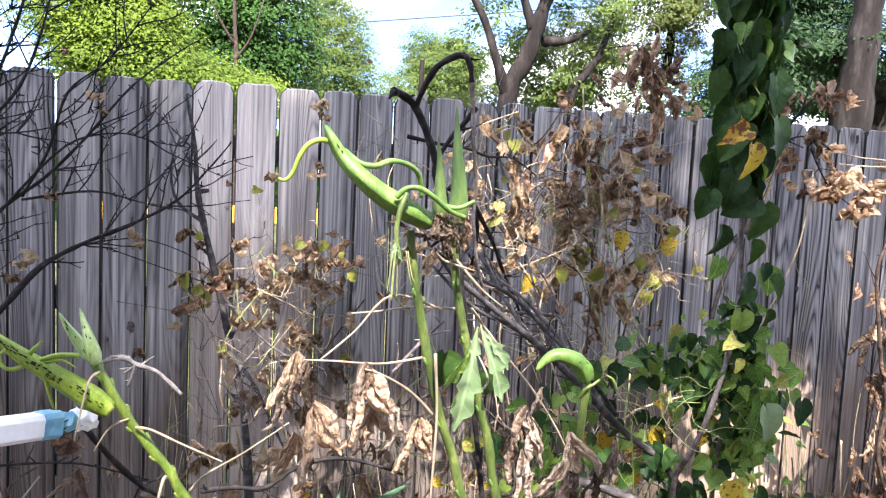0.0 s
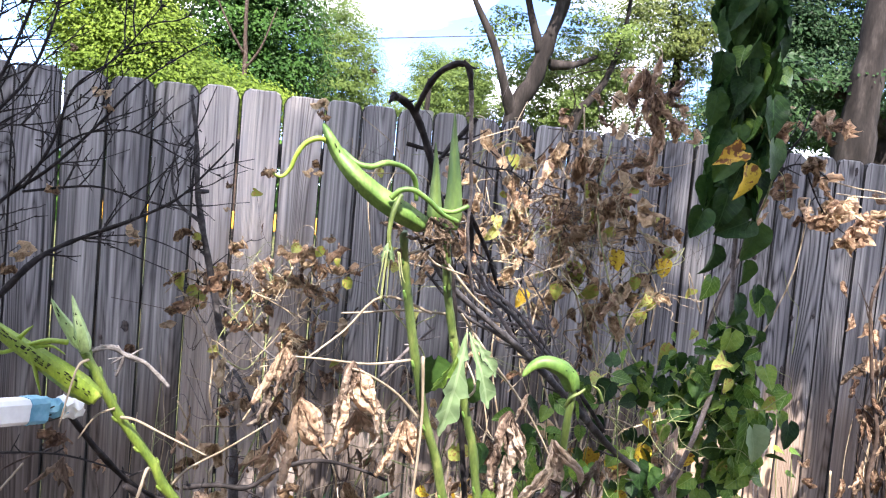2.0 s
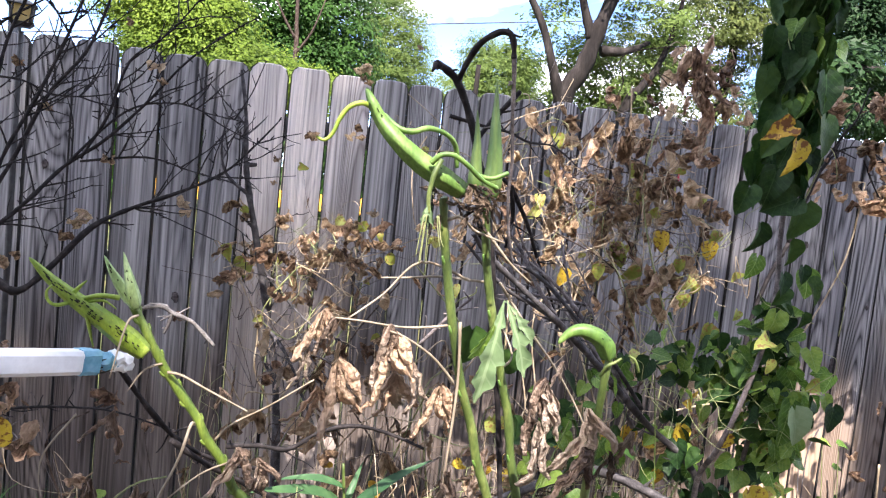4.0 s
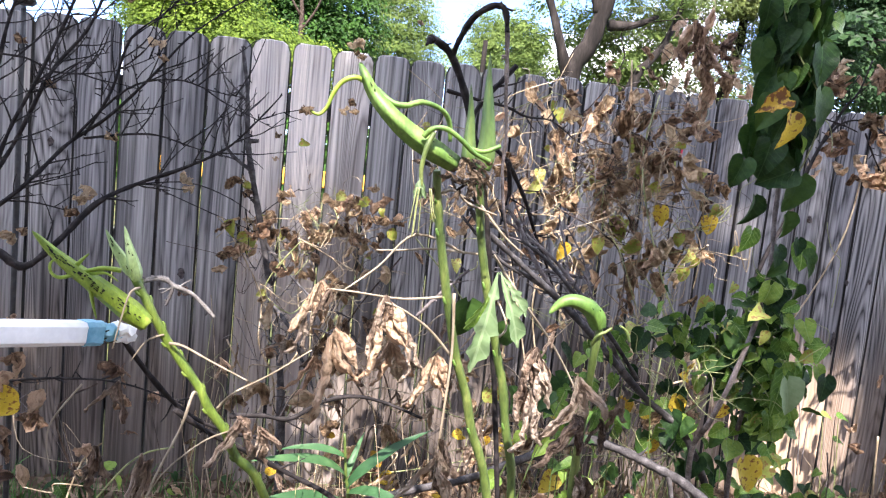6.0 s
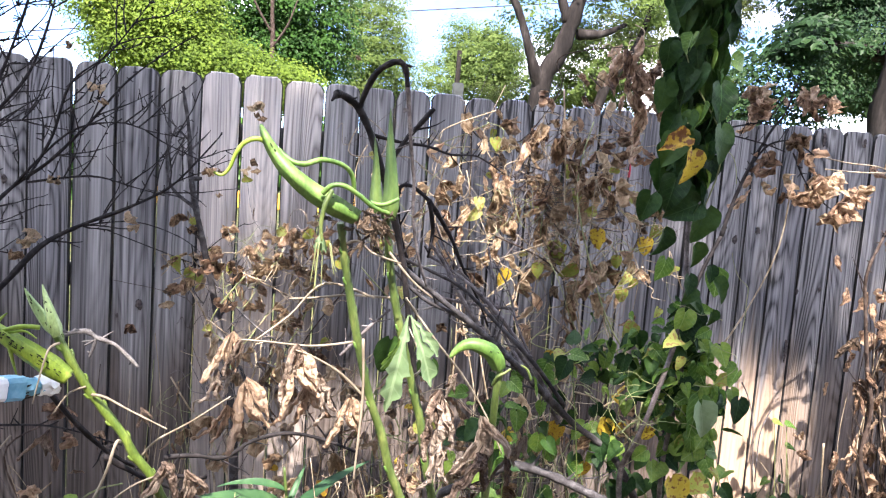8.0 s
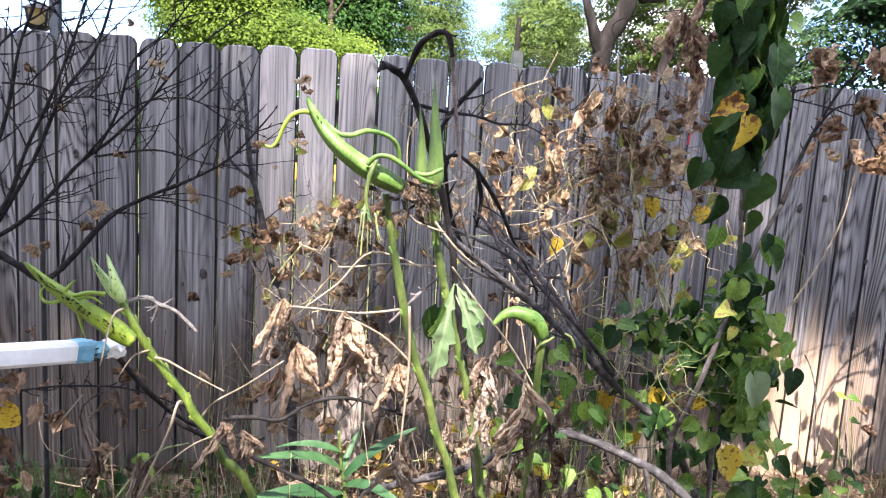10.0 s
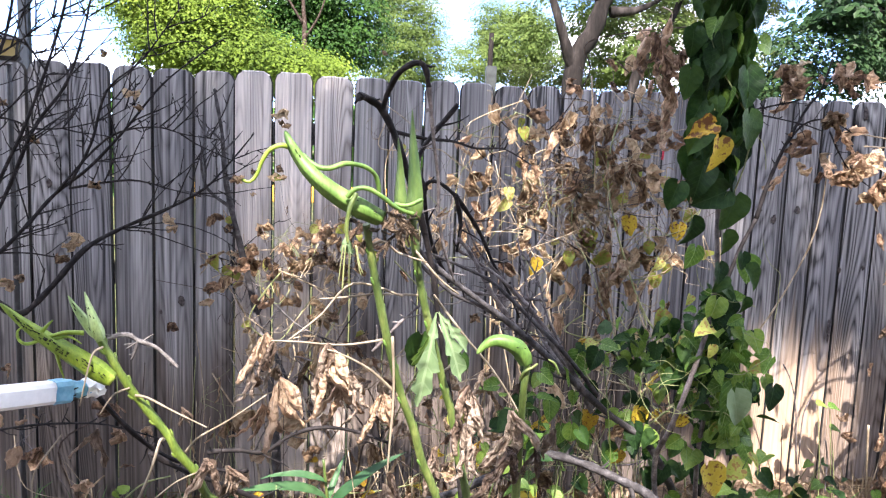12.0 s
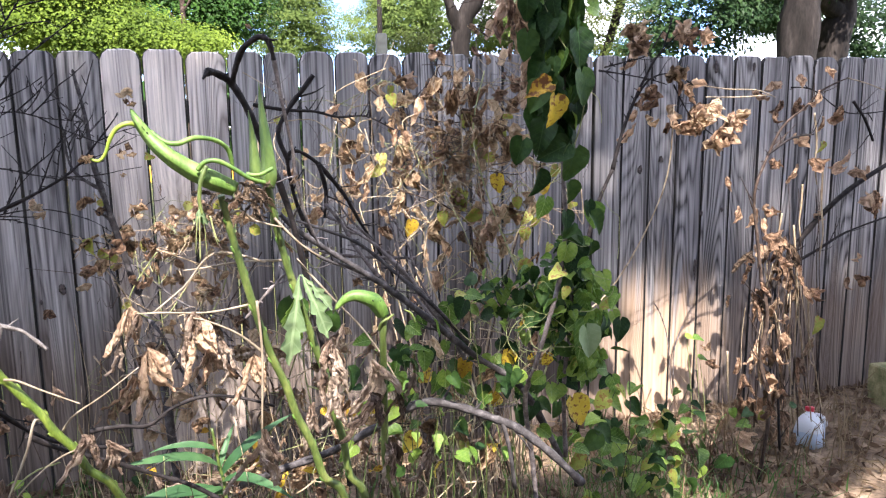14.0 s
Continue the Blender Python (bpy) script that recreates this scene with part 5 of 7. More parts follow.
        stalk("thread", [q, q + Vector((x * 0.5, 0, -0.03)), q + Vector((x * 0.9, 0, -rng.uniform(0.04, 0.07)))], 0.0009, 0.0006, TENDRIL, ob, "", 5)
    # withered husks round the crown
    for k in range(30):
        at = Vector((-0.080, 1.270, 1.230)) + Vector((rng.gauss(0, 0.022), rng.gauss(0, 0.02), rng.gauss(-0.008, 0.014)))
        hang("husk", rng.choice(HUSKS), ob, at, (rng.uniform(-1, 1), rng.uniform(-0.8, 0.8), rng.uniform(-1, 0.4)), (rng.uniform(-1, 1), -1, 0.5), rng.uniform(0.024, 0.044))
    for at, d in (((-0.258, 1.260, 1.385), (-0.3, 0, 0.6)), ((-0.252, 1.260, 1.389), (0.5, 0, 0.6)), ((-0.254, 1.260, 1.379), (-0.2, -0.3, -0.6)), ((-0.249, 1.260, 1.377), (0.4, 0, -0.8)), ((-0.309, 1.250, 1.293), (-1, 0, 0.2)), ((-0.316, 1.250, 1.294), (-0.6, 0, -0.5)), ((-0.268, 1.250, 1.302), (0.5, 0, -1)), ((-0.260, 1.250, 1.310), (0.9, 0, 0.2)), ((-0.253, 1.250, 1.302), (0.4, 0, -1))):
        hang("husk", rng.choice(DRY), ob, at, d, (0, -1, 0.3), 0.021)
    # leaf stalks that have lost their green
    stalk("leaf_stalk", [(-0.093, 1.300, 1.042), (-0.158, 1.280, 1.038), (-0.229, 1.270, 1.045), (-0.277, 1.270, 1.047)], 0.0022, 0.0011, PALESTALK, ob)
    stalk("leaf_stalk", [(-0.033, 1.360, 1.104), (-0.106, 1.340, 1.109), (-0.162, 1.330, 1.104), (-0.199, 1.330, 1.101)], 0.0024, 0.0012, PALESTALK, ob)
    stalk("leaf_stalk", [(-0.064, 1.330, 1.108), (-0.144, 1.300, 1.133), (-0.196, 1.300, 1.080), (-0.247, 1.280, 1.042)], 0.0024, 0.0012, PALESTALK, ob)
    stalk("leaf_stalk", [(-0.063, 1.310, 0.940), (-0.111, 1.290, 0.992), (-0.157, 1.270, 1.024), (-0.183, 1.270, 1.033)], 0.0026, 0.0013, PALESTALK, ob)
    stalk("leaf_stalk", [(-0.081, 1.280, 1.052), (-0.077, 1.270, 0.962), (-0.083, 1.260, 0.851), (-0.087, 1.260, 0.754)], 0.0026, 0.0013, PALESTALK, ob)
    stalk("leaf_stalk", [(-0.045, 1.330, 1.184), (-0.006, 1.320, 1.141), (0.029, 1.320, 1.114)], 0.0027, 0.0014, PALESTALK, ob)
    stalk("leaf_stalk", [(-0.009, 1.360, 1.105), (0.044, 1.360, 1.038), (0.103, 1.360, 0.969), (0.146, 1.350, 0.902), (0.176, 1.350, 0.840)], 0.0024, 0.0012, PALESTALK, ob)
    stalk("leaf_stalk", [(0.008, 1.370, 0.964), (0.030, 1.380, 0.987), (0.007, 1.420, 1.044)], 0.0024, 0.0012, PALESTALK, ob)
    stalk("leaf_stalk", [(-0.120, 1.280, 1.196), (-0.099, 1.270, 1.205), (-0.076, 1.270, 1.188), (-0.031, 1.270, 1.174)], 0.0027, 0.0014, PALESTALK, ob)
    # one wilted, still green, cut leaf
    crown = Vector((-0.004, 1.325, 1.083))
    for k, tip in enumerate(((-0.036, 1.300, 0.925), (0.044, 1.300, 0.972), (0.052, 1.310, 1.02))):
        d = Vector(tip) - crown
        hang("leaf_lobe", WILT[k % 3], ob, crown + Vector((0, 0.003 * k, 0)), d, (0.5 * d.x / d.length, -1, 0.3), d.length * 1.04, "limp pale green leaf lobe")
    for k, tip in enumerate(((-0.012, 1.35, 0.925), (-0.04, 1.35, 0.975))):
        d = Vector(tip) - crown
        hang("leaf_lobe", OKRALOBE[k], ob, crown + Vector((-0.004, 0.02, -0.03)), d, (0.4, -1, 0.3), d.length * 0.8, "green leaf lobe")
    hang("leaf", HEARTS[1], ob, (-0.016, 1.500, 0.998), (-0.1, 0.1, -1), (0.2, -1, 0.1), 0.075)
    hang("leaf", HEARTS[3], ob, (0.063, 1.500, 0.962), (-0.2, 0.1, -1), (-0.3, -1, 0.1), 0.06)
    # large dead leaves that hang on their stalks
    for px, d, s, k in (((-0.183, 1.270, 1.046), (-0.15, -0.1, -1), 0.125, 0), ((-0.178, 1.280, 1.030), (0.55, -0.2, -0.75), 0.13, 1), ((-0.147, 1.300, 0.988), (0.7, 0, -0.35), 0.10, 2), ((-0.167, 1.310, 0.961), (-0.1, 0.2, -1), 0.11, 3),
                        ((-0.263, 1.260, 1.050), (-0.65, -0.1, -0.4), 0.075, 5), ((-0.277, 1.270, 1.056), (-0.4, 0, -0.9), 0.10, 6), ((-0.296, 1.260, 1.004), (-0.2, 0, -1), 0.07, 7),
                        ((-0.252, 1.250, 0.99), (0.5, -0.1, -1), 0.13, 1),
                        ((-0.278, 1.250, 0.949), (-0.25, 0, -1), 0.085, 3), ((-0.091, 1.320, 0.946), (0.0, 0, -1), 0.11, 6)):
        me = (DEAD_BROWN if k in (1, 3, 6) else DEAD)[k % 5]
        hang("dead_leaf", me, ob, px, (d[0] * 0.45, d[1], -1), (rng.uniform(-0.5, 0.5), -1, 0), s * 0.86, "large crumpled dead leaf")


def toothed(t):
    """Half width of a cut okra lobe with three coarse teeth a side."""
    return 0.1 * math.sin(math.pi * (0.06 + 0.93 * t) ** 1.7) ** 0.8 * (0.55 + 0.95 * ((t * 3.4 + 0.1) % 1.0)) + 0.004


WILT = [leaf_mesh("wilted_lobe", WILTLEAF, s + 200, toothed, 30, 8, 0.3, 0.45, 0.04, 0.3) for s in range(3)]
OKRALOBE = [leaf_mesh("okra_lobe", YOUNGLEAF, s + 210, toothed, 30, 8, 0.25, 0.45, 0.04, 0.3) for s in range(2)]
main_okra()


def side_okra():
    rng = random.Random(41)
    base = Vector((-0.220, 1.420, 0.341))
    base.z = -0.04
    ob = thing("okra_plant", base, "leaning okra stem with one scarred pale green pod", "plant", "okra plants")
    s1 = [base, (-0.320, 1.420, 0.583), (-0.391, 1.410, 0.730), (-0.437, 1.400, 0.813), (-0.473, 1.390, 0.875), (-0.504, 1.380, 0.923), (-0.527, 1.370, 0.969), (-0.545, 1.370, 1.003), (-0.558, 1.370, 1.024)]
    s1 = kinked(s1, 0.002, 3)
    stalk("stem", s1, 0.008, 0.0062, LIMESTEM, ob)
    node_rings(s1, 0.0066, ob, LIMESTEM, 5)
    pod("pod", [(-0.530, 1.350, 0.957), (-0.561, 1.340, 0.984), (-0.596, 1.330, 1.013), (-0.633, 1.330, 1.038), (-0.662, 1.330, 1.061), (-0.689, 1.330, 1.087)], 0.0138, PALEPOD, ob, "large ridged yellow-green okra pod with black scars", 60, 5, 0.6, 0.3)
    pod("bud", [(-0.556, 1.360, 1.028), (-0.576, 1.360, 1.056), (-0.589, 1.360, 1.076), (-0.599, 1.360, 1.095)], 0.0082, BUDSKIN, ob, "young pale pod with a pointed tip", 5, 6)
    pod("bud", [(-0.551, 1.360, 1.022), (-0.556, 1.350, 1.052), (-0.563, 1.350, 1.077), (-0.570, 1.350, 1.103)], 0.0095, BUDSKIN, ob, "young pale pod with a pointed tip", 5, 7)
    stalk("bract", [(-0.569, 1.340, 1.038), (-0.592, 1.330, 1.041), (-0.620, 1.330, 1.033), (-0.644, 1.320, 1.025), (-0.657, 1.320, 1.030), (-0.660, 1.320, 1.043), (-0.653, 1.320, 1.052)], 0.004, 0.0016, PALEPOD, ob)
    stalk("bract", [(-0.628, 1.330, 1.042), (-0.619, 1.330, 1.053), (-0.611, 1.330, 1.061)], 0.004, 0.001, PALEPOD, ob)
    stalk("bract", [(-0.609, 1.330, 1.031), (-0.587, 1.330, 1.034), (-0.569, 1.330, 1.023)], 0.003, 0.001, PALEPOD, ob)
    stalk("bract", [(-0.609, 1.330, 1.017), (-0.603, 1.330, 0.989), (-0.597, 1.330, 0.966)], 0.0035, 0.001, PALEPOD, ob)
    for pts, r in (([(-0.544, 1.350, 1.012), (-0.551, 1.330, 1.009), (-0.557, 1.320, 0.984), (-0.567, 1.310, 0.928)], 0.0028), ([(-0.500, 1.370, 0.925), (-0.477, 1.360, 0.924), (-0.435, 1.340, 0.910), (-0.375, 1.320, 0.888)], 0.003), ([(-0.458, 1.380, 0.844), (-0.460, 1.360, 0.847), (-0.471, 1.340, 0.801), (-0.500, 1.320, 0.730), (-0.514, 1.300, 0.680)], 0.0036),
                   ([(-0.427, 1.400, 0.813), (-0.401, 1.380, 0.847), (-0.346, 1.360, 0.886), (-0.283, 1.340, 0.936)], 0.0028), ([(-0.509, 1.370, 0.938), (-0.532, 1.360, 0.929), (-0.551, 1.350, 0.899)], 0.0024), ([(-0.649, 1.450, 0.826), (-0.686, 1.430, 0.770), (-0.689, 1.420, 0.732), (-0.684, 1.420, 0.702)], 0.0022), ([(-0.405, 1.400, 0.777), (-0.444, 1.380, 0.764), (-0.495, 1.360, 0.721), (-0.521, 1.350, 0.674)], 0.0022)):
        stalk("leaf_stalk", pts, r * 0.8, r * 0.4, PALESTALK, ob)
    for px, d, s, k in (((-0.391, 1.380, 0.817), (-0.05, -0.1, -1), 0.115, 4), ((-0.416, 1.340, 0.916), (0.3, 0, -1), 0.045, 3), ((-0.607, 1.500, 0.820), (-0.3, 0, -1), 0.09, 5),
                        ((-0.612, 1.420, 0.733), (0.05, 0, -1), 0.10, 7), ((-0.554, 1.460, 0.705), (-0.05, 0, -1), 0.11, 2), ((-0.542, 1.460, 0.700), (-0.25, 0, -1), 0.10, 6), ((-0.354, 1.420, 0.780), (0.1, 0, -1), 0.1, 3)):
        hang("dead_leaf", DEAD[k % 8], ob, px, (d[0] * 0.45, d[1], -1), (rng.uniform(-0.5, 0.5), -1, 0), s, "large crumpled dead leaf")
    for px in ((-0.702, 1.300, 0.907), (-0.708, 1.300, 0.860), (-0.686, 1.300, 0.880), (-0.705, 1.300, 0.804), (-0.717, 1.300, 0.766), (-0.699, 1.300, 0.737)):
        for k in range(2):
            hang("dead_leaf", rng.choice(CURL_RUST + RUST + YELLOW_HEARTS), ob, Vector(px) + Vector((rng.gauss(0, 0.012), rng.gauss(0, 0.015), rng.gauss(0, 0.02))), (rng.uniform(-0.4, 0.4), 0, -1), (0.2, -1, 0), rng.uniform(0.035, 0.06))


side_okra()


def hooked_okra():
    rng = random.Random(51)
    base = Vector((0.202, 1.250, 0.075))
    base.z = -0.04
    ob = thing("okra_plant", base, "short okra stem with one hooked green pod", "plant", "okra plants")
    s1 = [base, (0.148, 1.240, 0.628), (0.122, 1.230, 0.752), (0.119, 1.220, 0.862), (0.118, 1.210, 0.940), (0.117, 1.200, 0.998), (0.120, 1.200, 1.025), (0.119, 1.200, 1.034)]
    stalk("stem", s1, 0.0075, 0.005, OKRASTEM, ob)
    pod("pod", [(0.119, 1.200, 1.032), (0.108, 1.195, 1.054), (0.091, 1.190, 1.065), (0.071, 1.190, 1.070), (0.054, 1.190, 1.064), (0.040, 1.190, 1.049)], 0.0118, PODSKIN, ob, "hooked pale green okra pod", 2, 8, 0.5)
    stalk("flower_stalk", [(0.111, 1.200, 1.007), (0.114, 1.190, 1.022), (0.126, 1.190, 1.029), (0.134, 1.190, 1.035)], 0.0026, 0.002, OKRASTEM, ob)
    stalk("leaf_stalk", [(0.176, 1.220, 1.010), (0.169, 1.220, 1.026), (0.158, 1.220, 1.033)], 0.0022, 0.0014, OKRASTEM, ob)
    for px, d, s, k in (((0.029, 1.200, 1.000), (-0.1, 0, -1), 0.125, 0), ((0.035, 1.200, 0.987), (0.35, 0, -1), 0.12, 1), ((0.028, 1.200, 0.933), (0.35, 0, -0.8), 0.1, 2), ((0.050, 1.200, 1.023), (-0.15, 0, -1), 0.045, 6), ((0.106, 1.200, 0.957), (-0.1, 0, -1), 0.13, 3), ((0.091, 1.180, 0.915), (-0.2, 0, -1), 0.11, 4)):
        hang("dead_leaf", DEAD[k % 8], ob, px, (d[0] * 0.45, d[1], -1), (rng.uniform(-0.5, 0.5), -1, 0), s, "large crumpled dead leaf")
    for px, d, s, k in (
                        ((0.138, 1.200, 0.899), (0.0, 0, -1), 0.065, 5), ((0.170, 1.200, 0.927), (-0.5, 0, -1), 0.06, 7), ((0.126, 1.220, 0.806), (-0.3, 0, -1), 0.08, 1), ((0.135, 1.220, 0.801), (0.2, 0, -1), 0.09, 0), ((0.221, 1.300, 0.754), (-0.8, 0, -0.5), 0.09, 2), ((0.211, 1.300, 0.748), (-0.4, 0, -1), 0.08, 6),
                        ((-0.091, 1.240, 0.826), (0.05, 0, -1), 0.11, 5), ((-0.077, 1.260, 0.832), (0.3, 0, -1), 0.11, 7), ((0.003, 1.420, 0.809), (0.2, 0, -1), 0.11, 6)):
        hang("dead_leaf", DEAD[k % 8], ob, px, (d[0] * 0.45, d[1], -1), (rng.uniform(-0.5, 0.5), -1, 0), s, "large crumpled dead leaf")


hooked_okra()


# ---- dried climbing vines along the fence ----
def dried_vine(name, label, boxes, seed, depth, count, tints, size=(0.03, 0.06), lines=14, rooted=None, on_line=0.35, deep=0.10):
    """Wiry stems that wander through a few patches (centre, spread x, spread z) with shrivelled leaves."""
    rng = random.Random(seed)
    c0 = Vector(boxes[0][0])
    root = rooted or (c0.x, depth)
    ob = thing(name, (*root, ground_z(*root)), label, "vine")

    def spot():
        c, sx, sz = rng.choice(boxes)
        return Vector((c[0] + rng.gauss(0, sx), depth + rng.gauss(0, deep), max(0.05, c[2] + rng.gauss(0, sz))))
    lines_made = []
    fx, fy = rooted or (c0.x, depth)
    foot = Vector((fx, fy, ground_z(fx, fy) - 0.02))
    for k in range(lines):
        a = foot + Vector((rng.gauss(0, 0.15), rng.gauss(0, 0.08), 0)) if k < 4 else spot()
        b = spot()
        d = (b - a)
        q = [a]
        for j in range(1, 7):
            q.append(a + d * j / 6 + Vector((rng.gauss(0, 0.05), rng.gauss(0, 0.04), rng.gauss(0, 0.05) - 0.04 * math.sin(math.pi * j / 6))))
        bm = bmesh.new()
        r = rng.choice((0.0008, 0.0011, 0.0015, 0.0022)) if k >= 4 else 0.0042
        line = tube(bm, q, r, r * 0.5, 5, 5, 0.2)
        for m in range(2):
            i = rng.randint(2, len(line) - 2)
            g = Vector((rng.uniform(-1, 1), rng.uniform(-0.7, 0.7), rng.uniform(-0.8, 0.9))).normalized() * rng.uniform(0.04, 0.13)
            curl = Vector((rng.uniform(-0.03, 0.03), 0, rng.uniform(-0.04, 0.02)))
            tube(bm, [line[i], line[i] + g * 0.4 + curl, line[i] + g * 0.8 - curl * 0.4, line[i] + g + curl], r * 0.55, r * 0.3, 4, 4)
        stems("stem", bm, (STALK, BROWNBARK, STALK, TENDRIL, GREYBARK, STALK)[k % 6], ob)
        lines_made.append(line)
    for k in range(count):
        if rng.random() < on_line:
            at = rng.choice(rng.choice(lines_made))
            if at.z < 0.35:
                at = spot()
        else:
            at = spot()
        for j in range(rng.choice((1, 1, 2))):
            me = rng.choice(rng.choice(tints))
            small = 0.72 if me in YELLOW_HEARTS or me in LIME_HEARTS else 1.0
            hang("leaf", me, ob, at + Vector((rng.gauss(0, 0.012), rng.gauss(0, 0.012), rng.gauss(0, 0.012))), (rng.uniform(-0.8, 0.8), rng.uniform(-0.6, 0.6), -1 + rng.uniform(0, 0.7)),
                 (rng.uniform(-0.7, 0.7), -1, rng.uniform(-0.3, 0.5)), rng.uniform(*size) * small)
    return ob


B, Y, L_, C, R = DRY, YELLOW_HEARTS, LIME_HEARTS, CURL, CURL_RUST
dried_vine("dried_vine", "tangled dried vine with curled tan leaves by the fence", [((-0.32, 2.2, 1.06), 0.06, 0.05), ((-0.22, 2.2, 1.11), 0.05, 0.05), ((-0.30, 2.25, 0.970), 0.13, 0.09), ((-0.177, 2.2, 1.04), 0.05, 0.06), ((-0.46, 2.3, 0.98), 0.07, 0.06), ((-0.235, 2.2, 0.867), 0.14, 0.10)],
           61, 2.25, 84, [C, C, B, B, RUST, R, DRYLONG, L_], (0.034, 0.072), 26)
middle_vine = dried_vine("dried_vine", "dried climbing vine with brown leaves and a few yellow ones", [((0.544, 2.200, 1.211), 0.12, 0.10), ((0.630, 2.200, 1.017), 0.12, 0.10), ((0.407, 2.200, 1.057), 0.14, 0.14), ((0.694, 2.200, 1.218), 0.10, 0.10), ((0.525, 2.200, 0.861), 0.12, 0.08), ((0.309, 2.200, 1.247), 0.10, 0.10), ((0.45, 2.2, 1.41), 0.07, 0.04), ((0.60, 2.2, 1.36), 0.07, 0.05), ((0.55, 2.2, 1.26), 0.08, 0.06)],
           62, 2.22, 150, [C, C, C, R, R, B, B, DRYLONG, L_], (0.04, 0.088), 66)
top_vine = dried_vine("dried_vine", "dried vine with shrivelled rust-brown leaves along the fence top", [((0.521, 2.300, 1.437), 0.06, 0.06), ((0.728, 2.250, 1.576), 0.05, 0.10), ((0.745, 2.250, 1.44), 0.03, 0.08), ((0.66, 2.250, 1.64), 0.05, 0.06), ((0.804, 2.250, 1.661), 0.04, 0.06), ((0.60, 2.300, 1.429), 0.10, 0.08)],
           63, 2.28, 44, [R, R, RUST, C], (0.045, 0.08), 16, (0.62, 2.0))


def hung_leaves(ob, places, kinds, size, seed, label=""):
    """Single leaves that hang clear of the tangle, each on a thin stalk."""
    rng = random.Random(seed)
    for at in places:
        at = Vector(at)
        hang("leaf", rng.choice(kinds), ob, at, (rng.uniform(-0.35, 0.35), rng.uniform(-0.3, 0.1), -1), (rng.uniform(-0.7, 0.7), -1, 0.1), rng.uniform(*size), label)
        stalk("leaf_stalk", [at, at + Vector((rng.gauss(0, 0.012), 0.02, 0.03)), at + Vector((rng.gauss(0, 0.03), 0.06, rng.uniform(0.02, 0.06)))], 0.0013, 0.0016, STALK, ob, "", 5)


hung_leaves(middle_vine, ((0.225, 2.2, 1.49), (0.289, 2.2, 1.42), (0.318, 2.2, 1.36), (0.355, 2.2, 1.325), (0.454, 2.2, 1.48), (0.508, 2.2, 1.43), (0.563, 2.2, 1.445), (0.464, 2.2, 1.285), (0.545, 2.2, 1.3), (0.593, 2.2, 1.31), (0.351, 2.2, 1.265), (0.233, 2.2, 1.315), (0.372, 2.2, 1.205), (0.343, 2.2, 1.15),
                          (0.521, 2.2, 1.11), (0.48, 2.2, 1.19), (0.41, 2.2, 0.98), (0.47, 2.2, 0.99), (0.60, 2.18, 1.03), (0.64, 2.18, 1.0), (0.46, 2.2, 0.88), (0.39, 2.2, 0.90)), CURL + CURL_RUST[:4], (0.055, 0.08), 5)
hung_leaves(middle_vine, ((0.629, 2.15, 1.185), (0.363, 2.15, 1.06), (0.523, 2.15, 0.83), (0.773, 2.15, 1.17)), YELLOW_HEARTS, (0.05, 0.06), 6, "yellowed vine leaf")
hung_leaves(middle_vine, ((0.501, 2.15, 1.145), (0.525, 2.15, 1.14), (0.515, 2.15, 1.12), (0.46, 2.15, 1.08), (0.693, 2.15, 1.115), (0.728, 2.15, 1.30), (0.745, 2.15, 1.05), (0.72, 2.15, 1.02)), LIME_HEARTS, (0.04, 0.052), 7, "pale yellow-green vine leaf")
hung_leaves(top_vine, ((0.685, 2.2, 1.705), (0.70, 2.2, 1.67), (0.716, 2.2, 1.64), (0.746, 2.2, 1.60), (0.73, 2.2, 1.57), (0.745, 2.2, 1.54), (0.744, 2.2, 1.48), (0.733, 2.2, 1.43), (0.802, 2.2, 1.69), (0.729, 2.2, 1.74), (0.66, 2.2, 1.69), (0.64, 2.2, 1.64), (0.76, 2.2, 1.66)), CURL_RUST, (0.075, 0.105), 8)
dried_vine("dried_vine", "clusters of dry curled brown leaves on wiry stems", [((1.193, 2.130, 1.482), 0.012, 0.012), ((1.242, 2.130, 1.452), 0.012, 0.012), ((1.073, 2.150, 1.369), 0.010, 0.016), ((1.180, 2.130, 1.341), 0.012, 0.012), ((1.222, 2.130, 1.367), 0.012, 0.012), ((1.264, 2.130, 1.323), 0.012, 0.014),
            ((1.291, 2.130, 1.384), 0.016, 0.01), ((1.344, 2.130, 1.286), 0.010, 0.008), ((1.415, 2.130, 1.362), 0.008, 0.01), ((1.227, 2.120, 1.631), 0.018, 0.01), ((1.059, 2.120, 1.595), 0.016, 0.016), ((1.216, 2.120, 1.629), 0.02, 0.012)],
           64, 2.13, 44, [R, R, RUST, B], (0.055, 0.088), 1, (0.55, 2.1), 0.0, 0.025)
branch, grain = dead_branch("vine_twig", "thin dark forked twigs holding the dry leaf clusters", (0.980, 2.100, 1.196), 27)
limb(branch, grain, BARK, 0.06, 0, [(0.980, 2.100, 1.196), (1.007, 2.100, 1.301), (1.061, 2.120, 1.411), (1.119, 2.130, 1.511), (1.155, 2.130, 1.561), (1.188, 2.140, 1.653)], 0.0065, 0.002, 8)
limb(branch, grain, BARK, 0.06, 0, [(1.052, 2.120, 1.390), (1.107, 2.120, 1.465), (1.193, 2.130, 1.482), (1.268, 2.130, 1.445)], 0.0035, 0.002, 4)
limb(branch, grain, BARK, 0.06, 0, [(0.928, 2.100, 1.489), (1.007, 2.110, 1.480), (1.107, 2.120, 1.465), (1.171, 2.130, 1.450)], 0.003, 0.0015, 4)
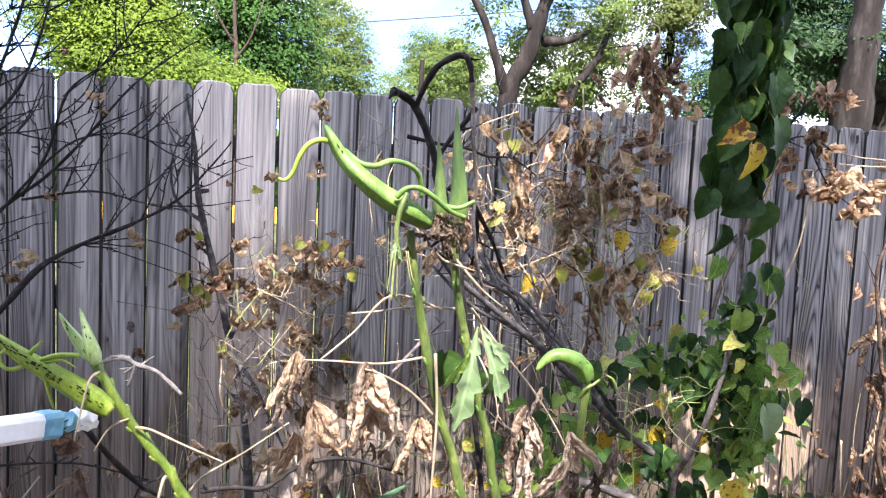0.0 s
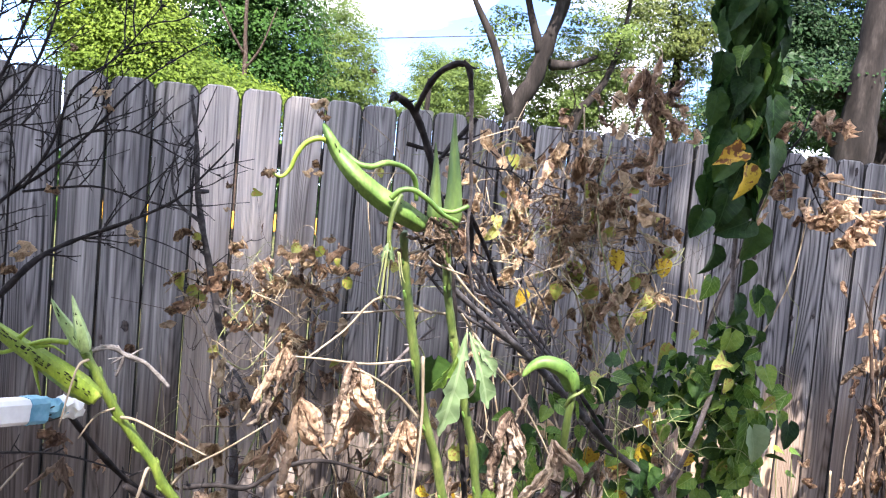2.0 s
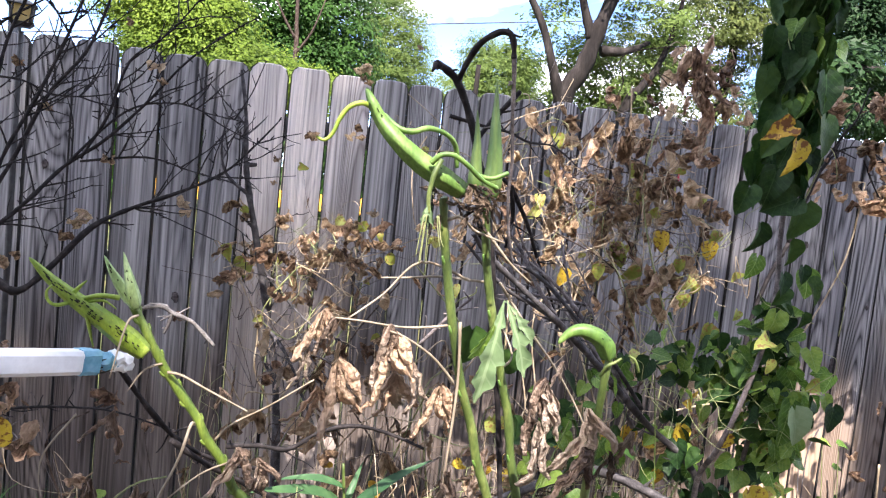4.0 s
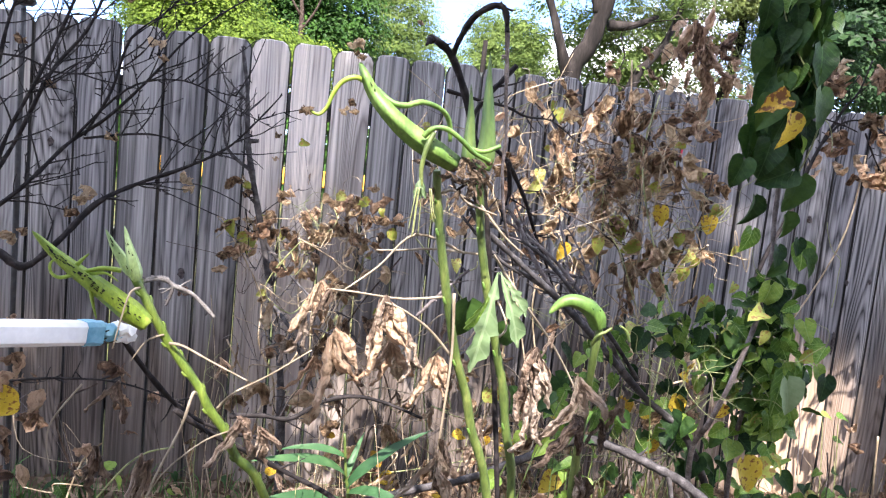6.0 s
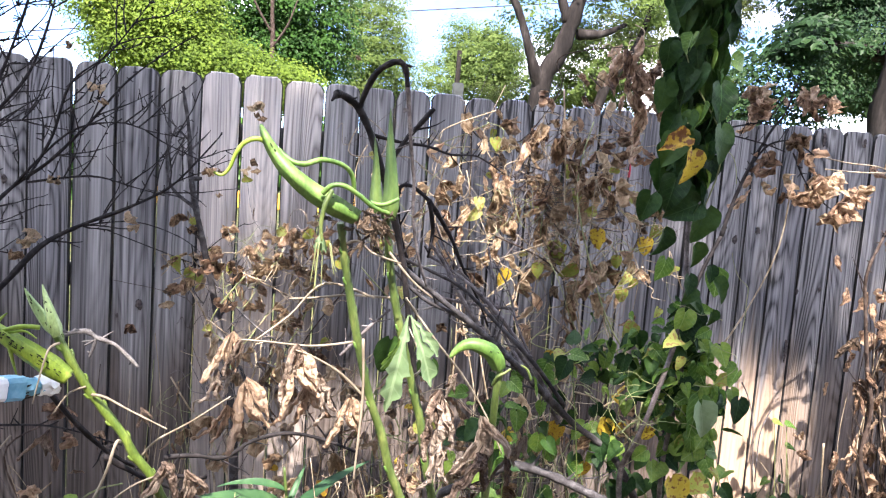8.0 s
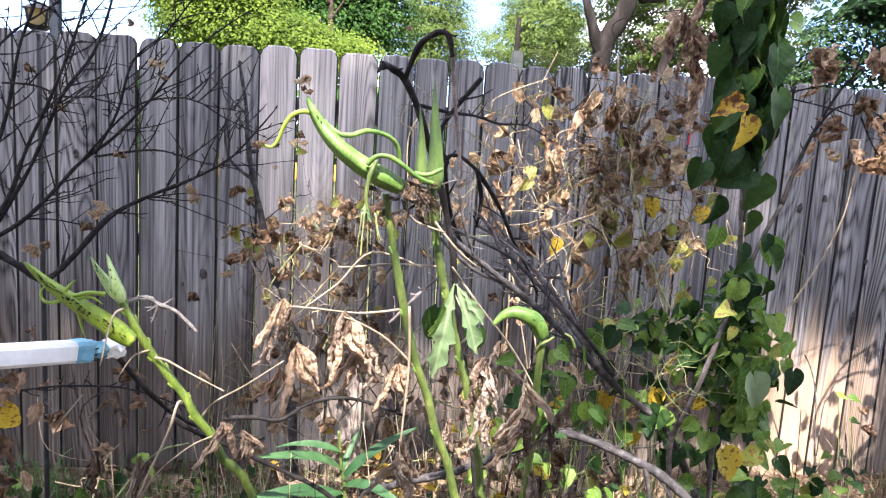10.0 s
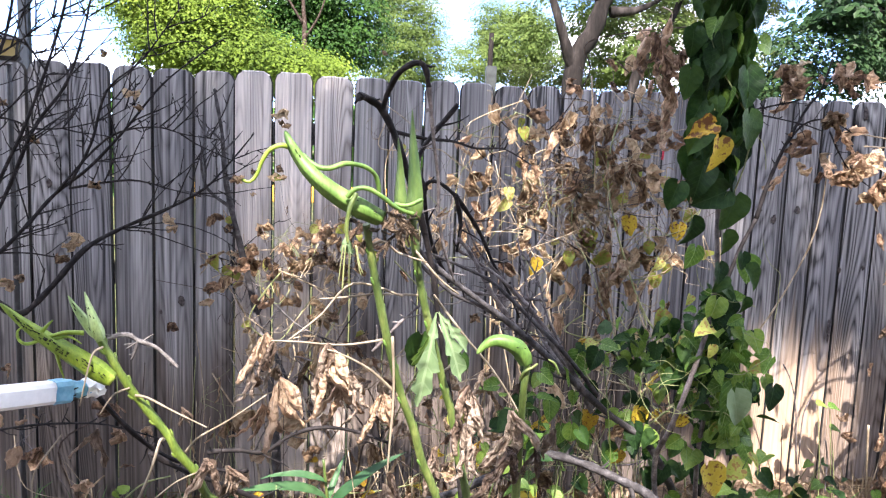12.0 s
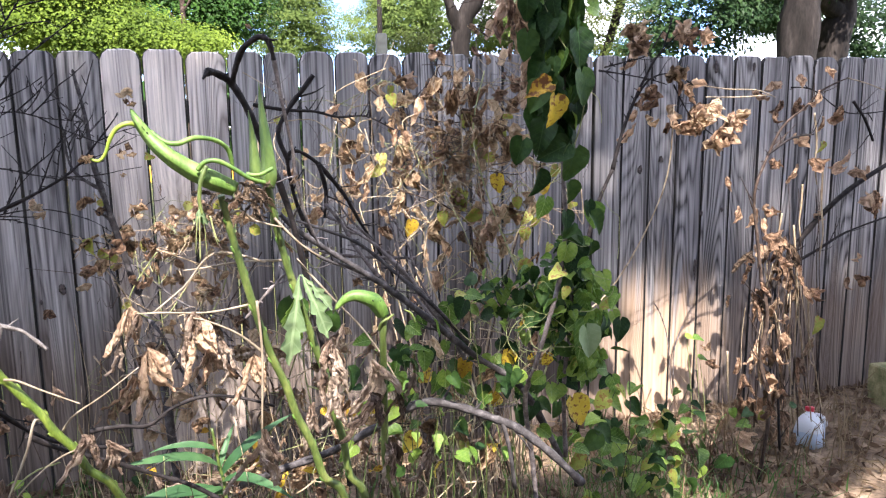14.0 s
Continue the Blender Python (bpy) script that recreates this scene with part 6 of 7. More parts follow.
limb(branch, grain, BARK, 0.06, 0, [(0.946, 2.100, 1.498), (1.024, 2.110, 1.517), (1.095, 2.120, 1.538), (1.140, 2.120, 1.600)], 0.003, 0.0015, 5)
limb(branch, grain, BARK, 0.06, 0, [(1.195, 2.130, 1.450), (1.237, 2.130, 1.381), (1.275, 2.130, 1.337), (1.344, 2.130, 1.292)], 0.003, 0.0015, 3)
limb(branch, grain, BARK, 0.06, 0, [(0.980, 2.100, 1.196), (0.928, 2.100, 1.077), (0.894, 2.100, 0.921), (0.872, 2.080, 0.585), (0.856, 2.050, 0.205)], 0.0055, 0.007, 1)
dried_vine("dried_vine", "wispy dried creeper hanging in front of the boards", [((0.241, 2.350, 1.439), 0.20, 0.10), ((0.303, 2.330, 1.475), 0.02, 0.02), ((0.210, 2.300, 1.271), 0.10, 0.08), ((0.369, 2.300, 1.196), 0.10, 0.08), ((-0.048, 2.300, 1.091), 0.12, 0.10), ((0.115, 2.300, 1.183), 0.10, 0.10)],
           65, 2.34, 30, [C, C, R, L_], (0.04, 0.07), 24)
dried_vine("dried_weeds", "brown withered weeds standing in front of the fence", [((-0.420, 2.200, 0.662), 0.12, 0.14), ((-0.227, 2.200, 0.650), 0.14, 0.14), ((-0.064, 2.100, 0.605), 0.14, 0.14), ((0.088, 2.100, 0.707), 0.12, 0.12)],
           66, 2.15, 46, [C, R, B, DEAD, DEAD_BROWN, DRYLONG], (0.04, 0.09), 24)
dried_vine("dried_weeds", "brown withered weeds in the low corner by the fence", [((-0.858, 2.000, 0.623), 0.12, 0.08), ((-0.705, 2.000, 0.596), 0.10, 0.10), ((-0.957, 2.000, 0.500), 0.12, 0.08), ((-0.577, 2.000, 0.506), 0.12, 0.08)],
           67, 2.0, 18, [RUST, RUST, DEAD_BROWN], (0.03, 0.07), 6)
dried_vine("dried_weeds", "dense heap of dry brown stems and leaves", [((0.218, 1.900, 0.624), 0.14, 0.10), ((0.419, 1.900, 0.689), 0.14, 0.10), ((0.375, 1.900, 0.504), 0.14, 0.08), ((0.020, 1.900, 0.530), 0.16, 0.08), ((0.542, 1.900, 0.812), 0.08, 0.08), ((-0.093, 1.950, 0.505), 0.12, 0.08)],
           68, 1.9, 116, [C, C, R, B, DEAD, DEAD_BROWN, DRYLONG, Y], (0.035, 0.085), 34)
# ---- dried plant by the jug ----
def dried_plant():
    rng = random.Random(71)
    base = Vector((1.722, 2.300, 0.098))
    base.z = -0.03
    ob = thing("dried_plant", base, "tall dried plant with a dark crooked stem and ragged brown leaves", "plant")
    limb(ob, rng, BROWNBARK, 0.12, 0, [base, (1.759, 2.310, 0.270), (1.716, 2.320, 0.449), (1.741, 2.330, 0.618), (1.716, 2.340, 0.747), (1.693, 2.350, 0.915), (1.671, 2.350, 1.072), (1.710, 2.350, 1.193), (1.772, 2.350, 1.312), (1.862, 2.350, 1.381), (1.929, 2.350, 1.441), (2.035, 2.350, 1.485)], 0.0085, 0.003, 12)
    limb(ob, rng, BARK, 0.12, 0, [(1.748, 2.360, 0.643), (1.822, 2.400, 0.727), (1.930, 2.400, 0.896), (2.071, 2.400, 1.031), (2.218, 2.400, 1.124), (2.470, 2.400, 1.248)], 0.0125, 0.008, 6)
    limb(ob, rng, BARK, 0.12, 0, [(1.904, 2.420, 0.784), (2.028, 2.420, 0.844), (2.153, 2.420, 0.904), (2.361, 2.420, 0.962)], 0.006, 0.003, 5)
    limb(ob, rng, BARK, 0.12, 0, [(1.715, 2.350, 1.213), (1.811, 2.350, 1.271), (1.906, 2.350, 1.284)], 0.006, 0.003, 3)
    limb(ob, rng, BARK, 0.12, 0, [(1.809, 2.300, 0.086), (1.803, 2.340, 0.434), (1.809, 2.380, 0.688)], 0.005, 0.004, 3)
    limb(ob, rng, BARK, 0.12, 0, [(2.114, 2.400, 1.402), (2.171, 2.400, 1.338), (2.218, 2.400, 1.253)], 0.006, 0.004, 2)
    limb(ob, rng, BARK, 0.12, 0, [(1.838, 2.400, 1.454), (1.935, 2.400, 1.444), (2.092, 2.400, 1.360), (2.297, 2.400, 1.369)], 0.003, 0.002, 3)
    for pts in ([(1.314, 2.200, 1.454), (1.474, 2.250, 1.441), (1.621, 2.300, 1.440), (1.718, 2.330, 1.417)], [(1.357, 2.200, 1.414), (1.519, 2.250, 1.415), (1.702, 2.330, 1.425)], [(2.035, 2.350, 1.485), (2.146, 2.360, 1.462), (2.325, 2.380, 1.410)]):
        stalk("runner", pts, 0.0022, 0.0018, STALK, ob, "", 5)
    for k in range(26):
        x, y0, y1 = 1385 + rng.gauss(0, 26), rng.uniform(330, 560), rng.uniform(640, 800)
        a, b = PLACE(x, y0), PLACE(x + rng.gauss(0, 14), y1)
        a.y, b.y = a.y + rng.gauss(0, 0.05), b.y + rng.gauss(0, 0.05)
        stalk("dry_stem", [a, a.lerp(b, 0.35) + Vector((rng.gauss(0, 0.012), 0, 0)), a.lerp(b, 0.7) + Vector((rng.gauss(0, 0.012), 0, 0)), b], 0.0012, 0.0024, rng.choice((BROWNBARK, STALK, BROWNBARK)), ob, "", 5)
    for x, y0, y1 in ((1405, 400, 690), (1440, 210, 330), (1455, 300, 460), (1412, 560, 700), (1440, 600, 690), (1385, 380, 480), (1430, 520, 660), (1290, 620, 770), (1420, 330, 420), (1395, 520, 640), (1375, 560, 720)):
        a, b = PLACE(x, y0), PLACE(x + rng.uniform(-8, 8), y1)
        stalk("dry_strip", [a, a.lerp(b, 0.4) + Vector((rng.gauss(0, 0.012), 0, 0)), a.lerp(b, 0.7) + Vector((rng.gauss(0, 0.012), 0, 0)), b], 0.0042, 0.0024, STALK, ob, "", 5)
    for k in range(40):
        x, y = 1372 + rng.gauss(0, 24), rng.uniform(400, 780)
        hang("dead_leaf", rng.choice(DEAD_BROWN + HUSKS), ob, PLACE(x, y), (rng.uniform(-0.3, 0.3), rng.uniform(-0.3, 0.3), -1), (rng.uniform(-0.6, 0.6), -1, 0.2), rng.uniform(0.07, 0.14))
    for k in range(76):
        x, y = rng.choice(((1375, 560), (1360, 600), (1370, 510), (1360, 430), (1440, 280), (1530, 290), (1540, 330), (1460, 200), (1400, 160), (1335, 350), (1390, 340), (1490, 220), (1310, 590), (1360, 690), (1320, 720), (1480, 360), (1500, 480), (1360, 470), (1355, 540)))
        x, y = x + rng.gauss(0, 20), y + rng.gauss(0, 22)
        hang("leaf", rng.choice(CURL_RUST + RUST if k % 30 else LIME_HEARTS), ob, PLACE(x, y) + Vector((0, rng.gauss(0, 0.08), 0)), (rng.uniform(-0.5, 0.5), rng.uniform(-0.5, 0.5), -1), (rng.uniform(-0.6, 0.6), -1, 0.2), rng.uniform(0.05, 0.09))


PLACE_O, PLACE_X, PLACE_Z = Vector((1.851, 2.360, 0.842)), Vector((2.105, 2.360, 0.827)), Vector((1.868, 2.360, 0.623))


def dry_stems():
    rng = random.Random(88)
    ob = thing("dry_stems", (-0.1, 2.3, ground_z(-0.1, 2.3)), "upright thin dry stems of dead weeds before the fence", "weed")
    for k in range(150):
        x, y = rng.uniform(-0.6, 0.8), 2.1 + rng.gauss(0, 0.25)
        h = rng.uniform(0.4, 0.95)
        q = [Vector((x, y, ground_z(x, y) - 0.02))]
        for j in range(5):
            q.append(q[-1] + Vector((rng.gauss(0, 0.02), rng.gauss(0, 0.015), h / 5)))
        stalk("stem", q, rng.uniform(0.001, 0.0022), 0.0008, rng.choice((STALK, STALK, TENDRIL, BROWNBARK, BROWNBARK)), ob, "", 5)
        if k % 4 == 1:
            hang("leaf", rng.choice(DRYLONG), ob, q[rng.randint(2, 5)], (rng.uniform(-0.4, 0.4), 0, -1), (rng.uniform(-0.5, 0.5), -1, 0), rng.uniform(0.05, 0.1))


dry_stems()


def PLACE(x, y):
    """A place on the dried plant's upright plane, on a plan grid of hundredths."""
    return PLACE_O + (PLACE_X - PLACE_O) * (x - 1400) / 100 + (PLACE_Z - PLACE_O) * (y - 450) / 100


dried_plant()


# ---- green climbing vine ----
def green_vine():
    rng = random.Random(81)
    base = Vector((0.651, 1.620, 0.448))
    base.z = -0.04
    ob = thing("green_vine", base, "lush dark green climbing vine with heart-shaped leaves", "vine")
    main = [(0.6, 1.66, -0.04), (0.56, 1.65, 0.45), (0.522, 1.62, 0.68), (0.52, 1.56, 0.78), (0.532, 1.53, 0.865), (0.561, 1.53, 0.967), (0.575, 1.53, 1.038), (0.581, 1.53, 1.13), (0.574, 1.53, 1.21), (0.566, 1.520, 1.346), (0.569, 1.520, 1.485), (0.564, 1.520, 1.610), (0.552, 1.520, 1.752), (0.549, 1.540, 1.916)]
    stalk("stem", main, 0.0062, 0.0042, GREYBARK, ob)
    stalk("stem", [(0.646, 1.660, 0.509), (0.630, 1.640, 0.709), (0.628, 1.600, 0.878), (0.613, 1.570, 0.985)], 0.006, 0.004, GREYBARK, ob)
    for k in range(2):
        a = Vector((0.580, 1.520, 1.260)) + Vector((rng.gauss(0, 0.02), rng.gauss(0, 0.02), 0))
        stalk("runner", [a, a + Vector((rng.gauss(0, 0.03), -0.03, 0.15)), a + Vector((rng.gauss(0, 0.03), 0.02, 0.32)), a + Vector((rng.gauss(0, 0.04), 0, 0.55))], 0.0016, 0.0012, TENDRIL, ob, "", 6)
    # the hanging column of leaves, lapped like scales
    top, low = Vector((0.545, 1.520, 1.80)), Vector((0.552, 1.520, 1.315))
    for k in range(300):
        t = rng.random() ** 0.9
        c = top.lerp(low, t)
        wide = 0.040 - 0.012 * max(0.0, t - 0.6) / 0.4
        side = rng.uniform(-1, 1)
        front = rng.uniform(-1, 1)
        at = c + Vector((side * wide, front * 0.05, rng.uniform(-0.02, 0.05)))
        me = rng.choice(HEARTS) if rng.random() < 0.96 else rng.choice(YOUNG_HEARTS)
        hang("leaf", me, ob, at, (side * 0.35 + rng.uniform(-0.35, 0.35), -0.15 * (front < 0) + rng.uniform(-0.2, 0.2), -1), (side * 1.1 + rng.uniform(-1.0, 1.0), -0.8 if front < 0.3 else 0.6, 0.15), rng.uniform(0.036, 0.064))
    for at, d, s, me in (((0.475, 1.490, 1.518), (-0.1, 0, -1), 0.07, HEARTS[0]), ((0.470, 1.480, 1.587), (0.0, 0, -1), 0.07, HEARTS[7]), ((0.459, 1.470, 1.303), (-0.35, 0, -1), 0.07, HEARTS[2]), ((0.577, 1.450, 1.438), (0.1, -0.1, -1), 0.082, HEARTS[0]),
                         ((0.571, 1.460, 1.516), (0.1, -0.1, -1), 0.085, HEARTS[4]), ((0.500, 1.460, 1.337), (-0.25, -0.1, -1), 0.08, HEARTS[5]), ((0.549, 1.460, 1.293), (-1, -0.1, -0.45), 0.085, HEARTS[6]), ((0.573, 1.470, 1.283), (-0.25, -0.1, -1), 0.085, HEARTS[1]),
                         ((0.501, 1.490, 1.235), (0.0, -0.1, -1), 0.075, HEARTS[3]), ((0.569, 1.490, 1.211), (0.2, -0.1, -1), 0.06, HEARTS[2]), ((0.608, 1.490, 1.573), (1, 0, -0.2), 0.055, YOUNG_HEARTS[3]), ((0.497, 1.460, 1.414), (-0.5, 0, -1), 0.075, HEARTS[8])):
        hang("leaf", me, ob, at, d, (rng.uniform(-0.5, 0.6), -1, 0.2), s * 0.84)
    hang("leaf", ORANGE_HEARTS[0], ob, (0.499, 1.430, 1.413), (-1, -0.1, -0.35), (0.2, -0.9, 0.6), 0.056, "half orange, half brown withering leaf")
    hang("leaf", YELLOW_HEARTS[1], ob, (0.510, 1.425, 1.389), (-0.05, -0.1, -1), (0.5, -1, 0.2), 0.066, "bright yellow withering leaf with brown blotches")
    # the leafy skirt low down
    for k in range(270):
        c, sx, sz = rng.choice((((0.46, 1.66, 0.93), 0.04, 0.035), ((0.535, 1.62, 0.95), 0.035, 0.035), ((0.585, 1.6, 0.97), 0.03, 0.035), ((0.625, 1.58, 0.985), 0.025, 0.035), ((0.655, 1.57, 0.94), 0.02, 0.035), ((0.60, 1.6, 0.92), 0.035, 0.035),
                                ((0.61, 1.58, 1.03), 0.018, 0.03), ((0.64, 1.56, 0.885), 0.022, 0.035), ((0.60, 1.62, 0.85), 0.03, 0.035), ((0.655, 1.6, 0.82), 0.025, 0.04)))
        at = Vector(c) + Vector((rng.gauss(0, sx), rng.gauss(0, 0.045), rng.gauss(0, sz)))
        me = rng.choice(HEARTS if rng.random() < 0.45 else YOUNG_HEARTS if rng.random() < 0.93 else LIME_HEARTS)
        hang("leaf", me, ob, at, (rng.uniform(-1, 1), rng.uniform(-0.8, 0.5), rng.uniform(-1.0, 0.2)), (rng.uniform(-1, 1), rng.uniform(-1.0, 0.4), 0.6), rng.uniform(0.024, 0.047))
    for k in range(12):
        at = Vector((0.615, 1.53, 1.10)) + Vector((rng.gauss(0, 0.03), rng.gauss(0, 0.02), rng.gauss(0, 0.05)))
        hang("leaf", rng.choice(HEARTS + YOUNG_HEARTS), ob, at, (rng.uniform(-0.8, 0.8), -0.2, -1), (rng.uniform(-0.6, 0.6), -1, 0.3), rng.uniform(0.035, 0.055))
    for k in range(58):
        c, sx, sz = rng.choice((((0.21, 1.62, 0.80), 0.05, 0.03), ((0.31, 1.62, 0.81), 0.04, 0.04), ((0.54, 1.66, 0.70), 0.05, 0.05), ((0.60, 1.62, 0.78), 0.05, 0.05), ((0.49, 1.68, 0.78), 0.04, 0.04), ((0.66, 1.58, 0.80), 0.03, 0.04)))
        at = Vector(c) + Vector((rng.gauss(0, sx), rng.gauss(0, 0.05), rng.gauss(0, sz)))
        me = rng.choice(HEARTS if rng.random() < 0.5 else YOUNG_HEARTS if rng.random() < 0.9 else LIME_HEARTS)
        hang("leaf", me, ob, at, (rng.uniform(-0.7, 0.7), rng.uniform(-0.7, 0.2), rng.uniform(-1.0, -0.2)), (rng.uniform(-0.7, 0.7), rng.uniform(-1.0, -0.1), 0.6), rng.uniform(0.035, 0.058))
    for at, s, me in (((0.602, 1.470, 0.907), 0.08, YOUNG_HEARTS[4]), ((0.59, 1.440, 0.905), 0.07, WILT_HEART), ((0.677, 1.450, 0.915), 0.05, HEARTS[0]), ((0.663, 1.460, 0.932), 0.035, YOUNG_HEARTS[0]), ((0.549, 1.700, 1.010), 0.05, LIME_HEARTS[0]), ((0.567, 1.500, 0.984), 0.03, LIME_HEARTS[1])):
        hang("leaf", me, ob, at, (rng.uniform(-0.3, 0.3), -0.2, -1), (0.1, -1, 0.3), s)
    for at, s in (((0.648, 1.620, 0.678), 0.08), ((0.496, 1.660, 0.797), 0.05), ((0.461, 1.680, 0.689), 0.04), ((0.577, 1.620, 0.794), 0.04), ((0.394, 1.700, 0.774), 0.05)):
        hang("leaf", rng.choice(YELLOW_HEARTS), ob, at, (rng.uniform(-0.4, 0.4), -0.2, -1), (0.1, -1, 0.3), s, "yellowed vine leaf with small holes")
    for k in range(26):
        a = Vector(rng.choice(((0.453, 1.600, 0.874), (0.502, 1.560, 0.838), (0.559, 1.600, 0.926), (0.587, 1.500, 0.908), (0.511, 1.650, 0.860), (0.469, 1.700, 0.816), (0.566, 1.470, 1.346), (0.611, 1.500, 1.002), (0.366, 1.700, 0.787)))) + Vector((rng.gauss(0, 0.04), rng.gauss(0, 0.03), rng.gauss(0, 0.05)))
        q = [a]
        g = Vector((rng.uniform(-1, 1), rng.uniform(-0.4, 0.4), rng.uniform(-0.6, 0.6))).normalized() * 0.03
        for j in range(6):
            q.append(q[-1] + g)
            g = Euler((0, rng.uniform(-0.9, 0.9), rng.uniform(-0.4, 0.4))).to_matrix() @ g
        stalk("tendril", q, 0.0009, 0.0005, TENDRIL, ob, "", 5)


WILT_HEART = leaf_mesh("wilted_heart_leaf", WILTLEAF, 333, heart, 8, 6, 0.22, 0.6, 0.04, 0.2, 0.15)
green_vine()


def creeper(name, label, patches, seed, count, size, tints, depth_spread=0.08):
    """Low green creeper: leaves on thin runners over the ground."""
    rng = random.Random(seed)
    c0 = Vector(patches[0][0])
    ob = thing(name, (c0.x, c0.y, ground_z(c0.x, c0.y)), label, "creeper")
    for k in range(count):
        c, sx, sz = rng.choice(patches)
        at = Vector(c) + Vector((rng.gauss(0, sx), rng.gauss(0, depth_spread), rng.gauss(0, sz)))
        at.z = max(at.z, ground_z(at.x, at.y) + 0.03)
        d = Vector((rng.uniform(-1, 1), rng.uniform(-0.8, 0.3), rng.uniform(-0.9, 0.2)))
        hang("leaf", rng.choice(rng.choice(tints)), ob, at, d, (rng.uniform(-0.8, 0.8), rng.uniform(-1.0, 0.2), 0.9), rng.uniform(*size))
        if k % 3 == 0:
            foot = Vector((at.x + rng.gauss(0, 0.06), at.y + rng.gauss(0, 0.05), ground_z(at.x, at.y) - 0.01))
            stalk("runner", [foot, foot.lerp(at, 0.35) + Vector((rng.gauss(0, 0.05), rng.gauss(0, 0.03), 0)), foot.lerp(at, 0.7) + Vector((rng.gauss(0, 0.05), rng.gauss(0, 0.03), 0)), at], 0.0017, 0.001, OKRASTEM, ob, "", 5)
    return ob


H, G = HEARTS, YOUNG_HEARTS
creeper("green_creeper", "low green creeper with round leaves before the fence", [((1.120, 2.000, 0.28), 0.12, 0.05), ((1.071, 2.000, 0.34), 0.10, 0.06), ((0.881, 1.900, 0.46), 0.14, 0.06), ((1.039, 2.000, 0.27), 0.10, 0.06), ((1.123, 2.050, 0.26), 0.10, 0.05), ((0.84, 1.900, 0.50), 0.07, 0.08)],
        91, 115, (0.034, 0.064), [H, H, G, G, L_])
creeper("green_creeper", "soft green creeper under the dead branches", [((0.270, 1.550, 0.836), 0.06, 0.05), ((0.190, 1.550, 0.810), 0.06, 0.05), ((0.339, 1.600, 0.895), 0.06, 0.05), ((0.429, 1.700, 0.680), 0.08, 0.06), ((0.317, 1.700, 0.582), 0.10, 0.05)],
        92, 60, (0.022, 0.05), [H, G, G])
creeper("weed_clump", "green weeds growing at the foot of the fence", [((-1.110, 2.600, 0.098), 0.14, 0.03), ((-0.753, 2.600, 0.081), 0.2, 0.03), ((-0.300, 2.500, 0.116), 0.2, 0.03), ((1.40, 2.200, 0.33), 0.10, 0.04)], 93, 46, (0.03, 0.055), [H, G])


def blade_weed():
    rng = random.Random(97)
    base = Vector((-0.180, 1.750, 0.311))
    base.z = -0.04
    ob = thing("blade_weed", base, "weed with long narrow green blade leaves", "weed")
    stalk("stem", [base, (-0.182, 1.750, 0.454), (-0.193, 1.750, 0.552), (-0.204, 1.750, 0.647)], 0.005, 0.003, OKRASTEM, ob)
    for a, b in (((-0.193, 1.750, 0.554), (-0.339, 1.600, 0.650)), ((-0.197, 1.750, 0.593), (-0.325, 1.700, 0.624)), ((-0.188, 1.750, 0.482), (-0.381, 1.600, 0.575)), ((-0.192, 1.750, 0.524), (-0.052, 1.700, 0.671)), ((-0.189, 1.750, 0.510), (-0.076, 1.600, 0.586)), ((-0.195, 1.750, 0.538), (-0.153, 1.800, 0.628)), ((-0.191, 1.750, 0.496), (-0.286, 1.600, 0.507))):
        d = Vector(b) - Vector(a)
        hang("blade", BLADES[rng.randrange(3)], ob, a, d + Vector((0, 0, 0.06)), (0, -0.5, 1), d.length * 1.1)


blade_weed()


# ---- stake, lantern, jug, block ----
def stake():
    a, b = Vector((-0.753, 1.160, 0.975)), Vector((-0.609, 1.350, 0.939))
    ob = thing("white_stake", a, "white painted stake with blue tape at its tip", "stake")
    d = (b - a).normalized()

    def bar(p, q, r, mat, name, label, wob=0.02, square=1.0):
        """A square bar with eased corners, its sheath a little wrinkled."""
        bm = bmesh.new()
        up = (Vector((0, 0, 1)) - d * d.z).normalized()
        w = d.cross(up)
        rings = []
        for i in range(13):
            c = p.lerp(q, i / 12)
            ring = []
            for j in range(16):
                t = 2 * math.pi * (j + 0.5) / 16
                x, y = math.cos(t), math.sin(t)
                k = (abs(x) ** 5 + abs(y) ** 5) ** (-1 / 5) * square + (1 - square)
                v = c + (up * y + w * x) * r * k
                ring.append(bm.verts.new(v + wob * r * noise.noise_vector(v * 90)))
            rings.append(ring)
        for m, o in zip(rings, rings[1:]):
            for j in range(16):
                bm.faces.new((m[j], m[(j + 1) % 16], o[(j + 1) % 16], o[j]))
        bm.faces.new(rings[0][::-1])
        bm.faces.new(rings[-1])
        return stems(name, bm, mat, ob, label)
    bar(a - d * 0.9, b - d * 0.012, 0.0175, WHITEPAINT, "shaft", "", 0.02)
    bar(b - d * 0.018, b + d * 0.010, 0.0184, BLUETAPE, "tape", "wrinkled light blue tape band", 0.12)
    bar(b + d * 0.014, b + d * 0.045, 0.0135, BLUETAPE, "tape", "loose light blue tape end", 0.5, 0.5)
    bar(b + d * 0.040, b + d * 0.068, 0.0150, WHITEPAINT, "cap", "scuffed whitish end cap", 0.45, 0.4)
    rng = random.Random(3)
    for k in range(5):
        q = b + d * rng.uniform(0.0, 0.05)
        off = Vector((0, -1, rng.uniform(-0.8, 0.9))).normalized() * 0.0205
        stalk("tie", [q - d * 0.02 + off, q + off * 1.08, q + d * 0.02 + off + Vector((0, 0, 0.004))], 0.0012, 0.001, SCAR, ob, "thin dark string tied round the tip", 5)


stake()


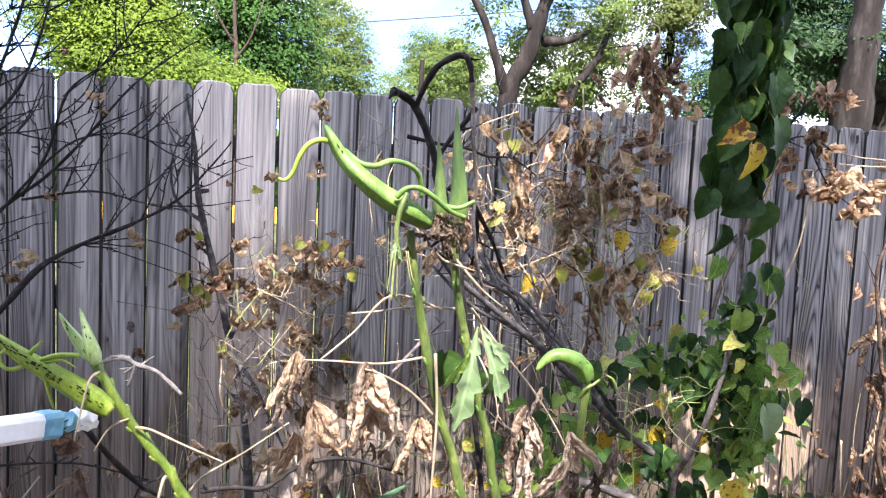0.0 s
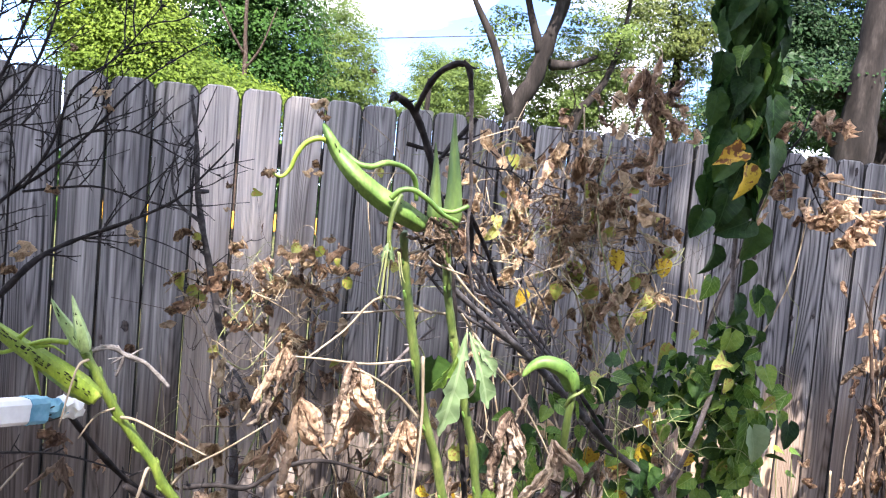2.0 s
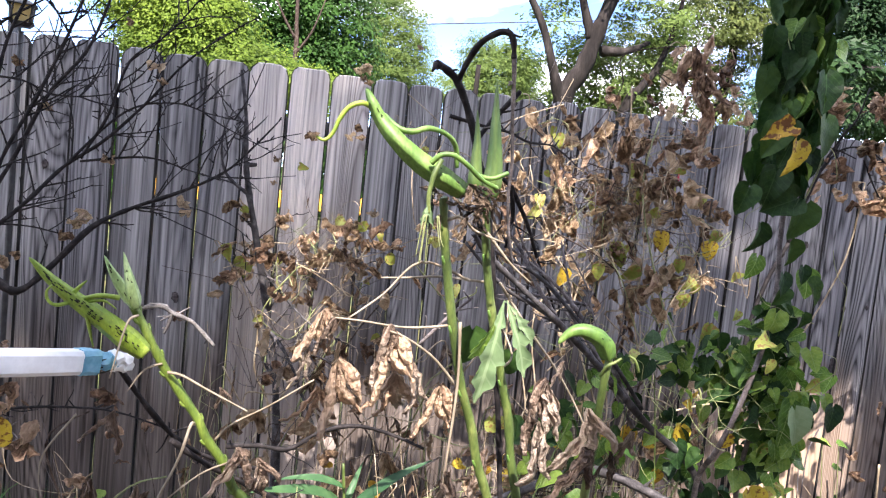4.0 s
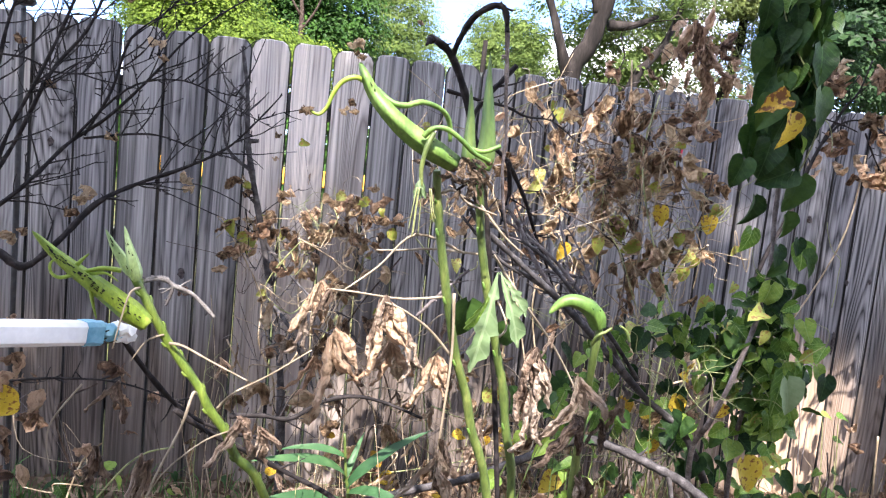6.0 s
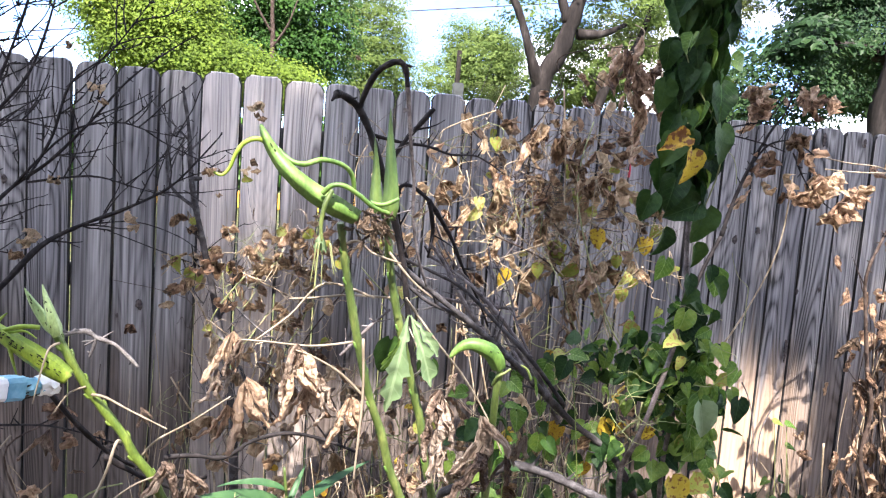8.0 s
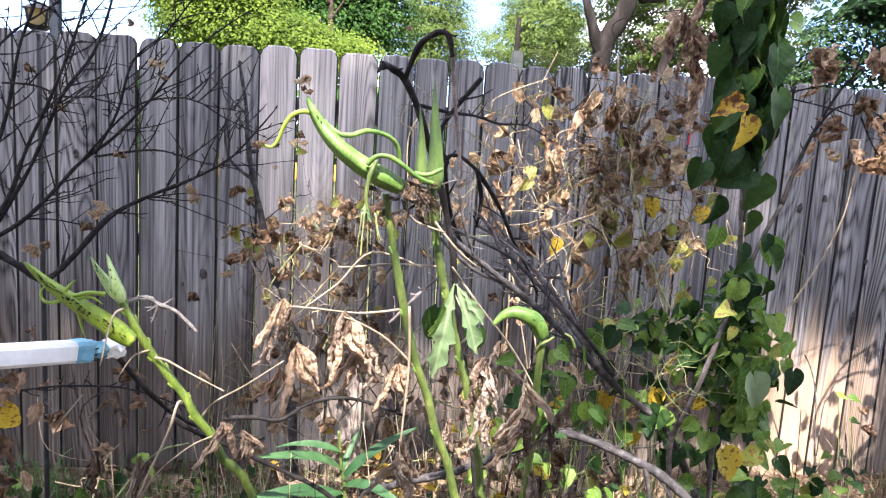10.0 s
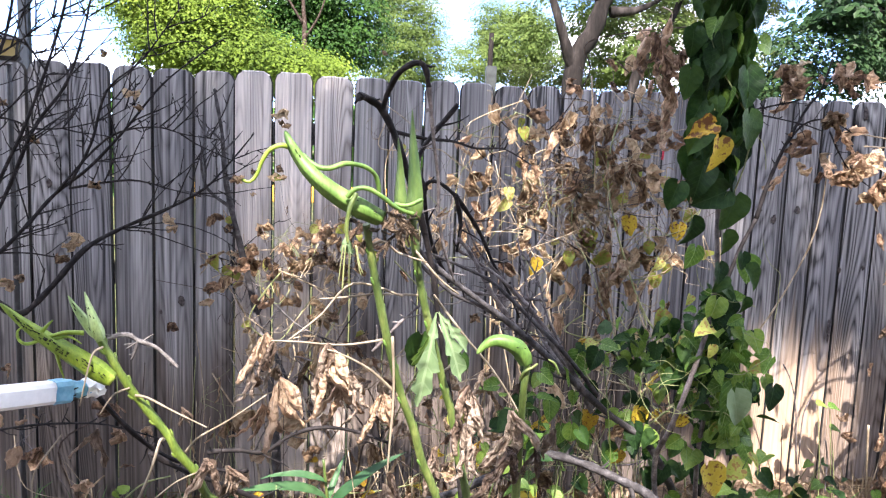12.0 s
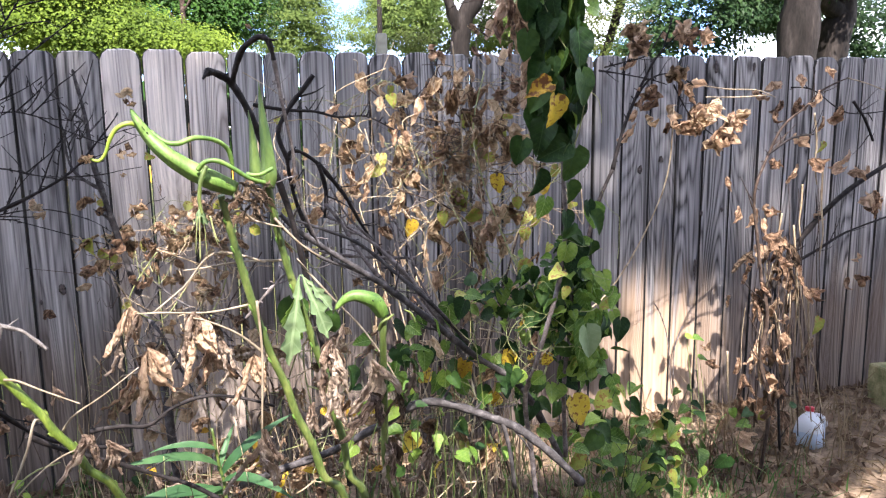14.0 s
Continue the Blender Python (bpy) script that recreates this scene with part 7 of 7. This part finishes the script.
def lantern():
    top = Vector((-1.173, 2.500, 1.605))
    ob = thing("garden_lantern", (top.x, top.y, ground_z(top.x, top.y)), "black garden lantern with amber panes on a thin post", "lantern")
    stalk("post", [(top.x, top.y, -0.05), (top.x, top.y, 0.8), (top.x, top.y, top.z - 0.05)], 0.008, 0.008, BLACKMETAL, ob)
    z0, z1, w0, w1 = top.z - 0.026, top.z + 0.02, 0.025, 0.031
    bm = bmesh.new()
    bmesh.ops.create_cone(bm, cap_ends=True, segments=4, radius1=w0 * 1.25, radius2=w1 * 1.25, depth=z1 - z0, matrix=Matrix.Translation((top.x, top.y, (z0 + z1) / 2)) @ Euler((0, 0, radians(62))).to_matrix().to_4x4())
    stems("pane", bm, AMBERGLASS, ob, "amber glass panes")
    for k in range(4):
        a = radians(62 + 90 * k)
        v = Vector((math.cos(a), math.sin(a), 0))
        stalk("frame_bar", [Vector((top.x, top.y, z0)) + v * w0 * 1.28, Vector((top.x, top.y, z1)) + v * w1 * 1.28], 0.004, 0.004, BLACKMETAL, ob)
    bm = bmesh.new()
    bmesh.ops.create_cone(bm, cap_ends=True, segments=4, radius1=0.058, radius2=0.016, depth=0.018, matrix=Matrix.Translation((top.x, top.y, z1 + 0.009)) @ Euler((0, 0, radians(62))).to_matrix().to_4x4())
    bmesh.ops.bevel(bm, geom=bm.edges, offset=0.003, segments=1, affect="EDGES")
    stems("roof", bm, BLACKMETAL, ob)
    bm = bmesh.new()
    bmesh.ops.create_cone(bm, cap_ends=True, segments=4, radius1=0.03, radius2=0.045, depth=0.012, matrix=Matrix.Translation((top.x, top.y, z0 - 0.006)) @ Euler((0, 0, radians(62))).to_matrix().to_4x4())
    stems("base", bm, BLACKMETAL, ob)


lantern()


def jug():
    at = Vector((2.117, 2.500, 0.003))
    at.z = ground_z(at.x, at.y) - 0.01
    ob = thing("plastic_jug", at, "translucent white plastic jug with a red cap on the ground", "jug")
    ob.scale = (0.68, 0.68, 0.74)
    ob.rotation_euler = (radians(-6), radians(8), radians(25))
    bm = bmesh.new()
    prof = [(0.055, 0.0), (0.072, 0.008), (0.075, 0.03), (0.0735, 0.06), (0.075, 0.09), (0.074, 0.13), (0.066, 0.155), (0.045, 0.178), (0.026, 0.192), (0.021, 0.2), (0.021, 0.212)]
    rings = []
    for r, z in prof:
        k = min(1.0, max(0.0, (0.16 - z) / 0.06))
        ring = []
        for j in range(24):
            a = 2 * math.pi * j / 24
            c, s = math.cos(a), math.sin(a)
            sq = 1 / max(abs(c), abs(s)) ** 0.75
            q = r * (1 + (sq - 1) * k)
            ring.append(bm.verts.new((c * q, s * q, z)))
        rings.append(ring)
    for i, (a, b) in enumerate(zip(rings, rings[1:])):
        for j in range(24):
            f = bm.faces.new((a[j], a[(j + 1) % 24], b[(j + 1) % 24], b[j]))
            f.smooth, f.material_index = True, 1 if i < 4 else 0
    bm.faces.new(rings[0][::-1]).material_index = 1
    part("body", bm, JUGPLASTIC, ob).data.materials.append(JUGWATER)
    bm = bmesh.new()
    tube(bm, [(0.03, -0.02, 0.185), (0.066, -0.045, 0.175), (0.085, -0.06, 0.14), (0.075, -0.055, 0.10)], 0.010, 0.012, 8)
    part("handle", bm, JUGPLASTIC, ob)
    bm = bmesh.new()
    tube(bm, [(0, 0, 0.204), (0, 0, 0.212), (0, 0, 0.228)], 0.0265, 0.0255, 20, 2, 0, None, 0.03)
    part("cap", bm, REDCAP, ob, "red screw cap")


jug()


def block():
    at = Vector((2.773, 2.750, 0.047))
    ob = thing("mossy_block", (at.x + 0.06, at.y, ground_z(at.x, at.y)), "weathered mossy block against the fence", "block")
    bm = bmesh.new()
    bmesh.ops.create_cube(bm, size=1, matrix=Matrix.Translation((0, 0, 0.09)) @ Matrix.Diagonal((0.2, 0.2, 0.2, 1)))
    bmesh.ops.subdivide_edges(bm, edges=bm.edges, cuts=4, use_grid_fill=True)
    for v in bm.verts:
        v.co += 0.006 * noise.noise_vector(v.co * 18)
    bmesh.ops.bevel(bm, geom=[e for e in bm.edges if e.is_manifold and e.calc_face_angle() > 1.0], offset=0.008, segments=1, affect="EDGES")
    part("body", bm, MOSSBLOCK, ob)


block()


# ---- litter and grass on the ground ----
def litter():
    rng = np.random.default_rng(3)
    n = 5200
    x, y = rng.uniform(-2.2, 3.6, n), 3.0 - 2.2 * rng.random(n) ** 1.3
    p = [(a, min(b, 2.97), ground_z(a, b) + abs(rng.normal()) * 0.012 + 0.004) for a, b in zip(x, y)]
    leaf_cloud("leaf_litter", LITTER, p, 0.04 * rng.uniform(0.5, 1.5, n), rng, None, "scattered dead leaves and crumbs on bare soil", "stuff", 1.9)
    n = 2600
    verts, faces = [], []
    for k in range(n):
        a, b = rng.uniform(-2.2, 3.6), min(2.95, 3.0 - 2.2 * rng.random() ** 1.2)
        if rng.random() < (0.85 if a < 0.1 else 0.4 if a < 1.0 else 0.0):
            continue
        d = rng.normal(size=3) * (1, 1, 0.28)
        d = d / np.linalg.norm(d) * rng.uniform(0.04, 0.16)
        s = np.cross(d, (0, 0, 1))
        s = s / np.linalg.norm(s) * rng.uniform(0.0012, 0.0028)
        c = np.array((a, b, ground_z(a, b) + 0.012 + abs(rng.normal()) * 0.018))
        i = len(verts)
        verts += [tuple(c - d / 2 - s), tuple(c - d / 2 + s), tuple(c + (0, 0, 0.006)), tuple(c + d / 2)]
        faces += [(i, i + 1, i + 2), (i + 1, i + 3, i + 2)]
    me = bpy.data.meshes.new("straw")
    me.from_pydata(verts, [], faces)
    me.materials.append(STRAW)
    tagged(new("straw", me), "dry straw and broken stems strewn over the soil", "straw", kind="stuff")


def grass(name, label, count, where, tall, mat, seed):
    rng = np.random.default_rng(seed)
    verts, faces = [], []
    for k in range(count):
        cx, cy, sx, sy = where[rng.integers(len(where))]
        a, b = rng.normal(cx, sx), min(2.93, rng.normal(cy, sy))
        h = tall * rng.uniform(0.4, 1.2)
        lean = rng.normal(size=2) * 0.4 * h
        w = rng.normal(size=2)
        w = w / np.linalg.norm(w) * rng.uniform(0.0015, 0.0035)
        z = ground_z(a, b) - 0.01
        i = len(verts)
        verts += [(a - w[0], b - w[1], z), (a + w[0], b + w[1], z), (a + lean[0] * 0.35 - w[0] * 0.8, b + lean[1] * 0.35 - w[1] * 0.8, z + h * 0.6), (a + lean[0] * 0.35 + w[0] * 0.8, b + lean[1] * 0.35 + w[1] * 0.8, z + h * 0.6), (a + lean[0], b + lean[1], z + h)]
        faces += [(i, i + 1, i + 3, i + 2), (i + 2, i + 3, i + 4)]
    me = bpy.data.meshes.new(name)
    me.from_pydata(verts, [], faces)
    me.materials.append(mat)
    tagged(new(name, me), label, "grass", kind="stuff")


def mark_stalks():
    # added stalks stand in for dark diagonal marks that lie on the boards
    ob = thing("mark_stalks", (1.644, 2.75, -0.03), "thin dry weed stalks added in place of dark marks on the fence boards", "weed")
    for pts in ([(1.614, 2.750, 0.177), (1.588, 2.750, 0.409), (1.554, 2.750, 0.523), (1.518, 2.750, 0.585)], [(1.590, 2.700, 0.199), (1.588, 2.700, 0.382), (1.606, 2.700, 0.450), (1.623, 2.700, 0.491)], [(1.750, 2.750, 0.051), (1.746, 2.750, 0.181), (1.730, 2.750, 0.273)]):
        stalk("stalk", pts, 0.0022, 0.003, GREYBARK, ob, "", 6)
    for at in ((1.553, 2.500, 0.499), (1.645, 2.700, 0.439), (1.711, 2.700, 0.341)):
        hang("leaf", YOUNG_HEARTS[1], ob, at, (1, -0.1, -0.1), (0, -0.4, 1), 0.05)
        stalk("stalk", [(at[0] + 0.05, at[1], ground_z(at[0], at[1]) - 0.02), (at[0] + 0.03, at[1], at[2] * 0.5), at], 0.0018, 0.0014, TENDRIL, ob, "", 5)


mark_stalks()


def fence_tag():
    at = Vector((1.066, 2.985, 1.385))
    bm = bmesh.new()
    tube(bm, [at + Vector((0.004, 0, 0.035)), at + Vector((0.001, -0.004, 0.012)), at + Vector((0, -0.003, -0.012)), at + Vector((-0.001, 0, -0.03))], 0.003, 0.005, 8, 5, 0.2)
    tagged(new("red_tag", finish(bm, "red_tag", REDCAP)), "small faded red plastic tag on the fence board", "tag")


fence_tag()
litter()
grass("grass", "uneven green grass tufts along the fence foot", 2600, [(-1.3, 2.75, 0.2, 0.1), (-0.7, 2.7, 0.25, 0.12), (0.0, 2.5, 0.3, 0.15), (1.0, 2.3, 0.3, 0.25), (1.45, 2.4, 0.25, 0.25), (1.2, 2.0, 0.25, 0.2), (0.9, 1.8, 0.2, 0.15), (1.0, 2.0, 0.2, 0.15), (0.8, 1.7, 0.2, 0.15)], 0.12, BLADE, 6)
grass("dry_grass", "dry straw-coloured grass stalks among the plants", 760, [(0.2, 2.1, 0.4, 0.25), (0.8, 2.1, 0.4, 0.25), (1.7, 2.4, 0.4, 0.2), (2.3, 2.6, 0.4, 0.15)], 0.2, STRAW, 7)
